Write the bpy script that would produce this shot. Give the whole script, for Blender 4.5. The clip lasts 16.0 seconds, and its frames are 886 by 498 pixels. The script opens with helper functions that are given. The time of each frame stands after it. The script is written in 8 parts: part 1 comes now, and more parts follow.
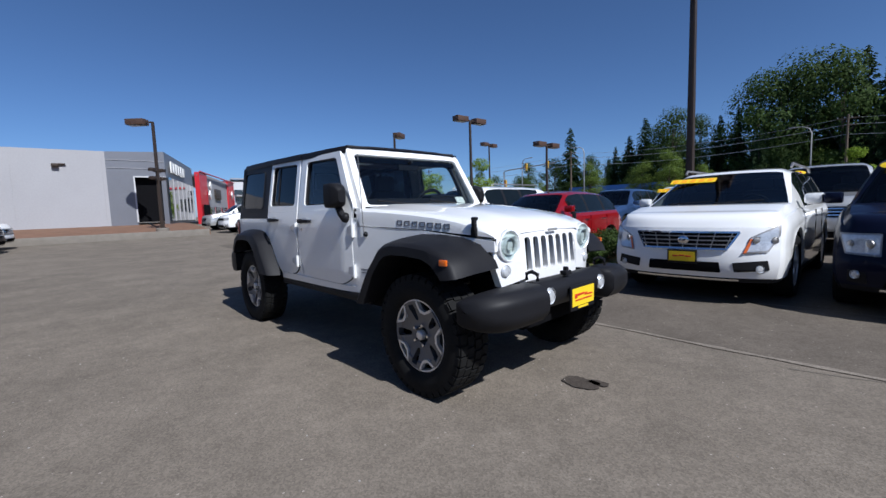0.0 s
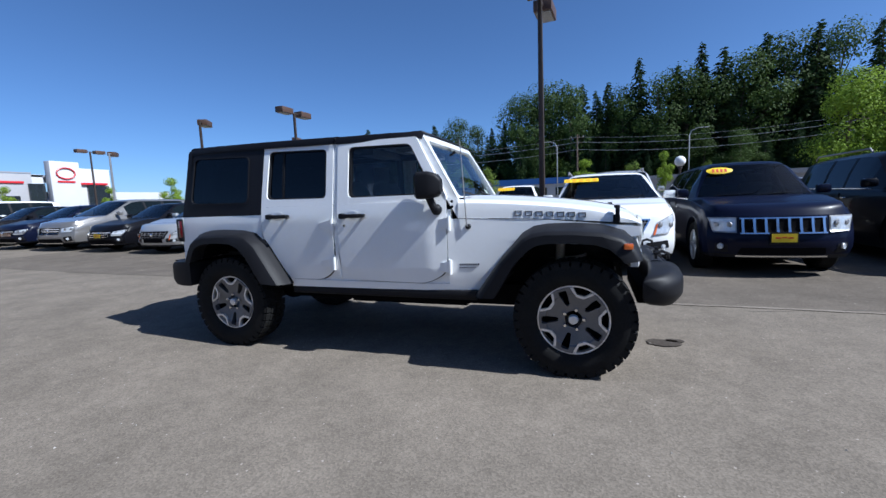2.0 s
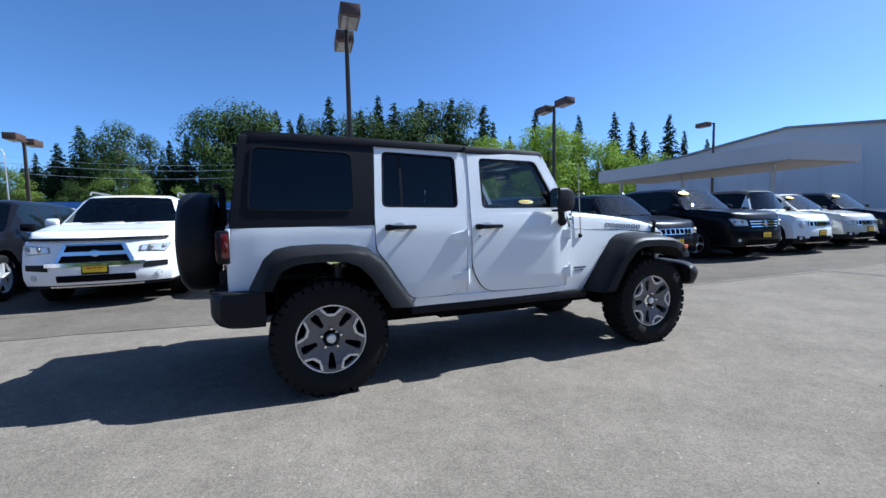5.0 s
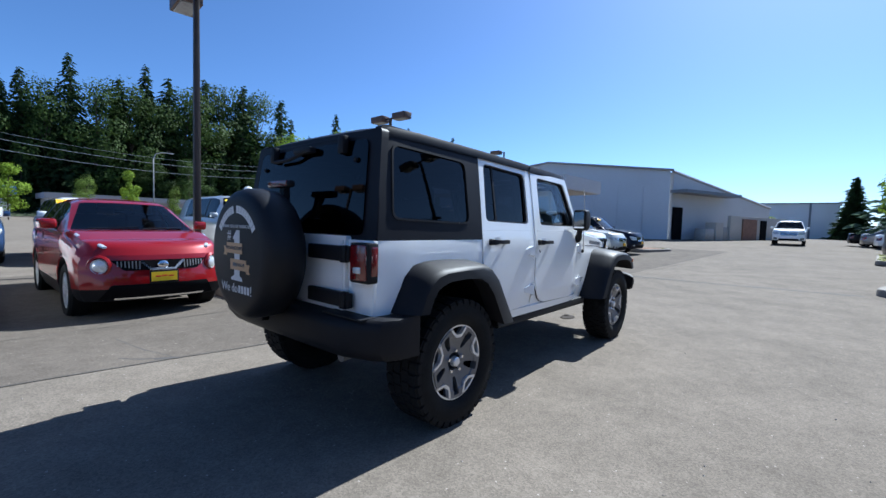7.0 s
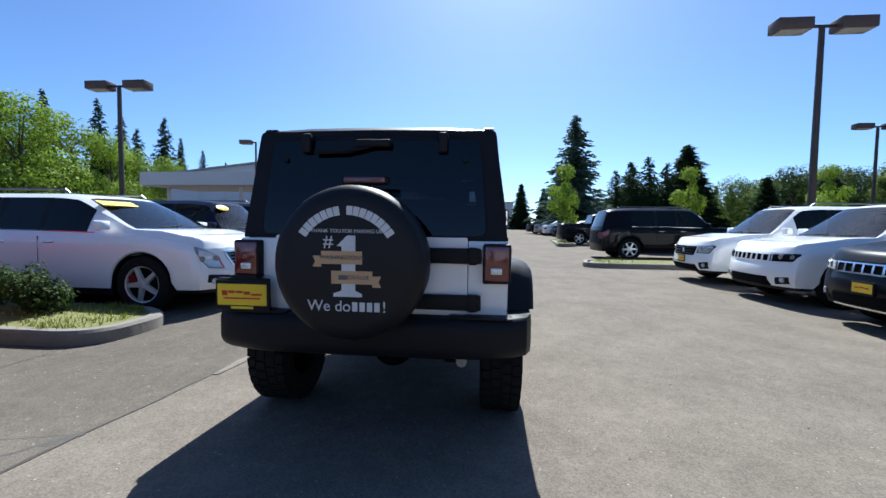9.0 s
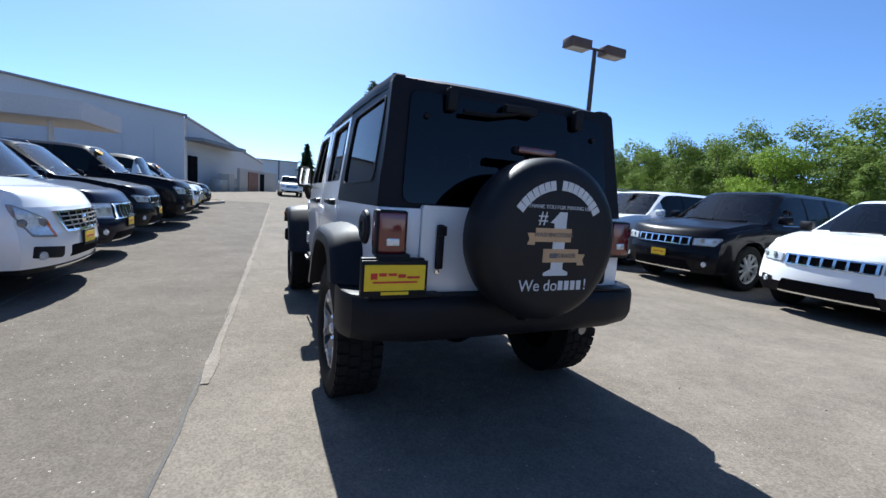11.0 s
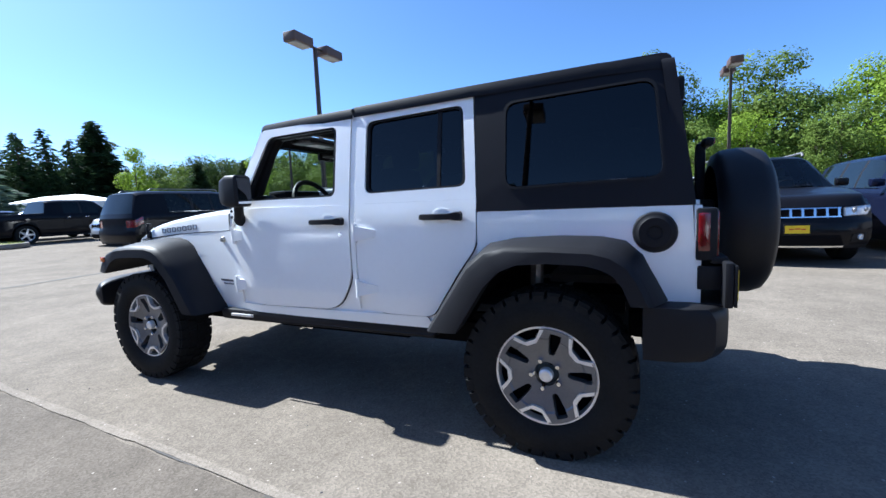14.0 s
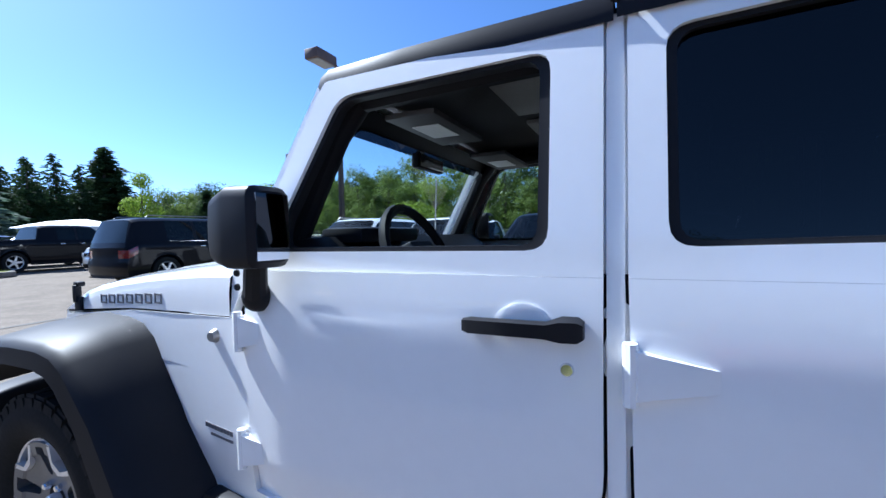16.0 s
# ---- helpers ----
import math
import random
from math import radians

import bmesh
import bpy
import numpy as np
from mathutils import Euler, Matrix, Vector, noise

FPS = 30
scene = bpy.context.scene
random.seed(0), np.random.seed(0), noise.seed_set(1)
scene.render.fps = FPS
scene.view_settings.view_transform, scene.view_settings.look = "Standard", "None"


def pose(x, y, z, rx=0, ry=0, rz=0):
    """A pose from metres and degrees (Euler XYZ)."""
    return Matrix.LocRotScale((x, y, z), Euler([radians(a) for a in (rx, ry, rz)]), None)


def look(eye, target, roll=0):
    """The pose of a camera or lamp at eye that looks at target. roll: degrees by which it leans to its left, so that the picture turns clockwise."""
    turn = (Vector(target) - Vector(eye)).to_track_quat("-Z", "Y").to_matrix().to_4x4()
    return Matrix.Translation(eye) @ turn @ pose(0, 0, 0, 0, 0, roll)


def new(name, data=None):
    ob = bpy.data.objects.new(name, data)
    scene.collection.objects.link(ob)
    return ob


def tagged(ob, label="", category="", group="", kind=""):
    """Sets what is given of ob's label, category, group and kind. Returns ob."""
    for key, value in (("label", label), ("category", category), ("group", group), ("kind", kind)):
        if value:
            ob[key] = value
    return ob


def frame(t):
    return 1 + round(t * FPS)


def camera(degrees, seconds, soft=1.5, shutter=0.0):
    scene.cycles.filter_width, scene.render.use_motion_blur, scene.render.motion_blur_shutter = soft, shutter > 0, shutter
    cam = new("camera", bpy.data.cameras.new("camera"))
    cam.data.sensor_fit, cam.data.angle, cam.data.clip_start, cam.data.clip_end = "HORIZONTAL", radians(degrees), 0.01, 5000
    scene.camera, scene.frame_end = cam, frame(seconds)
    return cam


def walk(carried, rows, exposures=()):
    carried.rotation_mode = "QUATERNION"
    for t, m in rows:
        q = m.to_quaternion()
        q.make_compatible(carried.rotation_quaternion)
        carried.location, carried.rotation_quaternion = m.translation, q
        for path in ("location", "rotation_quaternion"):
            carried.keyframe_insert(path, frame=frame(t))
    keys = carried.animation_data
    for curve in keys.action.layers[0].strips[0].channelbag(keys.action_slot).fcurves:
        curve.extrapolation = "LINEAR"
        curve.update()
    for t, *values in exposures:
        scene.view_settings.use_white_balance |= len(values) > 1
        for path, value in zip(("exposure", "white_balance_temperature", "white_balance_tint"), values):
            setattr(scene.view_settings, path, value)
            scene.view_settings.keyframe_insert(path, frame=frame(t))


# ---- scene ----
cam = camera(92.8, 16.0)
PATH = [
    (0, (3.541, -2.556, 1.212), (2.09, -1.193, 1.023), -1.9),
    (0.5, (3.092, -2.932, 1.209), (1.768, -1.452, 0.973), -1.1),
    (1, (2.648, -3.307, 1.226), (1.51, -1.684, 0.964), -3.9),
    (1.5, (2.146, -3.492, 1.232), (1.262, -1.706, 1.056), -2.2),
    (2, (1.589, -3.738, 1.23), (0.925, -1.865, 1.004), -2.3),
    (2.5, (0.989, -3.879, 1.233), (0.5, -1.949, 1.046), -1.7),
    (3, (0.428, -4.03, 1.246), (0.289, -2.038, 1.134), -2.6),
    (3.2, (0.204, -4.066, 1.27), (0.157, -2.072, 1.114), -1.4),
    (5.3, (-2.131, -3.654, 1.21), (-1.265, -1.858, 1.059), -0.6),
    (5.5, (-2.341, -3.55, 1.237), (-1.39, -1.798, 1.08), 0.1),
    (6, (-2.787, -3.229, 1.25), (-1.615, -1.612, 1.143), 0.3),
    (6.5, (-3.198, -2.894, 1.255), (-1.807, -1.46, 1.166), 0.8),
    (7, (-3.551, -2.471, 1.267), (-2.029, -1.179, 1.151), 1.7),
    (7.5, (-3.889, -2.064, 1.259), (-2.215, -0.98, 1.107), 1.1),
    (8, (-4.106, -1.576, 1.261), (-2.319, -0.695, 1.084), 1.4),
    (8.5, (-4.317, -1.114, 1.253), (-2.383, -0.617, 1.139), 0.3),
    (9, (-4.41, -0.633, 1.252), (-2.423, -0.439, 1.142), 0.8),
    (9.5, (-4.481, -0.119, 1.241), (-2.487, -0.153, 1.099), -0.0),
    (10, (-4.405, 0.378, 1.226), (-2.436, 0.087, 1.037), 0.7),
    (10.2, (-4.344, 0.573, 1.227), (-2.387, 0.207, 1.032), 2.1),
    (12.3, (-3.183, 2.215, 1.222), (-1.848, 0.738, 1.032), -0.8),
    (12.5, (-3.029, 2.343, 1.209), (-1.742, 0.818, 1.067), -1.5),
    (13, (-2.644, 2.594, 1.225), (-1.515, 0.951, 1.06), -0.9),
    (13.5, (-2.237, 2.695, 1.225), (-1.204, 0.995, 1.023), -1.3),
    (14, (-1.837, 2.761, 1.219), (-1.02, 0.948, 1.004), -2.4),
    (14.5, (-1.443, 2.619, 1.218), (-0.641, 0.797, 1.02), -2.2),
    (15, (-1.036, 2.361, 1.235), (-0.229, 0.534, 1.122), -2.2),
    (15.5, (-0.704, 1.992, 1.27), (0.0, 0.122, 1.185), -3.0),
    (16, (-0.418, 1.585, 1.32), (0.418, -0.231, 1.253), -1.3),
]
EXPOSURES = [(0, 0.22, 5750, 10), (1.5, 0.44, 5600, 9), (3, 0.97, 5350, 6), (5.5, 1.05, 5350, 5), (8, 1.05, 5550, 5), (10, 1.15, 5800, 5), (12.5, 1.4, 5550, 5), (14.5, 1.66, 5500, 6), (15.4, 1.74, 5400, 7), (16, 1.5, 5250, 8)]
walk(cam, [(t, look(e, g, r)) for t, e, g, r in PATH], EXPOSURES)

# ---- light ----
SUN_AZ, SUN_EL = 92.4, 46.6
world = bpy.data.worlds.new("world")
scene.world = world
world.use_nodes = True
wn = world.node_tree.nodes
sky = wn.new("ShaderNodeTexSky")
sky.sky_type = "NISHITA"
sky.sun_disc = False
sky.sun_elevation = radians(SUN_EL)
sky.sun_rotation = radians(SUN_AZ)
sky.altitude = 300
sky.air_density, sky.dust_density, sky.ozone_density = 0.72, 0.7, 7.0
wn["Background"].inputs["Strength"].default_value = 0.080
world.node_tree.links.new(sky.outputs["Color"], wn["Background"].inputs["Color"])
sun = new("sun", bpy.data.lights.new("sun", "SUN"))
sun.data.energy, sun.data.angle, sun.data.color = 5.0, radians(0.5), (1.0, 0.95, 0.88)
sun.matrix_world = look((math.sin(radians(SUN_AZ)) * 40, math.cos(radians(SUN_AZ)) * 40, 40 * math.tan(radians(SUN_EL))), (0, 0, 0))


# ---- materials ----
def mat(name, base, rough=0.5, metal=0.0, var=0.12, scale=3.0, fine=60.0, bump=0.0, coat=0.0, spec=0.5, by_object=0.0):
    """A surface with stains at one scale, grain at another, and fine relief."""
    m = bpy.data.materials.new(name)
    m.use_nodes = True
    n, l = m.node_tree.nodes, m.node_tree.links
    p = n["Principled BSDF"]
    p.inputs["Roughness"].default_value = rough
    p.inputs["Metallic"].default_value = metal
    p.inputs["Coat Weight"].default_value = coat
    p.inputs["Coat Roughness"].default_value = 0.03
    p.inputs["Specular IOR Level"].default_value = spec
    tc = n.new("ShaderNodeTexCoord")
    big, small = n.new("ShaderNodeTexNoise"), n.new("ShaderNodeTexNoise")
    big.inputs["Scale"].default_value, small.inputs["Scale"].default_value = scale, fine
    big.inputs["Detail"].default_value, small.inputs["Detail"].default_value = 4, 2
    for q in (big, small):
        l.new(tc.outputs["Object"], q.inputs["Vector"])
    add = n.new("ShaderNodeMath")
    add.operation = "ADD"
    l.new(big.outputs["Fac"], add.inputs[0])
    l.new(small.outputs["Fac"], add.inputs[1])
    last = add
    if by_object:
        info, mul = n.new("ShaderNodeObjectInfo"), n.new("ShaderNodeMath")
        mul.operation, mul.inputs[1].default_value = "MULTIPLY_ADD", by_object
        l.new(info.outputs["Random"], mul.inputs[0])
        l.new(add.outputs[0], mul.inputs[2])
        last = mul
    ramp = n.new("ShaderNodeMapRange")
    ramp.inputs["From Min"].default_value, ramp.inputs["From Max"].default_value = 0.6, 1.4 + by_object
    ramp.inputs["To Min"].default_value, ramp.inputs["To Max"].default_value = 1 - var, 1 + var
    l.new(last.outputs[0], ramp.inputs["Value"])
    mix = n.new("ShaderNodeMix")
    mix.data_type, mix.blend_type = "RGBA", "MULTIPLY"
    mix.inputs["Factor"].default_value = 1.0
    mix.inputs["A"].default_value = (*base, 1)
    l.new(ramp.outputs["Result"], mix.inputs["B"])
    l.new(mix.outputs["Result"], p.inputs["Base Color"])
    if bump:
        b = n.new("ShaderNodeBump")
        b.inputs["Strength"].default_value, b.inputs["Distance"].default_value = min(1.0, bump), 0.01
        l.new(small.outputs["Fac"], b.inputs["Height"])
        l.new(b.outputs["Normal"], p.inputs["Normal"])
    return m


def glass(name, tint, gloss=1.0):
    """A thin pane: light passes with a tint, and the surface mirrors by Fresnel."""
    m = bpy.data.materials.new(name)
    m.use_nodes = True
    n, l = m.node_tree.nodes, m.node_tree.links
    n.remove(n["Principled BSDF"])
    t, g, f, x = n.new("ShaderNodeBsdfTransparent"), n.new("ShaderNodeBsdfGlossy"), n.new("ShaderNodeLayerWeight"), n.new("ShaderNodeMixShader")
    up, fit = n.new("ShaderNodeMath"), n.new("ShaderNodeMath")
    up.operation, up.inputs[1].default_value = "POWER", 5.0
    fit.operation, fit.inputs[1].default_value, fit.inputs[2].default_value = "MULTIPLY_ADD", 0.95, 0.05
    t.inputs["Color"].default_value = (*tint, 1)
    g.inputs["Roughness"].default_value = 0.01
    g.inputs["Color"].default_value = (gloss, gloss, gloss, 1)
    f.inputs["Blend"].default_value = 0.5
    l.new(f.outputs["Facing"], up.inputs[0])
    l.new(up.outputs[0], fit.inputs[0])
    l.new(fit.outputs[0], x.inputs[0])
    l.new(t.outputs[0], x.inputs[1])
    l.new(g.outputs[0], x.inputs[2])
    l.new(x.outputs[0], n["Material Output"].inputs["Surface"])
    return m


def asphalt(name, base, crack=True):
    m = mat(name, base, 0.95, 0, 0.16, 0.35, 9.0, 0.0, spec=0.08)
    n, l = m.node_tree.nodes, m.node_tree.links
    p = n["Principled BSDF"]
    tc = [q for q in n if q.type == "TEX_COORD"][0]
    old = [q for q in n if q.type == "MIX"][0]
    stone = n.new("ShaderNodeTexVoronoi")
    stone.inputs["Scale"].default_value = 110
    l.new(tc.outputs["Object"], stone.inputs["Vector"])
    sep = n.new("ShaderNodeSeparateColor")
    l.new(stone.outputs["Color"], sep.inputs["Color"])
    pick = n.new("ShaderNodeMapRange")
    pick.inputs["From Min"].default_value, pick.inputs["From Max"].default_value = 0.0, 1.0
    pick.inputs["To Min"].default_value, pick.inputs["To Max"].default_value = 0.80, 1.20
    l.new(sep.outputs["Red"], pick.inputs["Value"])
    m2 = n.new("ShaderNodeMix")
    m2.data_type, m2.blend_type = "RGBA", "MULTIPLY"
    m2.inputs["Factor"].default_value = 1.0
    l.new(old.outputs["Result"], m2.inputs["A"])
    l.new(pick.outputs["Result"], m2.inputs["B"])
    # pale chips of stone
    chip = n.new("ShaderNodeTexVoronoi")
    chip.inputs["Scale"].default_value = 30
    l.new(tc.outputs["Object"], chip.inputs["Vector"])
    sc = n.new("ShaderNodeSeparateColor")
    l.new(chip.outputs["Color"], sc.inputs["Color"])
    rare = n.new("ShaderNodeMath")
    rare.operation, rare.inputs[1].default_value = "GREATER_THAN", 0.93
    l.new(sc.outputs["Green"], rare.inputs[0])
    near = n.new("ShaderNodeMath")
    near.operation, near.inputs[1].default_value = "LESS_THAN", 0.17
    l.new(chip.outputs["Distance"], near.inputs[0])
    both = n.new("ShaderNodeMath")
    both.operation = "MULTIPLY"
    l.new(rare.outputs[0], both.inputs[0])
    l.new(near.outputs[0], both.inputs[1])
    m3 = n.new("ShaderNodeMix")
    m3.data_type = "RGBA"
    m3.inputs["B"].default_value = (0.33, 0.29, 0.25, 1)
    l.new(both.outputs[0], m3.inputs["Factor"])
    l.new(m2.outputs["Result"], m3.inputs["A"])
    # broad worn lanes and drips
    wide = n.new("ShaderNodeTexNoise")
    wide.inputs["Scale"].default_value, wide.inputs["Detail"].default_value = 1.7, 6
    l.new(tc.outputs["Object"], wide.inputs["Vector"])
    wr = n.new("ShaderNodeMapRange")
    wr.inputs["From Min"].default_value, wr.inputs["From Max"].default_value = 0.3, 0.7
    wr.inputs["To Min"].default_value, wr.inputs["To Max"].default_value = 0.86, 1.1
    l.new(wide.outputs["Fac"], wr.inputs["Value"])
    m4 = n.new("ShaderNodeMix")
    m4.data_type, m4.blend_type = "RGBA", "MULTIPLY"
    m4.inputs["Factor"].default_value = 1.0
    l.new(m3.outputs["Result"], m4.inputs["A"])
    l.new(wr.outputs["Result"], m4.inputs["B"])
    l.new(m4.outputs["Result"], p.inputs["Base Color"])
    b = n.new("ShaderNodeBump")
    b.inputs["Strength"].default_value, b.inputs["Distance"].default_value = 0.35, 0.003
    l.new(stone.outputs["Distance"], b.inputs["Height"])
    l.new(b.outputs["Normal"], p.inputs["Normal"])
    return m


ASPHALT = asphalt("asphalt", (0.166, 0.142, 0.115))
ASPHALT_DARK = asphalt("asphalt_patch", (0.122, 0.104, 0.085))
TAR = mat("tar", (0.062, 0.055, 0.048), 0.85, 0, 0.25, 5, 40, 0.3)
OIL = asphalt("oil", (0.062, 0.052, 0.044))
WHITE = mat("white_paint", (0.84, 0.84, 0.83), 0.34, 0, 0.015, 2, 30, 0, coat=1.0)
BLACK = mat("black_paint", (0.006, 0.006, 0.008), 0.3, 0, 0.1, 3, 40, 0, coat=0.22, spec=0.05)
NAVY = mat("navy_paint", (0.005, 0.007, 0.020), 0.3, 0.0, 0.1, 3, 40, 0, coat=0.22, spec=0.05)
RED = mat("red_paint", (0.22, 0.003, 0.005), 0.35, 0.15, 0.06, 3, 40, 0, coat=1.0, spec=0.15)
SILVER = mat("silver_paint", (0.50, 0.50, 0.49), 0.32, 0.5, 0.04, 3, 40, 0, coat=1.0)
GREY = mat("grey_paint", (0.20, 0.19, 0.18), 0.32, 0.4, 0.06, 3, 40, 0, coat=1.0)
BEIGE = mat("beige_paint", (0.48, 0.46, 0.40), 0.34, 0.3, 0.04, 3, 40, 0, coat=1.0)
BLUE = mat("blue_paint", (0.03, 0.06, 0.14), 0.3, 0.3, 0.06, 3, 40, 0, coat=1.0)
PLASTIC = mat("black_plastic", (0.012, 0.012, 0.014), 0.5, 0, 0.2, 6, 420, 0.02, spec=0.15)
HARDTOP = mat("hardtop", (0.010, 0.010, 0.013), 0.48, 0, 0.15, 5, 420, 0.025, spec=0.15)
COVER = mat("vinyl_cover", (0.010, 0.010, 0.012), 0.5, 0, 0.2, 7, 120, 0.05, spec=0.25)
RUBBER = mat("rubber", (0.011, 0.011, 0.011), 0.8, 0, 0.3, 9, 70, 0.08, spec=0.15)
ALLOY = mat("machined_alloy", (0.74, 0.73, 0.72), 0.36, 0.6, 0.06, 9, 90)
GUNMETAL = mat("grey_wheel", (0.15, 0.152, 0.16), 0.38, 0.55, 0.1, 9, 90)
# near-black for openings, gaps and undersides: their shade is put into the colour
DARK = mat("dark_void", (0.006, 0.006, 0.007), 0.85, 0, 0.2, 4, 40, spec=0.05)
CHROME = mat("chrome", (0.75, 0.75, 0.76), 0.12, 1.0, 0.04, 8, 60)
STEEL = mat("bare_steel", (0.30, 0.29, 0.28), 0.45, 0.8, 0.2, 9, 60)
AMBER = mat("amber_lens", (0.65, 0.13, 0.01), 0.2, 0, 0.1, 9, 90, coat=1.0)
REDLENS = mat("red_lens", (0.13, 0.003, 0.005), 0.18, 0, 0.12, 9, 60, coat=1.0)
LENS = mat("clear_lens", (0.62, 0.64, 0.66), 0.15, 0.3, 0.25, 14, 50, coat=1.0)
LAMPLENS = mat("lamp_lens", (0.22, 0.22, 0.22), 0.25, 0, 0.2, 9, 60)
LAMP = mat("bright_reflector", (0.82, 0.83, 0.84), 0.3, 0.15, 0.12, 14, 60, coat=1.0)
YELLOW = mat("yellow_card", (0.80, 0.56, 0.01), 0.5, 0, 0.05, 9, 90)
ORANGE = mat("orange_sticker", (0.85, 0.36, 0.01), 0.5, 0, 0.05, 9, 90)
REDINK = mat("red_ink", (0.55, 0.03, 0.015), 0.5, 0, 0.05, 9, 90)
TANINK = mat("tan_ribbon", (0.52, 0.33, 0.17), 0.55, 0, 0.08, 9, 120)
WHITEINK = mat("white_print", (0.62, 0.62, 0.62), 0.55, 0, 0.12, 9, 120)
GREYINK = mat("grey_print", (0.10, 0.10, 0.11), 0.5, 0, 0.1, 9, 90)
CLOTH = mat("seat_cloth", (0.028, 0.028, 0.030), 0.85, 0, 0.2, 6, 300, 0.3)
TRIMGREY = mat("interior_grey", (0.06, 0.06, 0.062), 0.6, 0, 0.1, 6, 120)
LINER = mat("roof_liner", (0.30, 0.29, 0.27), 0.85, 0, 0.1, 6, 120)
PAPER = mat("paper", (0.75, 0.75, 0.73), 0.7, 0, 0.05, 6, 60)
TINT = glass("privacy_glass", (0.026, 0.030, 0.040), 0.62)
CLEAR = glass("clear_glass", (0.72, 0.78, 0.76))
SCREEN = glass("windscreen_glass", (0.50, 0.55, 0.54), 0.9)
CARGLASS = mat("car_window", (0.006, 0.009, 0.010), 0.02, 0, 0.2, 3, 20, 0, spec=0.25)
MIRROR = mat("mirror", (0.9, 0.9, 0.9), 0.02, 1.0, 0.01, 3, 20)
KERB = mat("kerb_concrete", (0.185, 0.165, 0.138), 0.85, 0, 0.2, 4, 60, 0.4)
GRASS = mat("grass_blades", (0.16, 0.185, 0.035), 0.8, 0, 0.4, 5, 60)
SOIL = mat("dry_lawn", (0.150, 0.150, 0.042), 0.95, 0, 0.35, 3, 50, 0.6)
BARK = mat("bark_mulch", (0.16, 0.085, 0.05), 0.95, 0, 0.3, 2, 40, 0.6)
POLE = mat("brown_pole", (0.050, 0.036, 0.028), 0.5, 0.3, 0.2, 3, 60)
HEADBOX = mat("brown_lamp_head", (0.095, 0.056, 0.040), 0.5, 0.3, 0.15, 5, 60)
WOODPOLE = mat("timber_pole", (0.12, 0.09, 0.065), 0.9, 0, 0.3, 3, 60, 0.3)
GALV = mat("galvanised", (0.38, 0.38, 0.38), 0.5, 0.7, 0.15, 4, 60)
WALLGREY = mat("grey_panel_wall", (0.34, 0.335, 0.345), 0.65, 0, 0.06, 0.4, 8, 0.1)
WALLDARK = mat("dark_metal_panel", (0.19, 0.195, 0.215), 0.45, 0.4, 0.06, 0.6, 8)
WALLWHITE = mat("white_wall", (0.52, 0.52, 0.53), 0.75, 0, 0.07, 0.4, 10, 0.1)
# white wall lifted in tone, standing for bright haze over a shaded face
WALLHAZED = mat("hazed_white_wall", (0.80, 0.80, 0.80), 0.75, 0, 0.05, 0.4, 10, 0.1)
WALLBLUE = mat("pale_corrugated_wall", (0.50, 0.54, 0.60), 0.6, 0, 0.06, 0.4, 10, 0.1)
WALLRED = mat("red_cladding", (0.50, 0.02, 0.03), 0.4, 0, 0.06, 0.5, 10)
WALLBEIGE = mat("beige_block_wall", (0.46, 0.43, 0.38), 0.85, 0, 0.1, 0.6, 14, 0.3)
ROOFEDGE = mat("roof_edging", (0.28, 0.28, 0.30), 0.5, 0.2, 0.1, 1, 20)
ROOFBLUE = mat("blue_roof", (0.04, 0.14, 0.42), 0.5, 0, 0.1, 1, 20)
SHOPGLASS = mat("shop_glass", (0.02, 0.026, 0.032), 0.05, 0, 0.3, 0.5, 4, 0, coat=1.0)
TRUNK = mat("tree_bark", (0.085, 0.065, 0.048), 0.95, 0, 0.35, 3, 30, 0.6)
FIR = mat("fir_needles", (0.030, 0.054, 0.019), 0.7, 0, 0.45, 0.5, 4, by_object=0.5)
# blue-green needles, made paler: the haze of distance is mixed into this colour
FIRBLUE_HAZED = mat("hazed_blue_fir_needles", (0.085, 0.125, 0.088), 0.7, 0, 0.4, 0.5, 4, by_object=0.3)
LEAF = mat("green_leaves", (0.130, 0.185, 0.034), 0.7, 0, 0.45, 0.5, 4, by_object=0.5)
LEAFDARK = mat("dark_green_leaves", (0.052, 0.084, 0.020), 0.65, 0, 0.45, 0.5, 4, by_object=0.5)
LEAFBRIGHT = mat("young_leaves", (0.20, 0.29, 0.030), 0.65, 0, 0.4, 0.5, 4, by_object=0.3)
HILL = mat("wooded_hillside", (0.04, 0.055, 0.022), 0.95, 0, 0.5, 0.12, 1.5, 0.5)
SIGNALYELLOW = mat("signal_housing", (0.55, 0.33, 0.02), 0.5, 0, 0.1, 4, 40)
CONE = mat("cone_orange", (0.70, 0.14, 0.03), 0.6, 0, 0.1, 4, 40)
for leaf in (LEAF, LEAFDARK, LEAFBRIGHT, FIR, FIRBLUE_HAZED, GRASS):
    # leaves let part of the light through
    ln, ll = leaf.node_tree.nodes, leaf.node_tree.links
    lp = ln["Principled BSDF"]
    lp.inputs["Specular IOR Level"].default_value = 0.15
    tr, sh = ln.new("ShaderNodeBsdfTranslucent"), ln.new("ShaderNodeMixShader")
    ll.new(lp.inputs["Base Color"].links[0].from_socket, tr.inputs["Color"])
    sh.inputs[0].default_value = 0.35
    ll.new(lp.outputs[0], sh.inputs[1])
    ll.new(tr.outputs[0], sh.inputs[2])
    ll.new(sh.outputs[0], ln["Material Output"].inputs["Surface"])


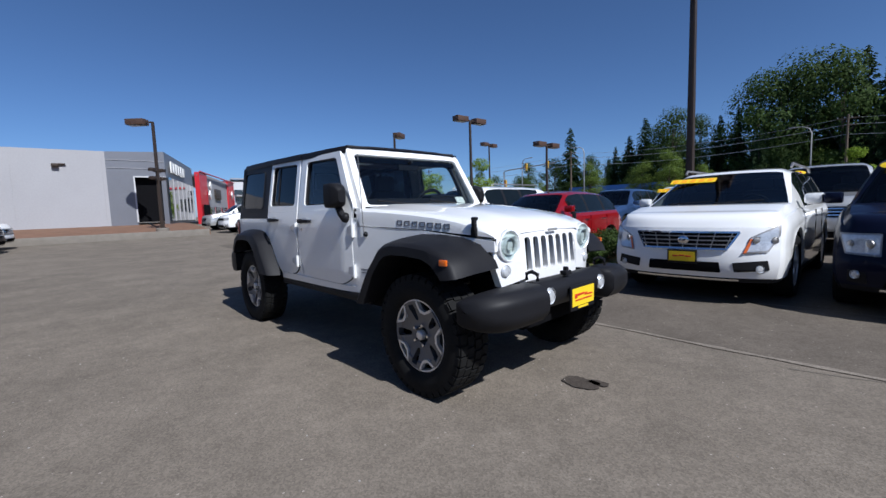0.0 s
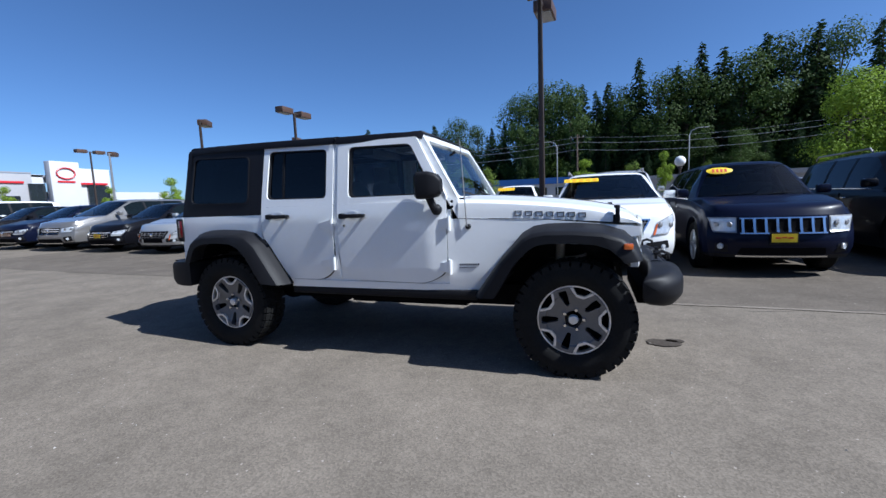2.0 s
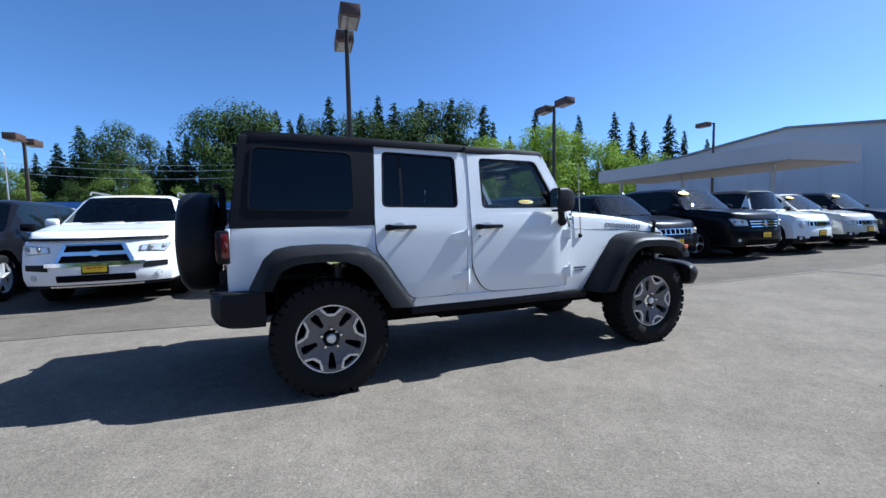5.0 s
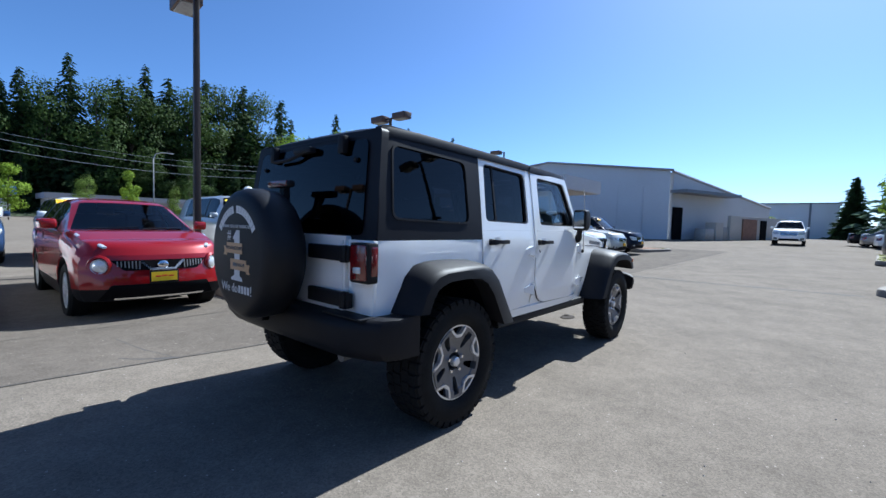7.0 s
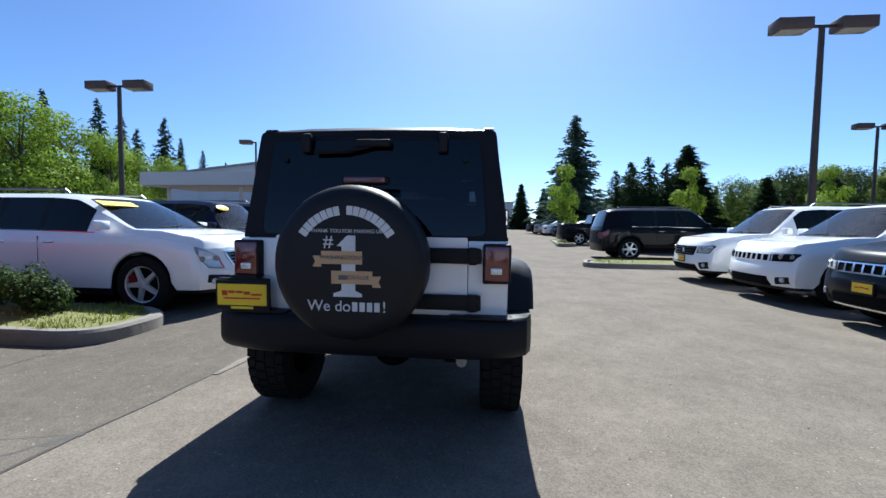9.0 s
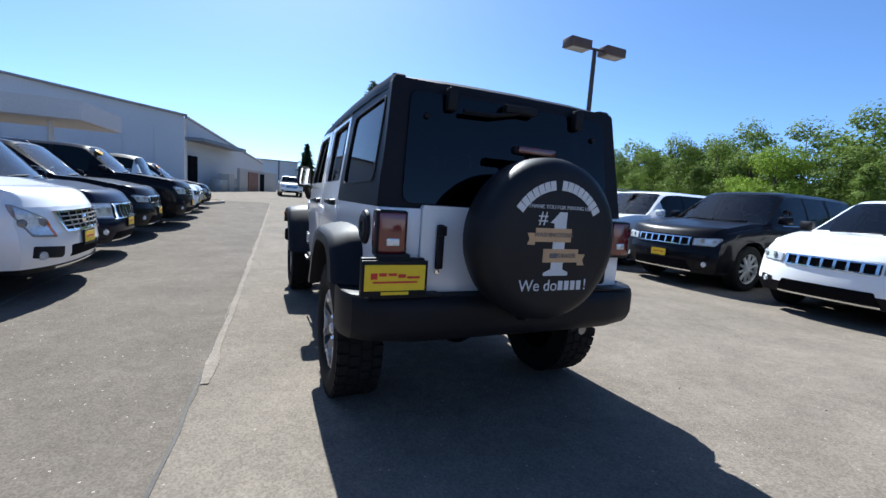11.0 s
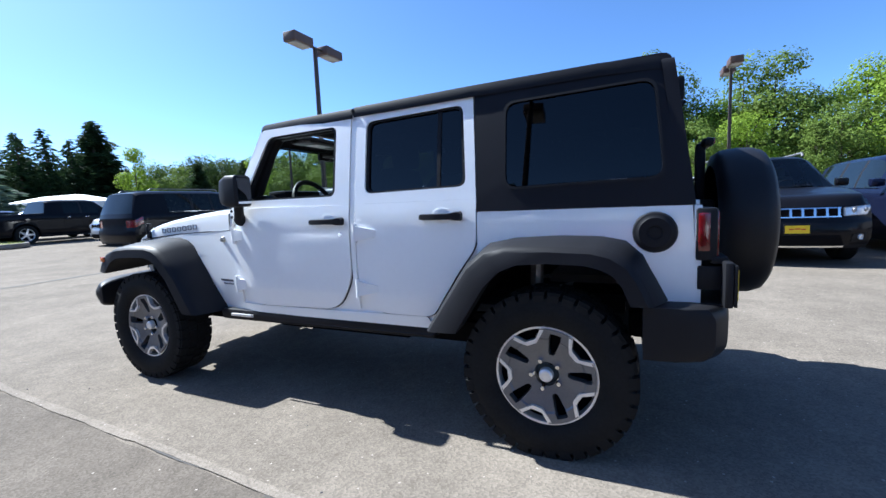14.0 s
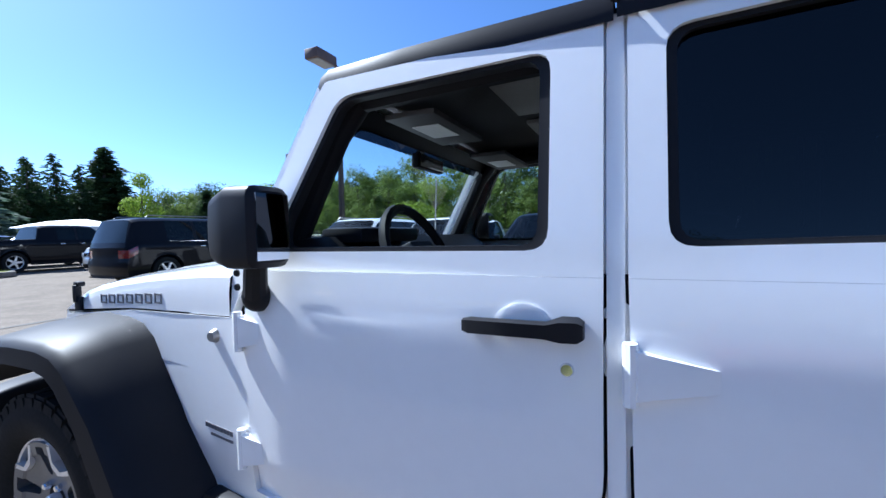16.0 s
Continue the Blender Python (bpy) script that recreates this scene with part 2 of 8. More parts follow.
# ---- building helpers ----
def finish(me, angle=35):
    me.polygons.foreach_set("use_smooth", [True] * len(me.polygons))
    me.set_sharp_from_angle(angle=radians(angle))
    return me


def mesh_of(name, bm, material, angle=35):
    bmesh.ops.recalc_face_normals(bm, faces=bm.faces)
    me = bpy.data.meshes.new(name)
    bm.to_mesh(me)
    bm.free()
    for m in material if isinstance(material, (list, tuple)) else (material,):
        me.materials.append(m)
    return finish(me, angle)


def part(name, bm, material, parent=None, label="", angle=35):
    """One mesh object from a bmesh (or a ready mesh), under its thing or part."""
    me = bm if isinstance(bm, bpy.types.Mesh) else mesh_of(name, bm, material, angle)
    ob = new(name, me)
    ob.parent = parent
    return tagged(ob, label)


def thing(name, label, category, group="", kind="", at=None):
    ob = new(name)
    ob.empty_display_size = 0.2
    if at is not None:
        ob.matrix_world = at
    return tagged(ob, label, category, group, kind)


def box(bm, c, s, bevel=0.0, m=None):
    r = bmesh.ops.create_cube(bm, size=1.0, matrix=Matrix.Translation(c) @ Matrix.Diagonal((*s, 1)))
    vs = r["verts"]
    if bevel:
        es = list({e for v in vs for e in v.link_edges})
        out = bmesh.ops.bevel(bm, geom=es, offset=min(bevel, 0.45 * min(s)), segments=2, profile=0.6, affect="EDGES")
        vs = list({v for f in out["faces"] for v in f.verts} | {v for v in vs if v.is_valid})
    if m is not None:
        bmesh.ops.transform(bm, matrix=m, verts=[v for v in vs if v.is_valid])
    return bm


def boxes(items, bevel=0.0):
    bm = bmesh.new()
    for c, s in items:
        box(bm, c, s, bevel)
    return bm


def loft(sections, closed=True, caps=True, bm=None):
    """Quads between sections of equal length."""
    bm = bm or bmesh.new()
    rows = [[bm.verts.new(p) for p in s] for s in sections]
    n = len(rows[0])
    for a, b in zip(rows, rows[1:]):
        for i in range(n if closed else n - 1):
            j = (i + 1) % n
            q, seen = [], set()
            for v in (a[i], a[j], b[j], b[i]):
                if tuple(v.co) not in seen:
                    seen.add(tuple(v.co))
                    q.append(v)
            if len(q) > 2:
                bm.faces.new(q)
    if caps and closed:
        for r in (rows[0], rows[-1]):
            bm.faces.new(r)
    return bm


def tube(points, radius, seg=8, bm=None, caps=True):
    """A round bar along a line of points; radius may be one per point."""
    pts = [Vector(p) for p in points]
    rad = radius if isinstance(radius, (list, tuple)) else [radius] * len(pts)
    secs = []
    for i, p in enumerate(pts):
        d = (pts[min(i + 1, len(pts) - 1)] - pts[max(i - 1, 0)]).normalized()
        q = d.to_track_quat("Z", "Y")
        secs.append([p + q @ Vector((rad[i] * math.cos(a), rad[i] * math.sin(a), 0)) for a in (2 * math.pi * k / seg for k in range(seg))])
    return loft(secs, True, caps, bm)


def lathe(profile, seg=40, axis="Y", bm=None):
    """Turns a profile of (radius, place along the axis)."""
    rows = []
    for k in range(seg):
        a = 2 * math.pi * k / seg
        c, s = math.cos(a), math.sin(a)
        rows.append([{"Y": (r * c, h, r * s), "X": (h, r * c, r * s), "Z": (r * c, r * s, h)}[axis] for r, h in profile])
    rows.append(rows[0])
    bm = loft(rows, False, False, bm)
    bmesh.ops.remove_doubles(bm, verts=bm.verts, dist=1e-5)
    return bm


def rounded(pts, r, n=4):
    """A polygon of 2D points with its corners rounded; r is one radius or one per corner."""
    out, k = [], len(pts)
    for i in range(k):
        p0, p1, p2 = Vector(pts[i - 1]), Vector(pts[i]), Vector(pts[(i + 1) % k])
        ri = r[i] if isinstance(r, (list, tuple)) else r
        a, b = (p0 - p1), (p2 - p1)
        d = min(ri, 0.48 * a.length, 0.48 * b.length)
        if d < 1e-4:
            out.append(tuple(p1))
            continue
        a, b = p1 + a.normalized() * d, p1 + b.normalized() * d
        for j in range(n + 1):
            t = j / n
            out.append(tuple((1 - t) ** 2 * a + 2 * t * (1 - t) * p1 + t * t * b))
    return out


def cast(poly, c, ang):
    """The point where a ray from c meets a polygon."""
    d = (math.cos(ang), math.sin(ang))
    best = None
    for (x0, y0), (x1, y1) in zip(poly, poly[1:] + poly[:1]):
        ex, ey = x1 - x0, y1 - y0
        det = d[0] * -ey + ex * d[1]
        if abs(det) < 1e-12:
            continue
        t = ((x0 - c[0]) * -ey + ex * (y0 - c[1])) / det
        u = (d[0] * (y0 - c[1]) - d[1] * (x0 - c[0])) / det
        if t > 0 and -1e-9 <= u <= 1 + 1e-9 and (best is None or t > best):
            best = t
    return (c[0] + d[0] * best, c[1] + d[1] * best)


def frame_ring(outer, inner, put, depth, bm=None):
    """A frame between two outlines about one centre, with thickness. put(u, v, d) gives the place, d metres inwards."""
    bm = bm or bmesh.new()
    c = (sum(p[0] for p in inner) / len(inner), sum(p[1] for p in inner) / len(inner))
    angs = sorted({round(math.atan2(p[1] - c[1], p[0] - c[0]), 4) for p in inner + outer})
    rings = []
    for poly, d in ((outer, depth), (outer, 0), (inner, 0), (inner, depth)):
        rings.append([bm.verts.new(put(*cast(poly, c, a), d)) for a in angs])
    n = len(angs)
    for r0, r1 in zip(rings, rings[1:]):
        for i in range(n):
            bm.faces.new((r0[i], r0[(i + 1) % n], r1[(i + 1) % n], r1[i]))
    return bm


def fill_rows(poly, put, depth, bm=None, nx=6, step=0.08):
    """A panel filled in level rows inside an outline, with its edge turned in by depth."""
    bm = bm or bmesh.new()
    zs = sorted({round(p[1], 4) for p in poly})
    lo, hi = zs[0], zs[-1]
    extra = int((hi - lo) / step)
    zs = sorted(set(zs) | {round(lo + (hi - lo) * k / max(1, extra), 4) for k in range(extra + 1)})
    keep = [zs[0]]
    for z in zs[1:]:
        if z - keep[-1] > 0.004:
            keep.append(z)
    rows = []
    for z in keep:
        zz = min(max(z, min(p[1] for p in poly) + 1e-5), max(p[1] for p in poly) - 1e-5)
        hits = []
        for (x0, z0), (x1, z1) in zip(poly, poly[1:] + poly[:1]):
            if (z0 - zz) * (z1 - zz) <= 0 and z0 != z1:
                hits.append(x0 + (x1 - x0) * (zz - z0) / (z1 - z0))
        a, b = min(hits), max(hits)
        rows.append([(a + (b - a) * k / nx, z) for k in range(nx + 1)])
    grid = [[bm.verts.new(put(x, z, 0)) for x, z in r] for r in rows]
    for r0, r1 in zip(grid, grid[1:]):
        for i in range(nx):
            bm.faces.new((r0[i], r0[i + 1], r1[i + 1], r1[i]))
    rim = [(rows[0][i], grid[0][i]) for i in range(nx + 1)] + [(r[-1], g[-1]) for r, g in zip(rows[1:], grid[1:])]
    rim += [(rows[-1][i], grid[-1][i]) for i in range(nx - 1, -1, -1)] + [(r[0], g[0]) for r, g in list(zip(rows, grid))[-2:0:-1]]
    inn = [bm.verts.new(put(p[0], p[1], depth)) for p, v in rim]
    for i in range(len(rim)):
        j = (i + 1) % len(rim)
        bm.faces.new((rim[i][1], rim[j][1], inn[j], inn[i]))
    return bm


def raw(name, verts, faces, material, parent=None, label="", smooth=False):
    me = bpy.data.meshes.new(name)
    me.from_pydata(verts, [], faces)
    for m in material if isinstance(material, (list, tuple)) else (material,):
        me.materials.append(m)
    if smooth:
        finish(me, 60)
    ob = new(name, me)
    ob.parent = parent
    return tagged(ob, label)


def words(name, text, size, material, parent, m, depth=0.002, label=""):
    """Letters in the built-in font as a mesh, centred at m, facing its z."""
    cu = bpy.data.curves.new(name, "FONT")
    cu.body, cu.size, cu.extrude, cu.align_x, cu.align_y = text, size, depth, "CENTER", "CENTER"
    tmp = bpy.data.objects.new(name, cu)
    me = bpy.data.meshes.new_from_object(tmp)
    bpy.data.objects.remove(tmp)
    me.materials.clear()
    me.materials.append(material)
    me.transform(m)
    ob = new(name, me)
    ob.parent = parent
    return tagged(ob, label)


def lift(x, y):
    """The height of the lot: level round the middle, rising gently outwards."""
    s = lambda v: max(0.0, v) ** 2 / (abs(v) + 4.0)
    u = min(1.0, max(0.0, (-x - 1.0) / 2.8))
    return min(0.62, max(0.015 * s(abs(x) - 4), 0.075 * u * u * (3 - 2 * u) * (1 - min(1.0, max(0.0, (y - 1.2) / 2.0)))) + 0.008 * s(y - 4))


# ---- the white off-roader ----
def half_width(x):
    return float(np.interp(x, (-2.10, -1.9, -1.2, -0.3, 0.45, 0.66, 1.2, 1.93), (0.757, 0.768, 0.776, 0.776, 0.771, 0.738, 0.658, 0.575)))


def flank(sg, off=0.0, bow=0.008):
    """The body's side: upright below the belt, leaning in above it."""
    def put(x, z, d):
        w = half_width(x)
        w += bow * math.sin(math.pi * min(1, max(0, (z - 0.55) / 0.70))) if z < 1.25 else 0
        w -= 0.088 * (max(0, z - 1.12) / 0.63) ** 1.25
        w -= max(0, 0.72 - z) * 0.10
        return (x, sg * (w - d - off), z)
    return put


def even_shade(ob, sg, bow=0.008, off=0.0):
    """Gives a side panel the normals of the flank itself, so that joints between its pieces don't show."""
    me, put, h = ob.data, flank(sg, off, bow), 0.01
    out = []
    for p in me.polygons:
        for li in p.loop_indices:
            n = p.normal
            if abs(n.y) > 0.7 and n.y * sg > 0:
                x, _, z = me.vertices[me.loops[li].vertex_index].co
                wx = abs(put(x + h, z, 0)[1]) - abs(put(x - h, z, 0)[1])
                wz = abs(put(x, z + h, 0)[1]) - abs(put(x, z - h, 0)[1])
                n = Vector((-wx / (2 * h), sg, -wz / (2 * h))).normalized()
            out.append(n)
    me.normals_split_custom_set(out)
    return ob


def wheel_meshes(radius=0.402, width=0.255, rim=0.246, lugs=True):
    hw = width / 2
    bm = lathe([(rim - 0.012, -hw + 0.03), (rim + 0.006, -hw + 0.012), (rim + 0.03, -hw), (radius - 0.075, -hw - 0.006), (radius - 0.03, -hw + 0.008), (radius - 0.012, -hw + 0.045),
                (radius - 0.010, 0), (radius - 0.012, hw - 0.045), (radius - 0.03, hw - 0.008), (radius - 0.075, hw + 0.006), (radius - 0.10, hw + 0.004), (rim + 0.03, hw), (rim + 0.006, hw - 0.012), (rim - 0.012, hw - 0.03)], 48)
    tyre = mesh_of("tyre", bm, RUBBER, 30)
    bm = bmesh.new()
    if lugs:
        n = 36
        for k in range(n):
            for y, dy, w, l, sh in ((-0.033, 0, 0.054, 0.052, 0), (0.033, 0, 0.054, 0.052, 0.5), (-0.092, 0, 0.052, 0.054, 0.25), (0.092, 0, 0.052, 0.054, 0.75)):
                a = 2 * math.pi * (k + sh) / n
                box(bm, (0, y, radius - 0.008), (l, w, 0.014), 0, Matrix.Rotation(a, 4, "Y"))
            for sg in (-1, 1):
                a = 2 * math.pi * (k + (0.25 if sg < 0 else 0.75)) / n
                box(bm, (0, sg * (hw - 0.010), radius - 0.032), (0.050, 0.014, 0.036), 0, Matrix.Rotation(a, 4, "Y"))
    return tyre, mesh_of("tread", bm, RUBBER, 30)


def rugged_rim():
    """Five broad spokes with slots between them and pockets at the edge; the face towards +y."""
    rs = (0.052, 0.088, 0.10, 0.13, 0.156, 0.163, 0.186, 0.203)
    deg = math.radians
    slot = lambda r: deg(float(np.interp(r, (0.088, 0.10, 0.163, 0.186), (5.0, 8.0, 8.5, 7.0))))
    pocket = lambda r: deg(float(np.interp(r, (0.15, 0.203), (8.5, 17.5))))
    bm = bmesh.new()
    front = lambda r: 0.086 - 0.018 * math.cos(math.pi * min(1, r / 0.21) * 0.9) + (0.006 if r > 0.16 else 0)
    def cell(a0, a1, r0, r1, steps=3):
        for s in range(steps):
            ps = []
            for r, f in ((r0, s / steps), (r0, (s + 1) / steps), (r1, (s + 1) / steps), (r1, s / steps)):
                a = a0(r) + (a1(r) - a0(r)) * f
                ps.append((r * math.sin(a), front(r), r * math.cos(a)))
            vs = [bm.verts.new(p) for p in ps]
            bm.faces.new(vs)
    for k in range(5):
        c = 2 * math.pi * k / 5
        for sg in (-1, 1):
            e0 = lambda r, sg=sg, c=c: c
            e1 = lambda r, sg=sg, c=c: c + sg * slot(r)
            e2 = lambda r, sg=sg, c=c: c + sg * (deg(36) - pocket(r))
            e3 = lambda r, sg=sg, c=c: c + sg * deg(36)
            for r0, r1 in zip(rs, rs[1:]):
                if not (r0 >= 0.088 and r1 <= 0.186):
                    cell(e0, e1, r0, r1, 2)
                cell(e1, e2, r0, r1)
                if r1 <= 0.157:
                    cell(e2, e3, r0, r1, 2)
    bmesh.ops.remove_doubles(bm, verts=bm.verts, dist=1e-4)
    edges = [e for e in bm.edges if len(e.link_faces) == 1]
    ex = bmesh.ops.extrude_edge_only(bm, edges=edges)
    for v in (g for g in ex["geom"] if isinstance(g, bmesh.types.BMVert)):
        v.co.y -= 0.045
    face = mesh_of("rim", bm, GUNMETAL, 30)
    lip = lathe([(0.200, 0.052), (0.203, 0.099), (0.222, 0.103), (0.226, 0.096), (0.222, 0.06)], 48)
    for k in range(5):
        c = 2 * math.pi * k / 5 + deg(36)
        # a bright U round each pocket
        line = [(0.206, -18.5), (0.172, -12.5), (0.156, -8), (0.156, 8), (0.172, 12.5), (0.206, 18.5)]
        secs = []
        for i, (r, a) in enumerate(line):
            w = 0.012
            pts = []
            for dr, dy in ((-w, 0.082), (-w, 0.108), (w * 0.4, 0.108), (w * 0.4, 0.082)):
                if i in (0, 1, 4, 5):
                    aa = deg(a) - math.copysign(1, a) * dr / r * 1.0
                    rr = r
                else:
                    aa, rr = deg(a), r + dr
                pts.append((rr * math.sin(c + aa), dy, rr * math.cos(c + aa)))
            secs.append(pts)
        loft(secs, True, True, lip)
    lip = mesh_of("rim_lip", lip, ALLOY, 40)
    barrel = lathe([(0.05, 0.028), (0.17, 0.022), (0.206, 0.03), (0.212, 0.09), (0.214, -0.10)], 32)
    barrel = mesh_of("hub", barrel, DARK)
    cap = mesh_of("centre_cap", lathe([(0.0, 0.104), (0.024, 0.103), (0.031, 0.097), (0.034, 0.07)], 20), ALLOY)
    nut = mesh_of("lug_nut", lathe([(0.0, 0.098), (0.010, 0.097), (0.014, 0.09), (0.014, 0.05)], 6), CHROME)
    for me in (face, lip, barrel):
        me.transform(Matrix.Diagonal((1.12, 1, 1.12, 1)))
    return face, lip, barrel, cap, nut


def build_offroader():
    car = thing("off_road_car", "white four-door off-road car with black hardtop and flares, standing on asphalt", "car")
    P = lambda name, bm, m, parent=None, label="", angle=35: part(name, bm, m, parent or car, label, angle)

    # tub: inner shell behind the doors and the rear corners
    for sg in (1, -1):
        bm = fill_rows(rounded([(-2.085, 0.765), (-1.93, 0.765), (-1.82, 0.96), (-1.70, 1.0), (-1.22, 0.985), (-1.134, 0.92), (-1.134, 1.17), (-2.065, 1.17)], 0.004, 1), flank(sg), 0.05, None, 8)
        bmesh.ops.recalc_face_normals(bm, faces=bm.faces)
        even_shade(P("rear_corner_panel", bm, WHITE), sg)
        bm = fill_rows([(-0.87, 0.552), (-1.04, 0.84), (-1.14, 0.97), (-1.14, 1.165), (0.60, 1.165), (0.60, 0.545)], flank(sg, 0.016), 0.03, None, 14)
        bmesh.ops.recalc_face_normals(bm, faces=bm.faces)
        even_shade(P("body_side", bm, WHITE), sg)
        bm = fill_rows([(-0.87, 0.548), (-0.83, 0.612), (0.76, 0.602), (0.80, 0.540)], flank(sg, 0.0), 0.03, None, 12, 0.02)
        P("sill", bm, WHITE)
        bm = fill_rows([(0.572, 0.60), (0.572, 1.098), (1.30, 1.068), (1.90, 1.01), (1.90, 0.94), (1.25, 0.94), (1.07, 0.86), (0.80, 0.55), (0.76, 0.60)], flank(sg), 0.03, None, 12)
        bmesh.ops.recalc_face_normals(bm, faces=bm.faces)
        even_shade(P("front_side_panel", bm, WHITE), sg)
        P("door_pillar", fill_rows([(-0.43, 1.16), (-0.43, 1.745), (-0.32, 1.74), (-0.32, 1.16)], flank(sg, 0.014), 0.03, None, 2), WHITE)
        P("pillar_strip", fill_rows([(-0.398, 0.63), (-0.398, 1.74), (-0.367, 1.74), (-0.367, 0.63)], flank(sg, 0.003), 0.02, None, 2), WHITE)
        # black rocker with a rock rail
        bm = boxes([((-0.04, sg * 0.72, 0.525), (1.66, 0.08, 0.06))], 0.02)
        tube([(-0.86, sg * 0.742, 0.508), (0.78, sg * 0.735, 0.500)], 0.021, 10, bm)
        P("rocker_rail", bm, PLASTIC)
        if sg > 0:
            P("rail_bracket", boxes([((0.56, sg * 0.782, 0.526), (0.20, 0.014, 0.018))], 0.003), ALLOY)
    # doors
    def door(sg, lower, upper, hole, pane, hinges, handle, radii, open_window=False):
        bm = fill_rows(rounded(lower, radii, 5), flank(sg, -0.004), 0.028, None, 10, 0.05)
        frame_ring(rounded([(px, 1.235 if pz < 1.24 else pz) for px, pz in upper], [0.0005 if pz < 1.24 else 0.012 for px, pz in upper], 2), rounded(hole, 0.045, 4), flank(sg, -0.004), 0.05, bm)
        bmesh.ops.recalc_face_normals(bm, faces=bm.faces)
        d = even_shade(P("door", bm, WHITE), sg)
        # the dark shut line round the door
        shut = rounded(lower, radii, 5)
        cx, cz = sum(p[0] for p in shut) / len(shut), sum(p[1] for p in shut) / len(shut)
        hx_, hz_ = max(abs(p[0] - cx) for p in shut), max(abs(p[1] - cz) for p in shut)
        wider = [(cx + (px - cx) * (1 + 0.006 / hx_), cz + (pz - cz) * (1 + 0.006 / hz_)) for px, pz in shut]
        P("shut_line", frame_ring(wider, shut, flank(sg, 0.009), 0.006), DARK, d)
        seal = frame_ring(rounded([(c[0] + (c[0] - sum(h[0] for h in hole) / len(hole)) * 0.012, c[1] + (c[1] - 1.49) * 0.02) for c in hole], 0.045, 4),
                          rounded([(c[0] - (c[0] - sum(h[0] for h in hole) / len(hole)) * 0.06, c[1] - (c[1] - 1.49) * 0.05) for c in hole], 0.04, 4), flank(sg, 0.008), 0.03)
        P("window_seal", seal, PLASTIC, d)
        if hole[0][0] < -0.4:
            P("window_divider", fill_rows([(-0.905, 1.29), (-0.905, 1.705), (-0.925, 1.705), (-0.925, 1.29)], flank(sg, 0.016), 0.012, None, 2), PLASTIC, d)
        if not open_window:
            bm = fill_rows(rounded(hole, 0.04, 3), flank(sg, 0.022), 0.004, None, 4)
            P("window_pane", bm, pane, d)
        for x, z in hinges:
            bm = bmesh.new()
            y = half_width(x) + 0.004
            secs = []
            for t, hz, out in ((0.012, 0.043, 0.018), (0.0, 0.043, 0.026), (-0.03, 0.036, 0.022), (-0.115, 0.020, 0.010), (-0.128, 0.016, 0.002)):
                secs.append([(x + t, sg * (y - 0.01), z - hz), (x + t, sg * (y + out), z - hz), (x + t, sg * (y + out), z + hz), (x + t, sg * (y - 0.01), z + hz)])
            loft(secs, True, True, bm)
            tube([(x + 0.012, sg * (y + 0.014), z - 0.055), (x + 0.012, sg * (y + 0.014), z + 0.055)], 0.013, 8, bm)
            P("hinge", bm, WHITE, d)
        hx, hz = handle
        y = half_width(hx) + 0.006
        bm = bmesh.new()
        secs = []
        for t, hh, out in ((0.115, 0.013, 0.034), (0.10, 0.016, 0.042), (-0.05, 0.016, 0.044), (-0.075, 0.023, 0.04), (-0.105, 0.023, 0.036), (-0.115, 0.016, 0.03)):
            lo = 0.022 if t > -0.06 else 0.0
            secs.append([(hx + t, sg * (y + lo), hz - hh), (hx + t, sg * (y + out), hz - hh * 0.8), (hx + t, sg * (y + out), hz + hh * 0.8), (hx + t, sg * (y + lo), hz + hh)])
        loft(secs, True, True, bm)
        box(bm, (hx + 0.103, sg * (y + 0.012), hz), (0.02, 0.03, 0.024), 0.004)
        P("handle", bm, PLASTIC, d)
        cup = bmesh.new()
        bmesh.ops.create_uvsphere(cup, u_segments=16, v_segments=8, radius=1.0, matrix=Matrix.Translation((hx, sg * (y + 0.0005), hz - 0.004)) @ Matrix.Diagonal((0.06, 0.0022, 0.05, 1)))
        P("handle_recess", cup, WHITE, d)
        return d, y
    for sg in (1, -1):
        door(sg, [(-1.130, 1.235), (-1.128, 0.995), (-1.04, 0.88), (-0.868, 0.615), (-0.53, 0.615), (-0.414, 0.70), (-0.404, 1.235)],
             [(-0.404, 1.236), (-0.404, 1.735), (-1.105, 1.755), (-1.130, 1.236)], [(-0.468, 1.29), (-0.468, 1.692), (-1.052, 1.712), (-1.075, 1.30)],
             TINT, [(-0.418, 1.07), (-0.418, 0.755)], (-0.945, 1.152), (0.0005, 0.05, 0.05, 0.05, 0.10, 0.08, 0.0005))
        d, y = door(sg, [(-0.362, 1.235), (-0.360, 0.80), (-0.25, 0.618), (0.40, 0.605), (0.545, 0.68), (0.566, 0.80), (0.566, 1.235)],
                    [(-0.362, 1.236), (-0.362, 1.735), (0.325, 1.728), (0.566, 1.27), (0.566, 1.236)], [(-0.262, 1.285), (-0.262, 1.69), (0.275, 1.68), (0.452, 1.345), (0.452, 1.285)],
                    CLEAR, [(0.578, 1.065), (0.578, 0.735)], (-0.215, 1.140), (0.0005, 0.08, 0.10, 0.08, 0.10, 0.05, 0.0005), sg > 0)
        P("key_lock", lathe([(0.0, 0.006), (0.011, 0.006), (0.014, 0.0)], 14, "Y"), CHROME, d).matrix_world = Matrix.Translation((-0.298, sg * (y + 0.003), 1.064)) @ Matrix.Rotation(0 if sg > 0 else math.pi, 4, "X")
        # mirror on the door
        mx = 0.475
        bm = bmesh.new()
        secs = []
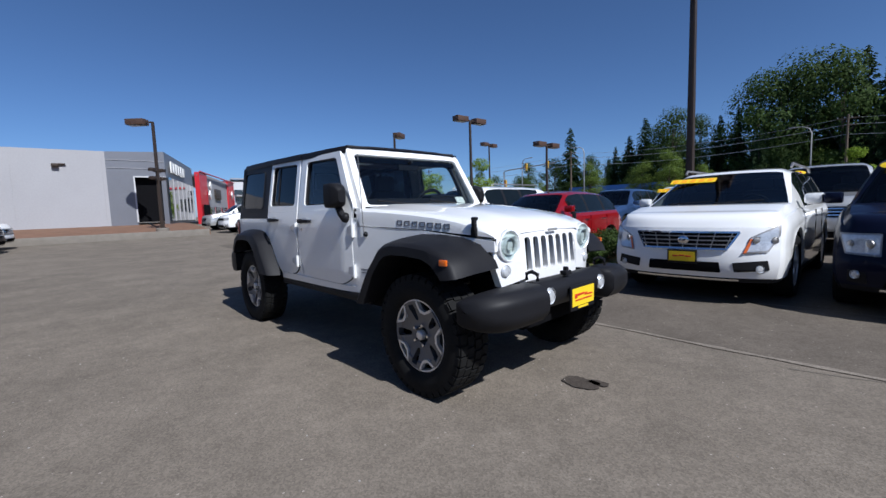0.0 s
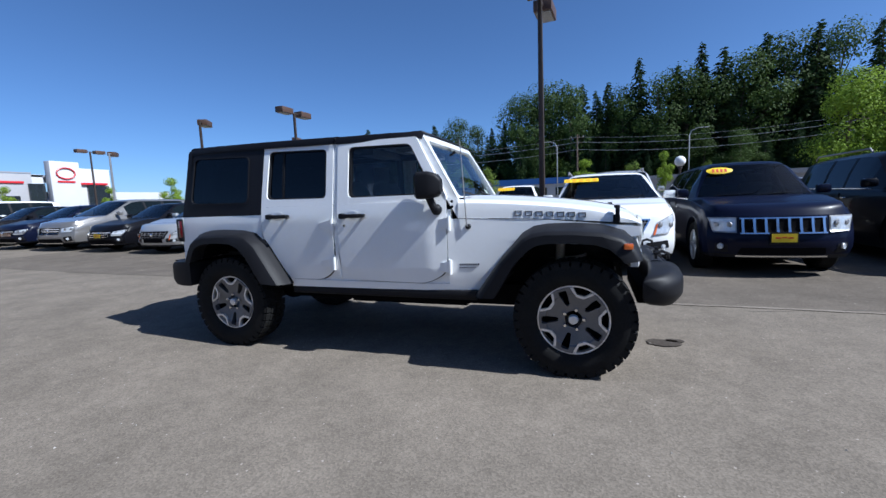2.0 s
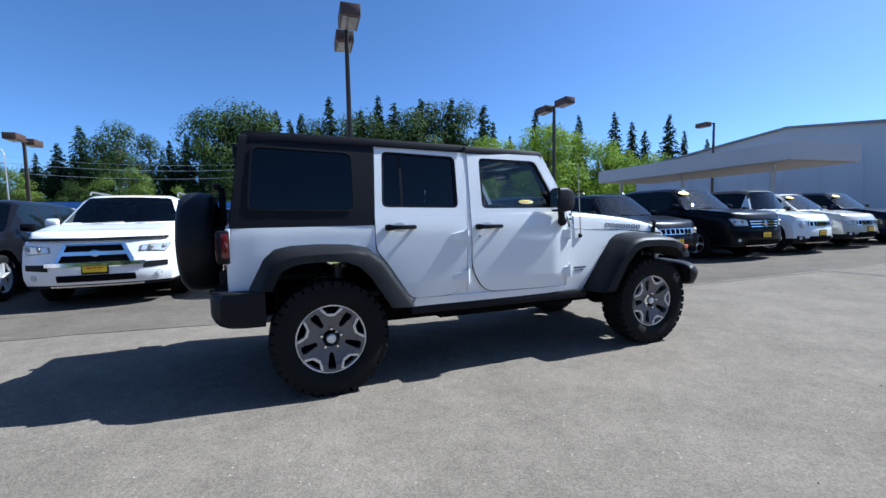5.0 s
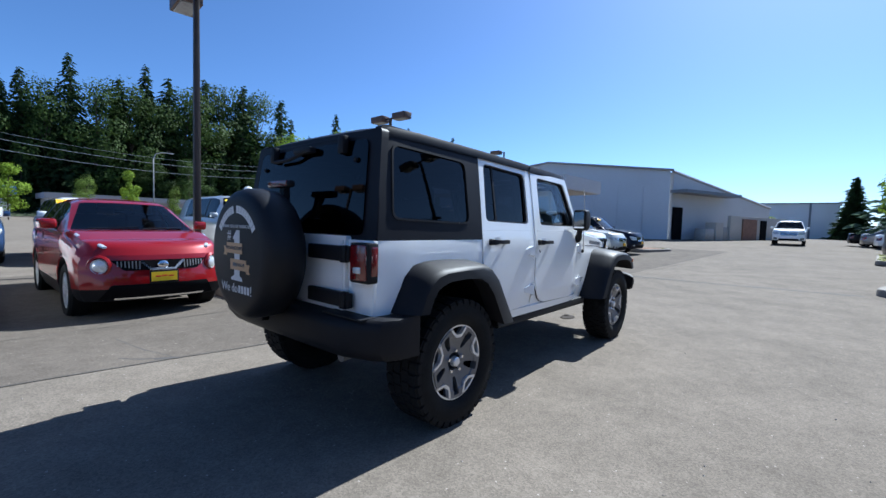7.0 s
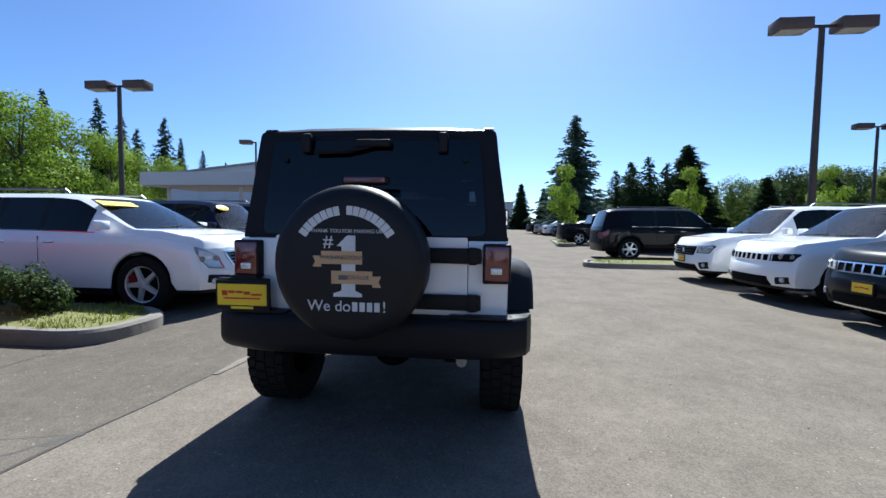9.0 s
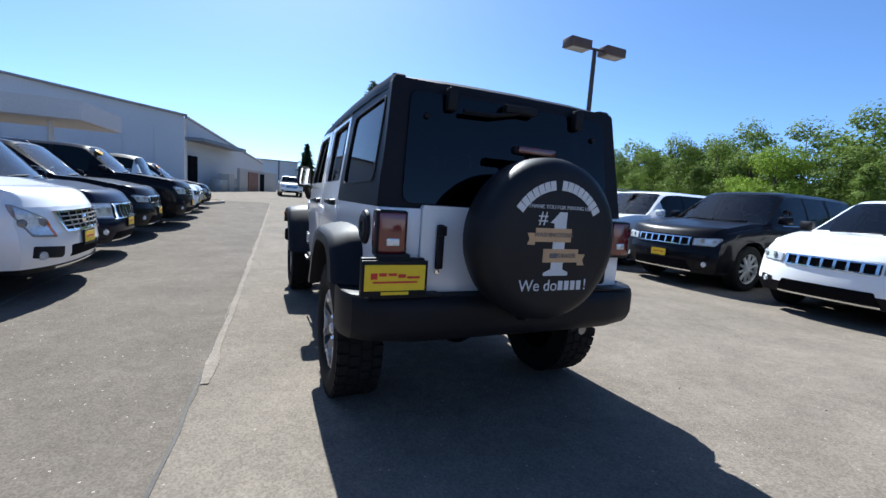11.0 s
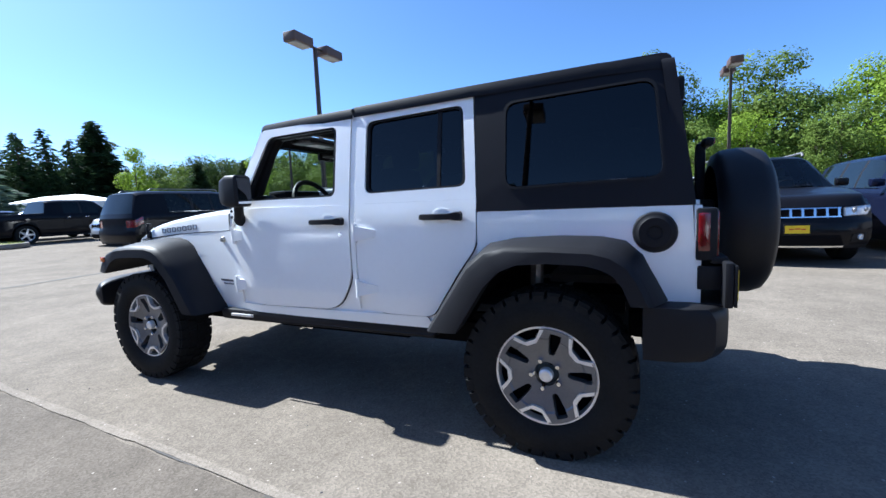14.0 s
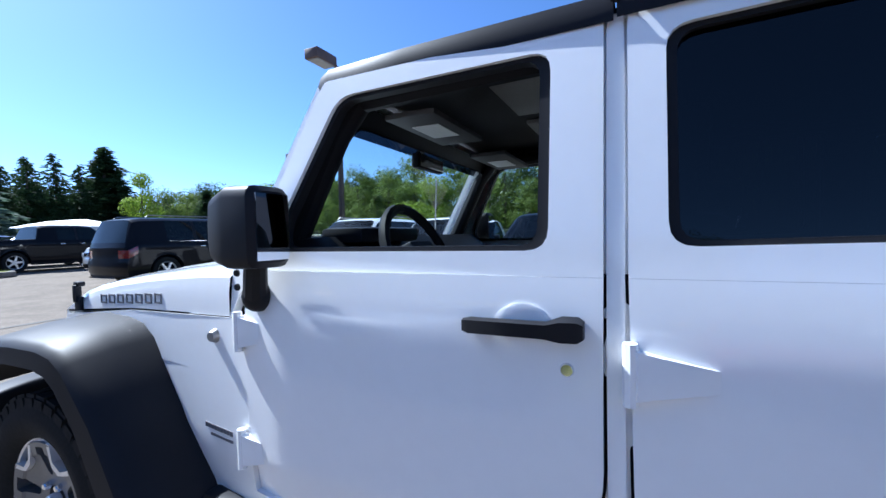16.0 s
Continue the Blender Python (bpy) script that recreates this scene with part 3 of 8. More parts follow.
        for x, hh, w0, w1, zc in ((0.375, 0.085, 0.782, 0.888, 1.348), (0.39, 0.098, 0.772, 0.900, 1.348), (0.47, 0.100, 0.772, 0.900, 1.348), (0.535, 0.082, 0.785, 0.885, 1.345), (0.565, 0.05, 0.80, 0.865, 1.34)):
            secs.append([(x, sg * y2, z2) for y2, z2 in rounded([(w0, zc - hh), (w1, zc - hh), (w1, zc + hh), (w0, zc + hh)], 0.03, 3)])
        loft(secs, True, True, bm)
        mir = P("door_mirror", bm, PLASTIC)
        bm = boxes([((0.374, sg * 0.836, 1.348), (0.004, 0.098, 0.158))], 0.0)
        P("mirror_glass", bm, MIRROR, mir)
        bm = tube([(0.46, sg * 0.815, 1.26), (0.48, sg * 0.80, 1.20), (0.50, sg * 0.78, 1.165)], [0.028, 0.03, 0.034], 10)
        bmesh.ops.create_uvsphere(bm, u_segments=14, v_segments=8, radius=0.042, matrix=Matrix.Translation((0.50, sg * 0.775, 1.168)))
        P("mirror_arm", bm, PLASTIC, mir)
    # bonnet
    secs = []
    for x, zc, zs in ((0.655, 1.268, 1.098), (0.80, 1.264, 1.092), (1.0, 1.250, 1.083), (1.2, 1.232, 1.073), (1.4, 1.210, 1.062), (1.6, 1.180, 1.047), (1.75, 1.148, 1.035), (1.84, 1.115, 1.028), (1.89, 1.08, 1.024), (1.912, 1.045, 1.022)):
        w = half_width(x) + 0.002
        ze = zc - 0.036
        half = [(w, zs), (w, (zs + ze) / 2), (w - 0.006, ze - 0.022), (w - 0.028, ze), (w * 0.86, ze + 0.014), (w * 0.66, zc - 0.020), (w * 0.58, zc - 0.004), (w * 0.3, zc), (0, zc + 0.002)]
        secs.append([(x, y, z) for y, z in half] + [(x, -y, z) for y, z in half[-2::-1]])
    hood = P("bonnet", loft(secs, False, False), WHITE, None, "", 28)
    for sg in (1, -1):
        P("bonnet_gap", fill_rows([(0.66, 1.093), (0.66, 1.101), (1.30, 1.074), (1.885, 1.027), (1.885, 1.019), (1.30, 1.066)], flank(sg, 0.0035), 0.01, None, 12), DARK, hood)
        # bonnet latches and the model name as plain marks
        bm = boxes([((1.752, sg * 0.603, 1.062), (0.045, 0.022, 0.06)), ((1.758, sg * 0.608, 1.105), (0.028, 0.026, 0.075)), ((1.755, sg * 0.60, 1.145), (0.04, 0.03, 0.022))], 0.008)
        P("bonnet_latch", bm, PLASTIC, hood)
        for i in range(7):
            x = 1.09 + 0.073 * i
            w = half_width(x) + 0.003
            lean = Matrix.Translation((x, sg * w, 1.122 - 0.0045 * i)) @ Matrix.Rotation(-math.atan2(half_width(x - 0.03) - half_width(x + 0.03), 0.06) * sg, 4, "Z")
            bm = bmesh.new()
            for cx, cz, sx_, sz_ in ((0, 0.0145, 0.050, 0.006), (0, -0.0145, 0.050, 0.006), (-0.022, 0, 0.007, 0.035), (0.022, 0, 0.007, 0.035)):
                box(bm, (cx, 0, cz), (sx_, 0.004, sz_), 0, lean)
            P("name_mark", bm, GREYINK, hood)
        for i, (w0, h0, z0) in enumerate(((0.15, 0.014, 0.752), (0.12, 0.008, 0.728))):
            n = 9
            for k in range(n):
                x = 0.662 + w0 * k / n
                P("badge_letter", box(bmesh.new(), flank(sg)(x, z0, -0.001), (w0 / n * 0.7, 0.003, h0)), GREYINK)
        y = half_width(0.727)
        P("aerial_base" if sg < 0 else "side_button", lathe([(0.0, 0.026), (0.014, 0.025), (0.02, 0.012), (0.024, 0.0)], 16, "Y"), PLASTIC if sg < 0 else STEEL).matrix_world = Matrix.Translation((0.727, sg * y, 1.035)) @ Matrix.Rotation(0 if sg > 0 else math.pi, 4, "X")
        for z in (1.185, 1.225):
            P("cowl_bolt", lathe([(0.0, 0.008), (0.009, 0.006), (0.011, 0.0)], 10, "Y"), PLASTIC).matrix_world = Matrix.Translation((0.612, sg * (half_width(0.612) - 0.0), z)) @ Matrix.Rotation(0 if sg > 0 else math.pi, 4, "X")
        P("cowl_side", fill_rows([(0.572, 1.098), (0.572, 1.25), (0.655, 1.235), (0.655, 1.095)], flank(sg, 0.004), 0.03, None, 2), WHITE)
    P("aerial", tube([(0.727, -half_width(0.727) - 0.02, 1.035), (0.722, -half_width(0.727) - 0.022, 1.06), (0.69, -half_width(0.727) - 0.022, 1.66)], [0.007, 0.005, 0.0035], 6), STEEL)
    P("cowl", boxes([((0.645, 0, 1.235), (0.09, 1.36, 0.03))], 0.01), PLASTIC)
    # windscreen frame
    def screen(u, v, d):
        return (0.655 - 0.295 * v - d * 0.87, u * (1 - 0.075 * v), 1.235 + 0.520 * v - d * 0.49)
    outer = rounded([(-0.712, 0), (0.712, 0), (0.712, 1.0), (-0.712, 1.0)], (0.02, 0.02, 0.05, 0.05), 3)
    inner = rounded([(-0.645, 0.05), (0.645, 0.05), (0.645, 0.90), (-0.645, 0.90)], 0.06, 3)
    P("pillar_trim", frame_ring(rounded([(-0.70, 0.0), (0.70, 0.0), (0.70, 0.97), (-0.70, 0.97)], 0.03, 2), rounded([(-0.60, 0.03), (0.60, 0.03), (0.60, 0.86), (-0.60, 0.86)], 0.06, 3), lambda u, v, d: screen(u, v, 0.072 + d), 0.02), PLASTIC)
    ws = P("windscreen_frame", frame_ring(outer, inner, screen, 0.07), WHITE)
    bm = bmesh.new()
    fill_rows(rounded([(-0.65, 0.045), (0.65, 0.045), (0.65, 0.905), (-0.65, 0.905)], 0.05, 3), lambda u, v, d: screen(u, v, d + 0.02), 0.005, bm)
    P("windscreen", bm, CLEAR, ws)
    bm = fill_rows([(-0.64, 0.80), (0.64, 0.80), (0.64, 0.90), (-0.64, 0.90)], lambda u, v, d: screen(u, v, d + 0.027), 0.002, None, 4, 0.05)
    P("shade_band", bm, TINT, ws)
    P("sticker", fill_rows([(0.42, 0.09), (0.53, 0.09), (0.53, 0.20), (0.42, 0.20)], lambda u, v, d: screen(u, v, d + 0.026), 0.001, None, 1, 0.2), PAPER, ws)
    for y0, y1 in ((-0.55, -0.10), (0.02, 0.50)):
        a, b = screen(y0, 0.10, -0.02), screen(y1, 0.015, -0.02)
        bm = tube([a, b], 0.008, 6)
        tube([b, (b[0] + 0.04, b[1] + 0.02, b[2] - 0.03)], 0.016, 6, bm)
        P("wiper", bm, PLASTIC, ws)
    # grille
    gz0, gz1, gw, gx = 0.715, 1.035, 0.575, 1.935
    def face(u, v, d):
        return (gx - d - 0.05 * (u / gw) ** 4 - 0.025 * max(0, v - 0.9) / 0.13, u, v)
    bm = bmesh.new()
    pitch = 0.0905
    for k in range(7):
        c = (k - 3) * pitch
        frame_ring([(c - pitch / 2, gz0 + 0.03), (c + pitch / 2, gz0 + 0.03), (c + pitch / 2, gz1), (c - pitch / 2, gz1)],
                   rounded([(c - 0.029, 0.785), (c + 0.029, 0.785), (c + 0.029, 1.010), (c - 0.029, 1.010)], 0.026, 4), face, 0.035, bm)
    e = 3.5 * pitch
    for sg in (1, -1):
        hc = (sg * 0.452, 0.968)
        circ = [(hc[0] + 0.098 * math.cos(a), hc[1] + 0.098 * math.sin(a)) for a in (2 * math.pi * i / 24 for i in range(24))]
        out = [(sg * e, 0.86), (sg * gw, 0.86), (sg * gw, 1.02), (sg * (gw - 0.05), 1.10), (sg * e, 1.10)]
        frame_ring(out if sg > 0 else out[::-1], circ if sg > 0 else circ[::-1], lambda u, v, d: face(u, min(v, 1.035 + (v - 1.035) * 0.5), d), 0.07, bm)
        tc = [(sg * 0.49 + 0.042 * math.cos(a), 0.808 + 0.042 * math.sin(a)) for a in (2 * math.pi * i / 16 for i in range(16))]
        out = [(sg * e, gz0 + 0.03), (sg * (gw - 0.05), gz0), (sg * gw, 0.86), (sg * e, 0.86)]
        frame_ring(out if sg > 0 else out[::-1], tc if sg > 0 else tc[::-1], face, 0.05, bm)
    fill_rows([(-e, gz1), (e, gz1), (e, 1.068), (-e, 1.068)], face, 0.03, bm, 8)
    fill_rows([(-e, gz0 - 0.01), (e, gz0 - 0.01), (e, gz0 + 0.03), (-e, gz0 + 0.03)], face, 0.05, bm, 8)
    gr = P("grille", bm, WHITE)
    P("radiator", boxes([((gx - 0.055, 0, 0.90), (0.02, 0.66, 0.27))]), DARK, gr)
    P("maker_badge", boxes([((gx - 0.004 + 0.003, 0.0, 1.048), (0.006, 0.115, 0.018))], 0.004), SILVER, gr)
    for sg in (1, -1):
        hl = P("headlight", lathe([(0.0, 0.016), (0.05, 0.010), (0.085, -0.006), (0.0985, -0.022)], 28, "X"), CLEAR, gr)
        hl.matrix_world = Matrix.Translation((gx - 0.012, sg * 0.452, 0.968))
        bm = lathe([(0.0, -0.035), (0.03, -0.033), (0.07, -0.024), (0.092, -0.010), (0.096, -0.004), (0.104, -0.008), (0.104, -0.03)], 28, "X")
        P("reflector", bm, LAMP, hl)
        P("lamp_ring", lathe([(0.046, -0.01), (0.052, 0.0), (0.058, -0.01), (0.058, -0.04)], 24, "X"), LAMP, hl)
        bm = boxes([((-0.012, 0, 0), (0.012, 0.05, 0.05))], 0.01)
        P("bulb_shield", bm, LAMP, hl)
        tl = P("turn_signal", lathe([(0.0, 0.010), (0.03, 0.004), (0.041, -0.008), (0.043, -0.03)], 20, "X"), LENS, gr)
        tl.matrix_world = Matrix.Translation((gx - 0.02, sg * 0.49, 0.808))
    # wheel arches
    front = ([(0.775, 0.535), (0.95, 0.785), (1.12, 0.985), (1.20, 1.03), (1.30, 1.045), (1.48, 1.045), (1.66, 1.03), (1.80, 0.985), (1.88, 0.91), (1.91, 0.84)],
             [(0.82, 0.54), (0.985, 0.785), (1.145, 0.955), (1.21, 0.99), (1.30, 1.005), (1.48, 1.005), (1.66, 0.99), (1.78, 0.95), (1.855, 0.88), (1.885, 0.815)],
             [(0.95, 0.545), (1.09, 0.775), (1.19, 0.88), (1.24, 0.91), (1.31, 0.925), (1.48, 0.925), (1.62, 0.915), (1.70, 0.885), (1.76, 0.83), (1.785, 0.80)])
    back_arch = ([(-1.985, 0.77), (-1.93, 0.88), (-1.885, 0.97), (-1.82, 1.03), (-1.72, 1.05), (-1.55, 1.055), (-1.33, 1.045), (-1.20, 1.02), (-1.08, 0.92), (-0.85, 0.572)],
                 [(-1.925, 0.77), (-1.88, 0.87), (-1.835, 0.94), (-1.77, 0.985), (-1.69, 1.005), (-1.50, 1.012), (-1.30, 1.01), (-1.20, 0.985), (-1.11, 0.91), (-0.89, 0.580)],
                 [(-1.835, 0.77), (-1.80, 0.85), (-1.765, 0.895), (-1.715, 0.92), (-1.65, 0.935), (-1.50, 0.94), (-1.36, 0.93), (-1.28, 0.895), (-1.205, 0.82), (-1.06, 0.590)])
    for sg in (1, -1):
        for name, (jj, cc, ii) in (("front", front), ("rear", back_arch)):
            secs = []
            reach = 0.938 if name == "front" else 0.936
            for (xj, zj), (xc, zc), (xi, zi) in zip(jj, cc, ii):
                w = half_width(xj) - 0.004
                mx, mz = xj * 0.45 + xc * 0.55, zj * 0.45 + zc * 0.55
                secs.append([(xj, sg * (w - 0.01), zj), (mx + (xj - xc) * 0.16, sg * (w + (0.895 - w) * 0.55), mz + (zj - zc) * 0.16), (xc + (xj - xc) * 0.05, sg * 0.895, zc + (zj - zc) * 0.05),
                             (xc * 0.9 + xi * 0.1, sg * 0.918, zc * 0.9 + zi * 0.1), (xc * 0.7 + xi * 0.3, sg * (reach - 0.006), zc * 0.7 + zi * 0.3),
                             (xi, sg * reach, zi), (xi, sg * (reach - 0.03), zi), (xi, sg * (w - 0.02), zi + 0.02)])
            fl = P("wheel_arch_flare", loft(secs, False, False), PLASTIC, None, "textured black plastic", 30)
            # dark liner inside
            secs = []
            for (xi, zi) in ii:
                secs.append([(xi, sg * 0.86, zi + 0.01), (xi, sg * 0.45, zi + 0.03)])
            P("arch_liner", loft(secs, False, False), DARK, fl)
            if name == "front":
                bm = boxes([((0, 0, 0), (0.055, 0.02, 0.038))], 0.008)
                P("side_marker", bm, AMBER, fl).matrix_world = Matrix.Translation((1.805, sg * 0.929, 0.905)) @ Matrix.Rotation(radians(-8 * sg), 4, "Z")
    # front bumper
    def bumper(profile, stations, bm=None):
        secs = []
        for y, x1, z0, z1, x0 in stations:
            secs.append([(x, y, z) for x, z in rounded([(x0, z0 + 0.01), (x1 - 0.06, z0), (x1, z0 + 0.07), (x1, z1 - 0.05), (x1 - 0.06, z1), (x0, z1)], 0.028, 3)])
        return loft(secs, True, True, bm)
    bm = bumper(None, [(-0.40, 2.125, 0.555, 0.745, 1.98), (0.40, 2.125, 0.555, 0.745, 1.98)])
    for sg in (1, -1):
        bumper(None, [(sg * 0.385, 2.135, 0.53, 0.735, 1.97), (sg * 0.42, 2.18, 0.515, 0.742, 1.97), (sg * 0.62, 2.163, 0.505, 0.738, 1.95), (sg * 0.70, 2.150, 0.503, 0.735, 1.94), (sg * 0.76, 2.132, 0.505, 0.730, 1.93),
                      (sg * 0.82, 2.100, 0.512, 0.722, 1.92), (sg * 0.87, 2.058, 0.525, 0.712, 1.90), (sg * 0.90, 2.015, 0.540, 0.700, 1.89), (sg * 0.915, 1.975, 0.556, 0.688, 1.89), (sg * 0.918, 1.955, 0.57, 0.68, 1.89)], bm)
    fb = P("front_bumper", bm, PLASTIC, None, "thick black moulded plastic", 48)
    for sg in (1, -1):
        P("fog_lamp", lathe([(0.0, 0.012), (0.035, 0.008), (0.046, -0.005), (0.052, 0.004), (0.052, -0.02)], 20, "X"), LENS, fb).matrix_world = Matrix.Translation((2.122, sg * 0.325, 0.655))
        bm = tube([(2.02, sg * 0.43, 0.76), (2.02, sg * 0.43, 0.80), (2.06, sg * 0.43, 0.815), (2.10, sg * 0.43, 0.80), (2.10, sg * 0.43, 0.76)], 0.012, 6)
        P("tow_hook", bm, PLASTIC, fb)
    P("winch_latch", boxes([((2.07, -0.06, 0.765), (0.05, 0.07, 0.03)), ((2.07, -0.06, 0.79), (0.03, 0.03, 0.03))], 0.008), PLASTIC, fb)
    def plate(parent, m, rows=True):
        pl = P("dealer_plate", boxes([((0, 0, 0), (0.012, 0.312, 0.165))], 0.004), PLASTIC, parent, "yellow dealer plate in a black frame")
        pl.matrix_world = m
        P("card", boxes([((0.008, 0, 0.004), (0.004, 0.285, 0.118))], 0.0), YELLOW, pl)
        bm = bmesh.new()
        for k, (y, w, h) in enumerate(((-0.10, 0.03, 0.05), (-0.06, 0.035, 0.026), (-0.015, 0.04, 0.022), (0.03, 0.035, 0.03), (0.085, 0.06, 0.018))):
            box(bm, (0.0115, y, 0.012 + 0.008 * math.sin(k)), (0.003, w, h * 0.55))
        box(bm, (0.0115, 0, -0.016), (0.003, 0.21, 0.008))
        P("printed_script", bm, REDINK, pl)
        P("frame_print", boxes([((0.0075, 0.0, -0.068), (0.003, 0.13, 0.014))]), YELLOW, pl)
        return pl
    plate(fb, Matrix.Translation((2.145, 0.02, 0.605)))
    # rear bumper
    bm = bmesh.new()
    secs = []
    for y, xr in ((-0.905, -1.93), (-0.90, -2.06), (-0.87, -2.14), (-0.80, -2.19), (-0.62, -2.225), (-0.35, -2.235), (0.35, -2.235), (0.62, -2.225), (0.80, -2.19), (0.87, -2.14), (0.90, -2.06), (0.905, -1.93)):
        edge = abs(y) > 0.78
        z0, z1 = (0.545, 0.765) if edge else (0.535, 0.757)
        secs.append([(x, y, z) for x, z in rounded([(-1.88, z0), (xr + 0.04, z0), (xr, z0 + 0.05), (xr, z1 - 0.04), (xr + 0.03, z1), (-1.88, z1)], 0.02, 2)])
    loft(secs, True, True, bm)
    rb = P("rear_bumper", bm, PLASTIC, None, "thick black moulded plastic", 30)
    for sg in (1, -1):
        P("bumper_step", boxes([((-2.15, sg * 0.62, 0.762), (0.10, 0.34, 0.012))], 0.004), PLASTIC, rb)
    # tail: rear wall, tailgate, lamps
    P("rear_wall", boxes([((-2.085, sg * 0.655, 0.965), (0.03, 0.215, 0.41)) for sg in (1, -1)] + [((-2.085, 0, 0.76), (0.03, 1.1, 0.03))], 0.006), WHITE)
    tg = P("tailgate", fill_rows(rounded([(-0.545, 0.765), (0.545, 0.765), (0.545, 1.19), (-0.545, 1.19)], 0.02, 3), lambda u, v, d: (-2.118 + d + 0.012 * abs(v - 0.98), u, v), 0.035, None, 8), WHITE)
    P("gate_seam", boxes([((-2.12, -0.52, 0.965), (0.006, 0.012, 0.40))]), WHITE, tg)
    for z in (1.09, 0.835):
        bm = boxes([((-2.135, -0.42, z), (0.035, 0.40, 0.085)), ((-2.145, -0.575, z), (0.04, 0.05, 0.095))], 0.01)
        P("gate_hinge", bm, PLASTIC, tg)
    bm = boxes([((-2.14, 0.455, 0.99), (0.03, 0.038, 0.22)), ((-2.155, 0.455, 1.07), (0.02, 0.05, 0.05))], 0.012)
    P("gate_handle", bm, PLASTIC, tg)
    P("gate_lock", lathe([(0, 0.004), (0.012, 0.003), (0.014, 0)], 12, "X"), CHROME, tg).matrix_world = Matrix.Translation((-2.125, 0.455, 0.865)) @ Matrix.Rotation(math.pi, 4, "Z")
    for sg in (1, -1):
        tl = P("tail_lamp", boxes([((-2.115, sg * 0.703, 1.05), (0.075, 0.150, 0.215))], 0.012), PLASTIC)
        P("red_lens", boxes([((-2.125, sg * 0.703, 1.052), (0.072, 0.130, 0.190))], 0.012), REDLENS, tl)
        P("side_lens", boxes([((-2.105, sg * 0.706, 1.06), (0.045, 0.150, 0.16))], 0.01), REDLENS, tl)
        P("reversing_lens", boxes([((-2.132, sg * 0.70, 1.012), (0.07, 0.062, 0.036))], 0.008), LENS, tl)
    br = P("plate_bracket", boxes([((-2.183, 0.70, 0.855), (0.03, 0.30, 0.18)), ((-2.13, 0.70, 0.87), (0.09, 0.14, 0.10)), ((-2.16, 0.70, 0.945), (0.06, 0.16, 0.03))], 0.008), PLASTIC)
    plate(br, Matrix.Translation((-2.205, 0.695, 0.852)) @ Matrix.Rotation(math.pi, 4, "Z"))
    bm = lathe([(0.0, 0.016), (0.025, 0.016), (0.03, 0.024), (0.062, 0.024), (0.072, 0.016), (0.082, 0.014), (0.088, 0.0)], 28, "Y")
    P("fuel_cap", bm, PLASTIC).matrix_world = Matrix.Translation((-1.925, half_width(-1.925) + 0.004, 1.06))
    # hardtop
    ht = None
    for sg in (1, -1):
        hole = [(-1.275, 1.275), (-1.27, 1.690), (-1.925, 1.712), (-1.965, 1.290)]
        bm = frame_ring(rounded([(-1.137, 1.172), (-1.112, 1.80), (-1.985, 1.815), (-2.075, 1.172)], (0.005, 0.01, 0.04, 0.01), 3), rounded(hole, (0.05, 0.05, 0.06, 0.06), 4), flank(sg, -0.006, 0), 0.05)
        q = P("hardtop_side", bm, HARDTOP, None, "matt black moulded hardtop panel")
        c = (sum(h[0] for h in hole) / 4, 1.49)
        grow = lambda f, g: rounded([(p[0] + (p[0] - c[0]) * f, p[1] + (p[1] - c[1]) * g) for p in hole], 0.055, 4)
        P("window_seal", frame_ring(grow(0.012, 0.02), grow(-0.02, -0.03), flank(sg, -0.012, 0), 0.02), PLASTIC, q)
        P("quarter_pane", fill_rows(grow(-0.02, -0.04), flank(sg, 0.0, 0), 0.004, None, 4), TINT, q)
    def roof_sec(x, zc, w, drop):
        half = [(w + 0.012, zc - drop - 0.03), (w + 0.014, zc - drop), (w + 0.002, zc - drop + 0.028), (w - 0.04, zc - 0.018), (w * 0.6, zc - 0.004), (0, zc)]
        return [(x, y, z) for y, z in half] + [(x, -y, z) for y, z in half[-2::-1]]
    P("front_roof_panel", loft([roof_sec(0.375, 1.765, 0.645, 0.032), roof_sec(0.33, 1.79, 0.665, 0.05), roof_sec(0.1, 1.80, 0.678, 0.055), roof_sec(-0.38, 1.806, 0.69, 0.055)], False, False), HARDTOP)
    P("rear_roof_panel", loft([roof_sec(-0.386, 1.81, 0.692, 0.055), roof_sec(-1.1, 1.826, 0.692, 0.055), roof_sec(-1.7, 1.832, 0.682, 0.05), roof_sec(-1.93, 1.826, 0.675, 0.05), roof_sec(-1.985, 1.80, 0.67, 0.05), roof_sec(-2.0, 1.765, 0.668, 0.04)], False, False), HARDTOP)
    for sg in (1, -1):
        P("roof_bolt", lathe([(0, 0.006), (0.01, 0.004), (0.012, 0)], 10, "Y"), PLASTIC).matrix_world = Matrix.Translation((-0.385, sg * 0.706, 1.763)) @ Matrix.Rotation(0 if sg > 0 else math.pi, 4, "X")
    def back(u, v, d):
        return (-2.078 + (v - 1.17) * 0.135 + d, u * (1 - (v - 1.17) * 0.145), v)
    bm = frame_ring(rounded([(-0.757, 1.172), (0.757, 1.172), (0.757, 1.79), (-0.757, 1.79)], 0.03, 3), rounded([(-0.60, 1.21), (0.60, 1.21), (0.60, 1.725), (-0.60, 1.725)], 0.05, 3), back, 0.05)
    P("hardtop_rear", bm, HARDTOP)
    lg = P("rear_window", fill_rows(rounded([(-0.645, 1.195), (0.645, 1.195), (0.655, 1.735), (-0.655, 1.735)], 0.05, 3), lambda u, v, d: back(u, v, d - 0.012), 0.008, None, 5), TINT)
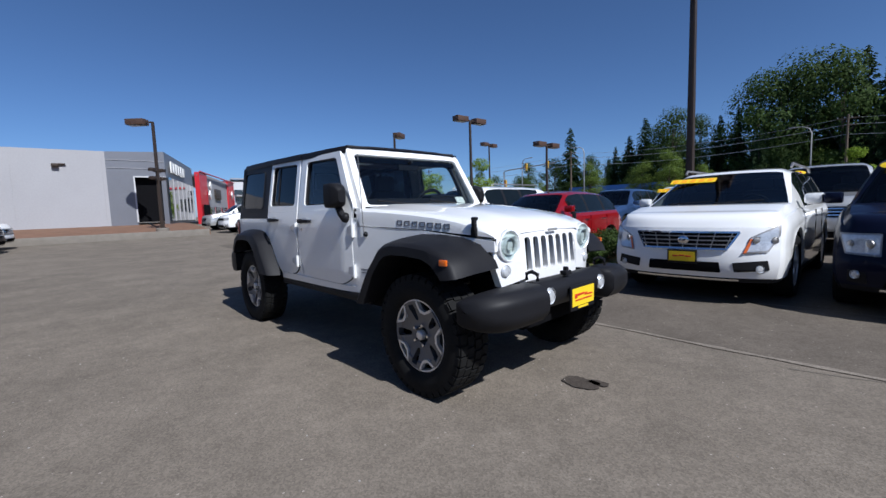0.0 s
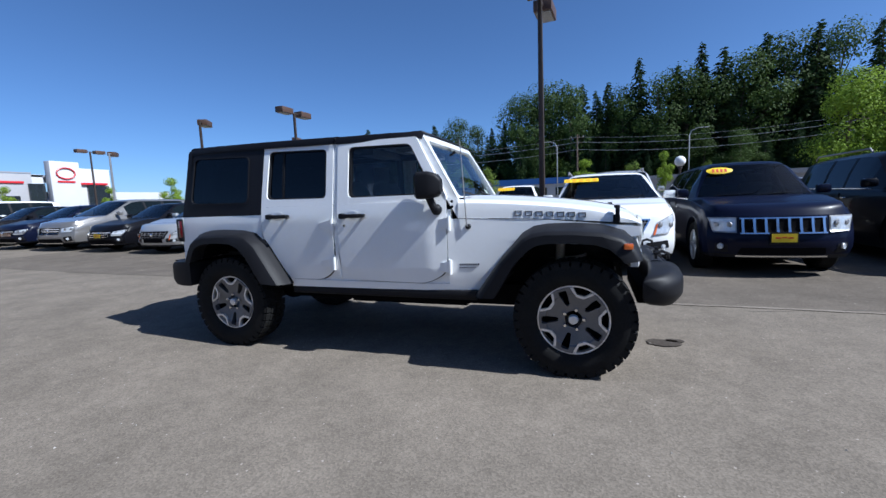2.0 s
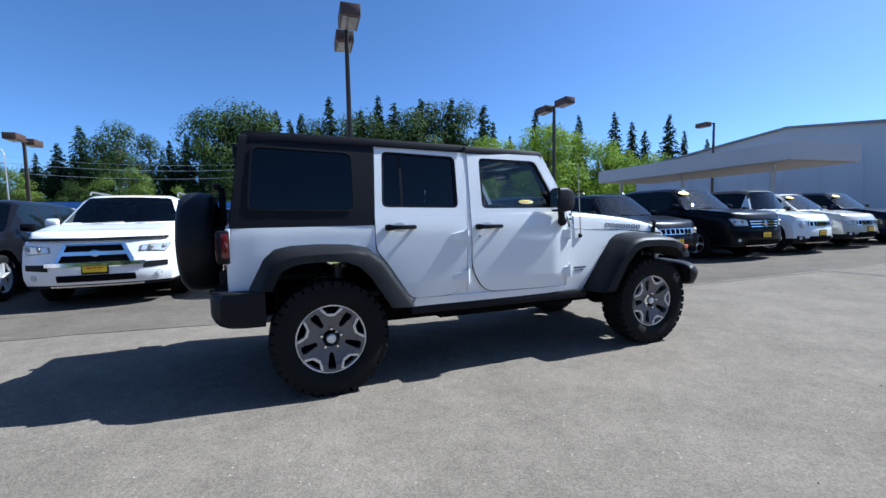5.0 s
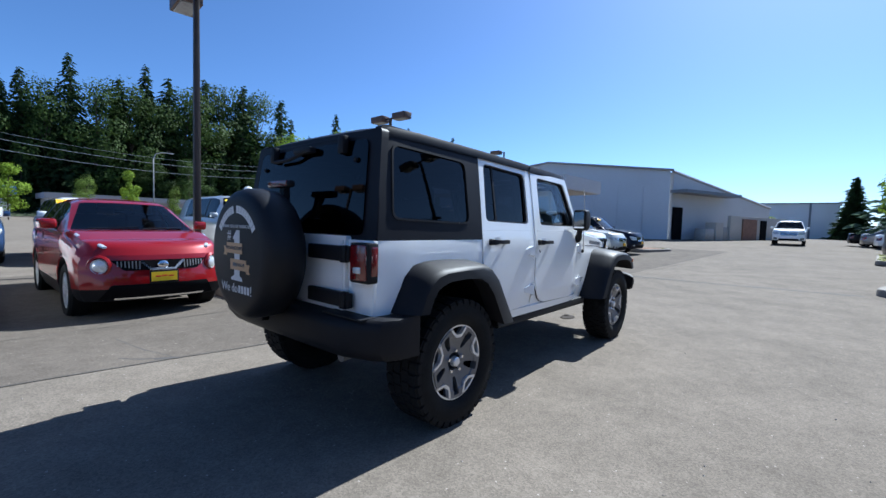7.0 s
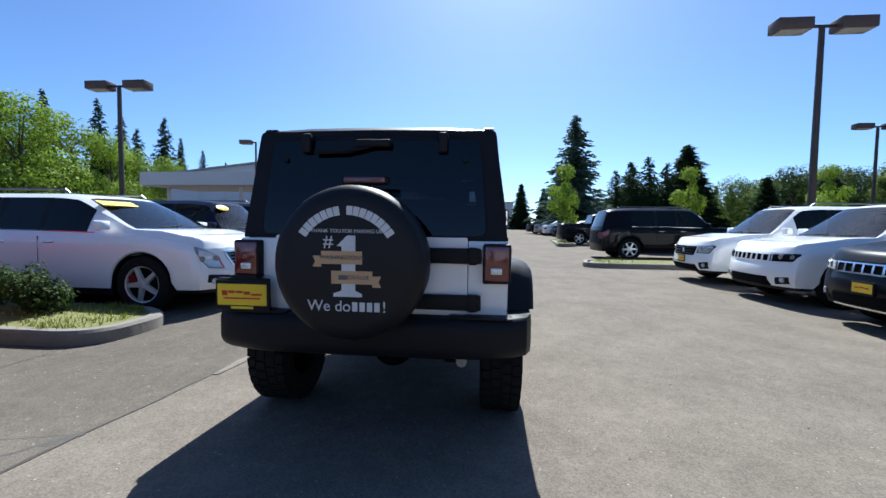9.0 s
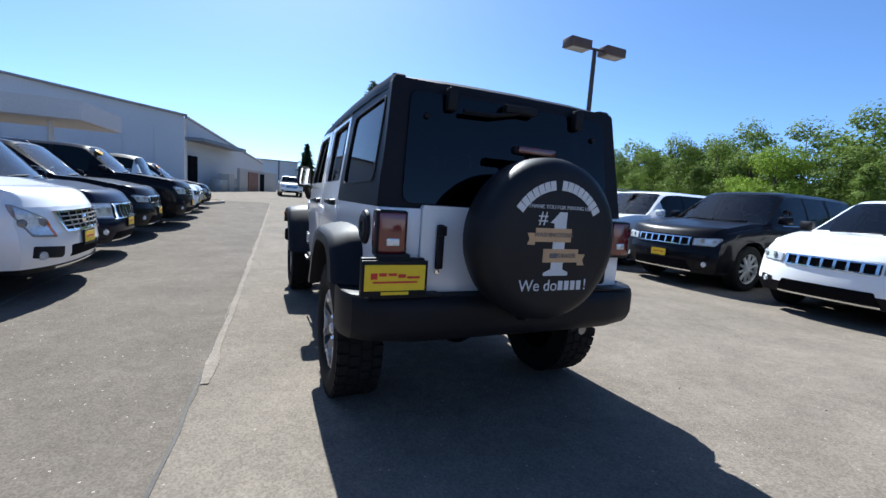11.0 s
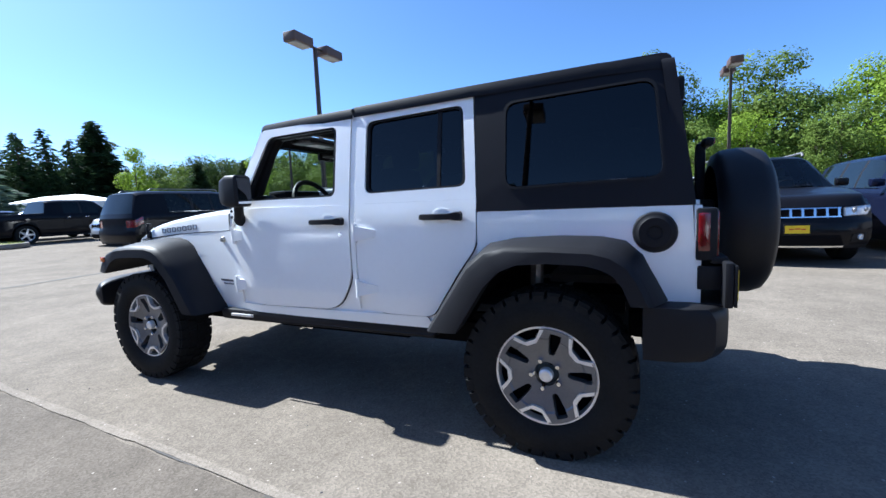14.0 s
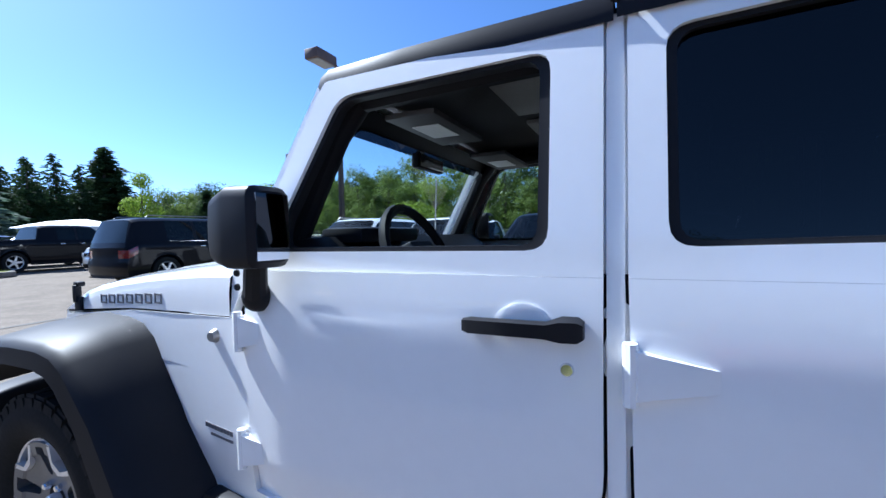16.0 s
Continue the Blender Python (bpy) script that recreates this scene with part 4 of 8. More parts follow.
    for sg in (1, -1):
        P("glass_hinge", boxes([((-2.035, sg * 0.395, 1.715), (0.05, 0.055, 0.11))], 0.014), PLASTIC, lg)
        P("glass_stud", lathe([(0, -0.012), (0.014, -0.01), (0.016, 0)], 10, "X"), PLASTIC, lg).matrix_world = Matrix.Translation((-2.035, sg * 0.52, 1.62))
    bm = tube([(-2.05, 0.0, 1.70), (-2.06, 0.16, 1.665), (-2.062, 0.34, 1.66)], 0.012, 6)
    box(bm, (-2.045, 0.0, 1.712), (0.05, 0.20, 0.04), 0.012)
    P("rear_wiper", bm, PLASTIC, lg)
    # spare wheel in a printed cover
    sx, sy, sz, R = -2.468, 0.018, 1.062, 0.385
    bm = lathe([(0.0, 0.0), (0.30, 0.001), (0.335, -0.006), (0.368, -0.028), (0.383, -0.07), (0.386, -0.13), (0.380, -0.20), (0.355, -0.235), (0.30, -0.245)], 56, "X")
    for v in bm.verts:
        r = math.hypot(v.co.y, v.co.z)
        if r > 0.3:
            v.co *= 1 + 0.006 * noise.noise(v.co * 9)
        v.co.x = -v.co.x
    sp = P("spare_wheel_cover", bm, COVER, None, "black vinyl spare wheel cover with white and tan print", 50)
    sp.matrix_world = Matrix.Translation((sx, sy, sz))
    ink = -0.0015
    def flat(name, pts, m, d=0.0):
        bm = bmesh.new()
        lo = [bm.verts.new((ink - d, -u, v)) for u, v in pts]
        bm.faces.new(lo)
        ex = bmesh.ops.extrude_face_region(bm, geom=bm.faces[:])
        for v in (g for g in ex["geom"] if isinstance(g, bmesh.types.BMVert)):
            v.co.x += 0.002
        return P(name, bm, m, sp)
    # arc of the dealer's name as plain bars
    for k, a in enumerate(np.linspace(144, 36, 16)):
        if k == 7:
            continue
        c, s = math.cos(radians(a)), math.sin(radians(a))
        p = lambda r, t: (r * c - t * s, r * s + t * c)
        flat("printed_letter", [p(0.235, -0.014), p(0.235, 0.014), p(0.278, 0.015), p(0.278, -0.015)], WHITEINK)
    turn = Matrix.Translation((ink - 0.001, 0, 0)) @ Matrix(((0, 0, -1, 0), (-1, 0, 0, 0), (0, 1, 0, 0), (0, 0, 0, 1)))
    at2 = lambda u, v: turn @ Matrix.Translation((u, v, 0))
    words("printed_line", "THANK YOU FOR MAKING US", 0.0255, WHITEINK, sp, at2(0, 0.158), 0.001).matrix_world = sp.matrix_world
    words("printed_number", "#", 0.085, WHITEINK, sp, at2(-0.088, 0.108), 0.001).matrix_world = sp.matrix_world
    one = [(-0.045, 0.088), (0.005, 0.138), (0.045, 0.138), (0.045, -0.125), (0.078, -0.14), (0.078, -0.155), (-0.062, -0.155), (-0.062, -0.14), (-0.022, -0.125), (-0.022, 0.085)]
    flat("printed_one", one, WHITEINK)
    for (u, v, w) in ((-0.022, 0.032, 0.20), (0.028, -0.062, 0.20)):
        flat("ribbon", [(u - w / 2, v - 0.031), (u + w / 2, v - 0.031), (u + w / 2, v + 0.031), (u - w / 2, v + 0.031)], TANINK, 0.0012)
        side = -1 if u < 0 else 1
        flat("ribbon_tail", [(u + side * w / 2, v - 0.045), (u + side * (w / 2 + 0.042), v - 0.045), (u + side * (w / 2 + 0.03), v - 0.02), (u + side * (w / 2 + 0.042), v + 0.008), (u + side * w / 2, v + 0.008)], TANINK, 0.0006)
    words("ribbon_line", "WASHINGTON'S", 0.029, GREYINK, sp, at2(-0.022, 0.032) @ Matrix.Translation((0, 0, 0.0018)), 0.0008).matrix_world = sp.matrix_world
    flat("ribbon_word_bar", [(-0.036, -0.073), (0.008, -0.073), (0.008, -0.051), (-0.036, -0.051)], GREYINK, 0.0024)
    words("ribbon_line", "DEALER", 0.029, GREYINK, sp, at2(0.062, -0.062) @ Matrix.Translation((0, 0, 0.0018)), 0.0008).matrix_world = sp.matrix_world
    words("printed_slogan", "We do", 0.075, WHITEINK, sp, at2(-0.083, -0.202), 0.001).matrix_world = sp.matrix_world
    for k in range(4):
        flat("slogan_bar", [(0.03 + k * 0.036, -0.224), (0.056 + k * 0.036, -0.224), (0.056 + k * 0.036, -0.18), (0.03 + k * 0.036, -0.18)], WHITEINK)
    words("printed_slogan", "!", 0.075, WHITEINK, sp, at2(0.186, -0.202), 0.001).matrix_world = sp.matrix_world
    bm = boxes([((-2.16, 0.0, 1.05), (0.16, 0.26, 0.26)), ((-2.18, 0, 1.33), (0.05, 0.06, 0.32)), ((-2.205, 0, 1.485), (0.05, 0.26, 0.045))], 0.02)
    ca = P("spare_carrier", bm, PLASTIC)
    P("high_brake_lamp", boxes([((-2.228, 0, 1.487), (0.014, 0.22, 0.032))], 0.004), REDLENS, ca)
    P("cover_strap", tube([(-2.30, 0.02, 0.69), (-2.30, 0.03, 0.655), (-2.26, 0.05, 0.65)], 0.014, 6), PLASTIC, ca)
    # underbody, its rails and plates sized to stop light passing under the car
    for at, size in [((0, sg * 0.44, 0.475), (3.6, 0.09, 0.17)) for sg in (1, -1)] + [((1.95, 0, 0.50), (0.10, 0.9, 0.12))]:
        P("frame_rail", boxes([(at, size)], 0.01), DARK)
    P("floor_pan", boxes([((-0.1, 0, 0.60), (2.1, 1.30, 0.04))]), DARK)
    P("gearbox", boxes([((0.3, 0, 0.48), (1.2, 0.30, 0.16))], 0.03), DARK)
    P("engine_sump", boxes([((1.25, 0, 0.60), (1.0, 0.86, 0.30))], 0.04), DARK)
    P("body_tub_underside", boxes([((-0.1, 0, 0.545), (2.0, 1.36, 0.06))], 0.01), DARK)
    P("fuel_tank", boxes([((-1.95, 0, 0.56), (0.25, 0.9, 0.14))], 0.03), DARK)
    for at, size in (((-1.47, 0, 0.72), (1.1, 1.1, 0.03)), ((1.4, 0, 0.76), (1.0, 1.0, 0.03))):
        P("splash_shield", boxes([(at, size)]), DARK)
    for x in (1.473, -1.473):
        bm = tube([(x, -0.62, 0.407), (x, 0.62, 0.407)], 0.045, 10)
        bmesh.ops.create_uvsphere(bm, u_segments=14, v_segments=8, radius=0.15, matrix=Matrix.Translation((x, -0.12 if x > 0 else 0.0, 0.40)))
        P("axle", bm, DARK)
        for sg in (1, -1):
            bm = tube([(x - 0.12 * (1 if x > 0 else -1), sg * 0.50, 0.40), (x - 0.10 * (1 if x > 0 else -1), sg * 0.50, 0.88)], 0.035, 8)
            secs = [(x + 0.075 * math.cos(t), sg * 0.47 + 0.075 * math.sin(t), 0.48 + 0.32 * t / (12 * math.pi)) for t in np.linspace(0, 12 * math.pi, 90)]
            tube(secs, 0.011, 5, bm)
            P("spring_and_damper", bm, STEEL)
    P("steering_link", tube([(1.62, -0.55, 0.42), (1.62, 0.5, 0.44)], 0.022, 8), STEEL)
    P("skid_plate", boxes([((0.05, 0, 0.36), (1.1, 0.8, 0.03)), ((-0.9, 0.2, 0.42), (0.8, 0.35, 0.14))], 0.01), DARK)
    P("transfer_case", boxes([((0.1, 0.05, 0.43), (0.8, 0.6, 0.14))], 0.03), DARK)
    P("exhaust", tube([(-0.6, -0.42, 0.46), (-1.7, -0.5, 0.52), (-2.12, -0.52, 0.50)], 0.03, 8), STEEL)
    # wheels
    tyre, tread = wheel_meshes()
    rim, lip, hub, cap, nut = rugged_rim()
    for i, (x, sg) in enumerate(((1.473, 1), (1.473, -1), (-1.473, 1), (-1.473, -1))):
        m = Matrix.Translation((x, sg * 0.752, 0.399)) @ (Matrix.Identity(4) if sg > 0 else Matrix.Rotation(math.pi, 4, "Z")) @ Matrix.Rotation(radians((8, 20, -14, 35)[i]), 4, "Y")
        w = part("wheel", hub, None, car)
        w.matrix_world = m
        for nm, me in (("tyre", tyre), ("rim", rim), ("rim_lip", lip), ("centre_cap", cap)):
            part(nm, me, None, w)
        tagged(part("tread", tread, None, w), kind="stuff")
        for k in range(5):
            a = 2 * math.pi * (k + 0.5) / 5
            part("lug_nut", nut, None, w).matrix_basis = Matrix.Translation((0.069 * math.sin(a), -0.004, 0.069 * math.cos(a)))
    # cabin
    P("cabin_floor", boxes([((-0.3, 0, 0.66), (2.6, 1.36, 0.04)), ((-1.75, 0, 0.80), (0.62, 1.0, 0.04))]), CLOTH)
    P("firewall", boxes([((0.60, 0, 0.90), (0.05, 1.34, 0.6))]), DARK)
    secs = []
    for x, z0, z1 in ((0.60, 0.95, 1.25), (0.52, 0.92, 1.318), (0.42, 0.90, 1.322), (0.34, 0.95, 1.26), (0.30, 1.0, 1.10)):
        secs.append([(x, y, z) for y, z in rounded([(-0.66, z0), (0.66, z0), (0.66, z1), (-0.66, z1)], 0.05, 3)])
    da = P("dashboard", loft(secs), PLASTIC)
    bm = boxes([((0.40, 0.37, 1.325), (0.16, 0.36, 0.05))], 0.02)
    P("instrument_hood", bm, PLASTIC, da)
    for y in (-0.58, -0.12, 0.12, 0.60):
        P("air_vent", lathe([(0.0, -0.012), (0.035, -0.014), (0.042, -0.02), (0.048, -0.012), (0.048, 0.02)], 16, "X"), STEEL, da).matrix_world = Matrix.Translation((0.315, y, 1.20))
    st = P("steering_wheel", tube([(0.19 * math.sin(a), 0, 0.19 * math.cos(a)) for a in np.linspace(0, 2 * math.pi, 29)], 0.017, 8, None, False), PLASTIC)
    st.matrix_world = Matrix.Translation((0.215, 0.37, 1.235)) @ Matrix.Rotation(radians(24), 4, "Y") @ Matrix.Rotation(radians(90), 4, "Z")
    bm = boxes([((0, 0, 0), (0.15, 0.05, 0.13)), ((-0.11, 0, 0), (0.14, 0.02, 0.03)), ((0.11, 0, 0), (0.14, 0.02, 0.03)), ((0, 0, -0.11), (0.03, 0.02, 0.14))], 0.012)
    P("wheel_hub", bm, TRIMGREY, st)
    P("steering_column", tube([(0.22, 0.37, 1.225), (0.45, 0.37, 1.13)], 0.035, 10), PLASTIC)
    def seat(x, y, w, bench=False):
        bm = bmesh.new()
        secs = []
        for xx, z0, z1, ww in ((x + 0.27, 0.84, 0.96, w * 0.92), (x + 0.22, 0.82, 1.0, w), (x - 0.1, 0.82, 0.97, w), (x - 0.24, 0.82, 0.96, w * 0.95)):
            secs.append([(xx, y + a, b) for a, b in rounded([(-ww / 2, z0), (ww / 2, z0), (ww / 2, z1), (-ww / 2, z1)], 0.04, 3)])
        loft(secs, True, True, bm)
        s = P("seat_cushion", bm, CLOTH)
        bm = bmesh.new()
        secs = []
        for zz, x0, x1, ww in ((0.92, x - 0.30, x - 0.16, w), (1.10, x - 0.35, x - 0.20, w), (1.36, x - 0.41, x - 0.29, w * 0.95), (1.44, x - 0.42, x - 0.33, w * 0.7)):
            secs.append([(a, y + b, zz) for a, b in rounded([(x0, -ww / 2), (x1, -ww / 2), (x1, ww / 2), (x0, ww / 2)], 0.04, 3)])
        loft(secs, True, True, bm)
        P("backrest", bm, CLOTH, s)
        for hy in ((0,) if not bench else (-0.35, 0.35)):
            P("headrest", boxes([((x - 0.41, y + hy, 1.53), (0.09, 0.24, 0.17))], 0.04), CLOTH, s)
    seat(-0.12, 0.37, 0.52)
    seat(-0.12, -0.37, 0.52)
    seat(-0.95, 0.0, 1.2, True)
    for sg in (1, -1):
        bm = tube([(0.55, sg * 0.615, 1.24), (0.36, sg * 0.60, 1.60), (0.27, sg * 0.595, 1.70), (-0.40, sg * 0.60, 1.72), (-1.25, sg * 0.60, 1.72), (-1.70, sg * 0.60, 1.62), (-1.92, sg * 0.62, 1.18)], 0.034, 10)
        tube([(-0.42, sg * 0.60, 1.72), (-0.42, sg * 0.64, 0.9)], 0.036, 10, bm)
        P("roll_bar", bm, PLASTIC)
        bm = boxes([((0.16, sg * 0.34, 1.66), (0.16, 0.40, 0.018))], 0.006, )
        P("sun_visor", bm, TRIMGREY)
        P("visor_label", boxes([((0.16, sg * 0.36, 1.649), (0.09, 0.16, 0.002))]), PAPER)
    bm = tube([(-0.42, -0.60, 1.72), (-0.42, 0.60, 1.72)], 0.034, 10)
    box(bm, (-0.36, 0, 1.70), (0.16, 0.5, 0.06), 0.02)
    P("sound_bar", bm, TRIMGREY)
    bm = boxes([((-0.18, 0.33, 1.752), (0.30, 0.54, 0.016)), ((-0.18, -0.33, 1.752), (0.30, 0.54, 0.016))], 0.004)
    P("roof_liner", bm, LINER)
    P("roof_inner", boxes([((-0.8, 0, 1.772), (2.3, 1.26, 0.012))]), CLOTH)
    mr = P("rear_view_mirror", boxes([((0.37, 0.0, 1.615), (0.035, 0.24, 0.062))], 0.022), PLASTIC)
    P("mirror_stalk", tube([(0.375, 0, 1.64), (0.42, 0, 1.67)], 0.012, 6), PLASTIC, mr)
    P("mirror_glass", boxes([((0.3515, 0.0, 1.615), (0.003, 0.21, 0.045))]), MIRROR, mr)
    P("hang_tag", boxes([((0.37, 0.05, 1.665), (0.006, 0.03, 0.03))], 0.003), PAPER, mr)
    return car


hero = build_offroader()


# ---- parked cars ----
ROAD_TYRE = {}


def road_wheel(radius, width, style):
    """Tyre and rim meshes for a parked car, shared between cars; the face towards +y."""
    key = (radius, width, style)
    if key in ROAD_TYRE:
        return ROAD_TYRE[key]
    hw, rim = width / 2, radius * 0.66
    bm = lathe([(rim - 0.01, -hw + 0.02), (rim + 0.03, -hw), (radius - 0.03, -hw), (radius, -hw + 0.03), (radius, hw - 0.03), (radius - 0.03, hw), (rim + 0.03, hw), (rim, hw - 0.012), (rim - 0.012, hw - 0.05)], 28)
    tyre = mesh_of("tyre", bm, RUBBER, 30)
    bm = lathe([(rim - 0.022, hw - 0.06), (rim - 0.014, hw - 0.02), (rim + 0.004, hw - 0.012), (rim + 0.006, hw - 0.03)], 28)
    n = {"five": 5, "six": 6, "twin": 10}[style]
    for k in range(n):
        a = 2 * math.pi * k / n
        w0, w1 = (0.046, 0.030) if n < 10 else (0.022, 0.014)
        secs = [[(-w0, hw - 0.05, 0.02), (w0, hw - 0.05, 0.02), (w0 * 0.7, hw - 0.012, 0.02), (-w0 * 0.7, hw - 0.012, 0.02)],
                [(-w1, hw - 0.05, rim - 0.005), (w1, hw - 0.05, rim - 0.005), (w1 * 0.7, hw - 0.018, rim - 0.005), (-w1 * 0.7, hw - 0.018, rim - 0.005)]]
        m = Matrix.Rotation(a, 3, "Y")
        loft([[m @ Vector(p) for p in s] for s in secs], True, True, bm)
    bm2 = lathe([(0, hw - 0.004), (0.035, hw - 0.006), (0.05, hw - 0.02)], 14, "Y", bm)
    spokes = mesh_of("rim", bm2, ALLOY, 35)
    back = mesh_of("wheel", lathe([(0.0, hw - 0.075), (rim, hw - 0.07), (rim, -hw + 0.02)], 20), DARK)
    ROAD_TYRE[key] = (tyre, spokes, back)
    return ROAD_TYRE[key]


def parked_car(name, label, at, paint, L=4.75, W=1.88, H=1.70, base=2.8, hood=0.98, cowl=1.10, belt=1.08, nose_cowl=1.30, screen=0.75, rear="suv", clear=0.22, wheel=0.365,
               grille="bars", chrome=True, rails=False, plate=True, sticker="", clad=False, style="five", group="", lamps="slant", roof=None, guard=False, calipers=False, lean=0.185):
    """A closed car: one grid of stations and levels, split into body, glass, lamps and trim. Nose towards +x."""
    car = thing(name, label, "car" if rear != "pickup" else "pickup truck", group, at=at)
    F, B = L / 2, -L / 2
    xc = F - nose_cowl
    xr = xc - screen
    if rear == "suv":
        top = [(B, belt - 0.12), (B + 0.05, belt + 0.02), (B + 0.30, H - 0.09), (B + 0.48, H - 0.035), (B + 1.2, H - 0.005)]
        tail = (B + 0.05, B + 0.30)
    elif rear == "hatch":
        top = [(B, belt - 0.08), (B + 0.06, belt + 0.02), (B + 0.55, H - 0.12), (B + 0.75, H - 0.05), (B + 1.3, H - 0.005)]
        tail = (B + 0.06, B + 0.55)
    elif rear == "pickup":
        bed = B + 1.75
        top = [(B, belt + 0.06), (bed - 0.06, belt + 0.07), (bed, belt + 0.08), (bed + 0.14, H - 0.08), (bed + 0.28, H - 0.03), (bed + 0.7, H)]
        tail = (bed, bed + 0.14)
    else:
        top = [(B, belt - 0.05), (B + 0.06, belt + 0.05), (B + 0.55, belt + 0.08), (B + 1.20, H - 0.06), (B + 1.45, H - 0.02), (B + 1.9, H)]
        tail = (B + 0.55, B + 1.20)
    top += [(xr - 0.35, H), (xr, H - 0.035), (xr + 0.08, H - 0.07), (xc, cowl), (xc + 0.3, cowl - 0.01)]
    top += [(F - 0.42 * (1 - u), hood + 0.02 - 0.18 * (1 - math.sqrt(max(0.0, 1 - u ** 2.4)))) for u in (0.0, 0.15, 0.3, 0.45, 0.6, 0.72, 0.82, 0.9, 0.96, 1.0)]
    tx, tz = zip(*top)
    zt = lambda x: float(np.interp(x, tx, tz))
    zb = lambda x: float(np.interp(x, (B, B + 0.4, 0, xc, F - 0.3, F), (belt - 0.13, belt + 0.02, belt, belt - 0.02, hood - 0.09, hood - 0.17)))
    hw = W / 2
    wf = lambda x: hw * float(np.interp(x, (B, B + 0.10, B + 0.35, B + 0.8, F - 0.9, F - 0.45, F - 0.2, F), (0.93, 0.95, 0.98, 1.0, 1.0, 0.985, 0.965, 0.935)))
    R = wheel + 0.065
    def zl(x):
        z = clear + (0.05 if abs(x) > base / 2 + R else 0)
        for c in (base / 2, -base / 2):
            if abs(x - c) < R:
                z = max(z, wheel + math.sqrt(max(0.0, R * R - (x - c) ** 2)) * 0.96)
        return z
    def nose(z):
        return float(np.interp(z, (clear, clear + 0.10, clear + 0.20, clear + 0.40, hood - 0.36, hood - 0.2, hood - 0.1), (-0.05, 0.0, 0.045, 0.04, 0.015, -0.01, -0.05)))
    def bent(x, y, z, cab=False):
        """Rounds the nose and the tail in plan and bows the screens."""
        a = min(1.0, abs(y) / hw)
        s, r = max(0.0, (x - F + 0.6) / 0.6), max(0.0, (B + 0.5 - x) / 0.5)
        d = s * s * (nose(z) - 0.27 * a ** 3) - r * r * ((0.04 if clear + 0.15 < z < clear + 0.45 else 0) - 0.14 * a ** 3)
        if cab:
            d -= 0.15 * a * a * float(np.interp(x, (xr - 0.6, xr, xc - 0.1, xc + 0.25), (0, 1, 1, 0)))
        return (x + d, y, z)
    bp = xc - screen * 0.55
    doors = [(bp - 0.10, bp - 0.88), (bp - 0.97, bp - 1.62)]
    if rear in ("suv", "hatch"):
        doors.append((bp - 1.72, max(B + 0.38, bp - 2.5)))
    elif rear == "pickup":
        doors = [(bp - 0.10, bp - 0.9), (bp - 0.98, max(B + 1.95, bp - 1.6))]
    xs = {B, F, xc, xr, xr + 0.08, tail[0], tail[1], F - 0.018, F - 0.045, F - 0.08, F - 0.12, F - 0.17, F - 0.23, F - 0.29, F - 0.36, F - 0.42, F - 0.5, B + 0.07, B + 0.14, B + 0.22, B + 0.35, bp}
    for a, b in doors:
        xs |= {a, b}
    for c in (base / 2, -base / 2):
        xs |= {c + R * math.sin(t) for t in np.linspace(-math.pi / 2, math.pi / 2, 13)} | {c - R - 0.01, c + R + 0.01}
    xs |= set(np.linspace(B, F, 26))
    xs = sorted(x for x in xs if B <= x <= F)
    keep = [xs[0]]
    for x in xs[1:]:
        if x - keep[-1] > 0.012:
            keep.append(x)
    xs = keep
    def ring(x):
        w, lo, b, t = wf(x), zl(x), zb(x), zt(x)
        cab = min(1.0, max(0.0, (t - b) / (H - belt)))
        lev, wide = [lo], [w - 0.06]
        for z, dw in ((clear + 0.10, -0.022), (clear + 0.20, -0.002), (clear + 0.30, 0.006), (clear + 0.42, 0.004), (b - 0.27, 0.000), (b - 0.15, 0.006), (b - 0.06, -0.008), (b, -0.04)):
            lev.append(max(z, lev[-1] + 0.012))
            wide.append(w + dw)
        b = lev[-1]
        t = max(t, b + 0.01)
        wr = w - 0.075 - lean * cab
        up = [(w - 0.062, b + 0.05 * (t - b) + 0.003), (w - 0.066 - (w - 0.066 - wr) * 0.40, b + 0.46 * (t - b)), (wr, b + (t - b) * 0.86), (wr - 0.075 * cab - 0.02, b + (t - b) * 0.95), (wr * 0.78, b + (t - b) * 0.978), (wr * 0.55, b + (t - b) * 0.991), (wr * 0.28, b + (t - b) * 0.998), (0, t)]
        return list(zip(wide, lev)) + up
    rings = [ring(x) for x in xs]
    verts, faces, kind = [], [], []
    n = len(rings[0])
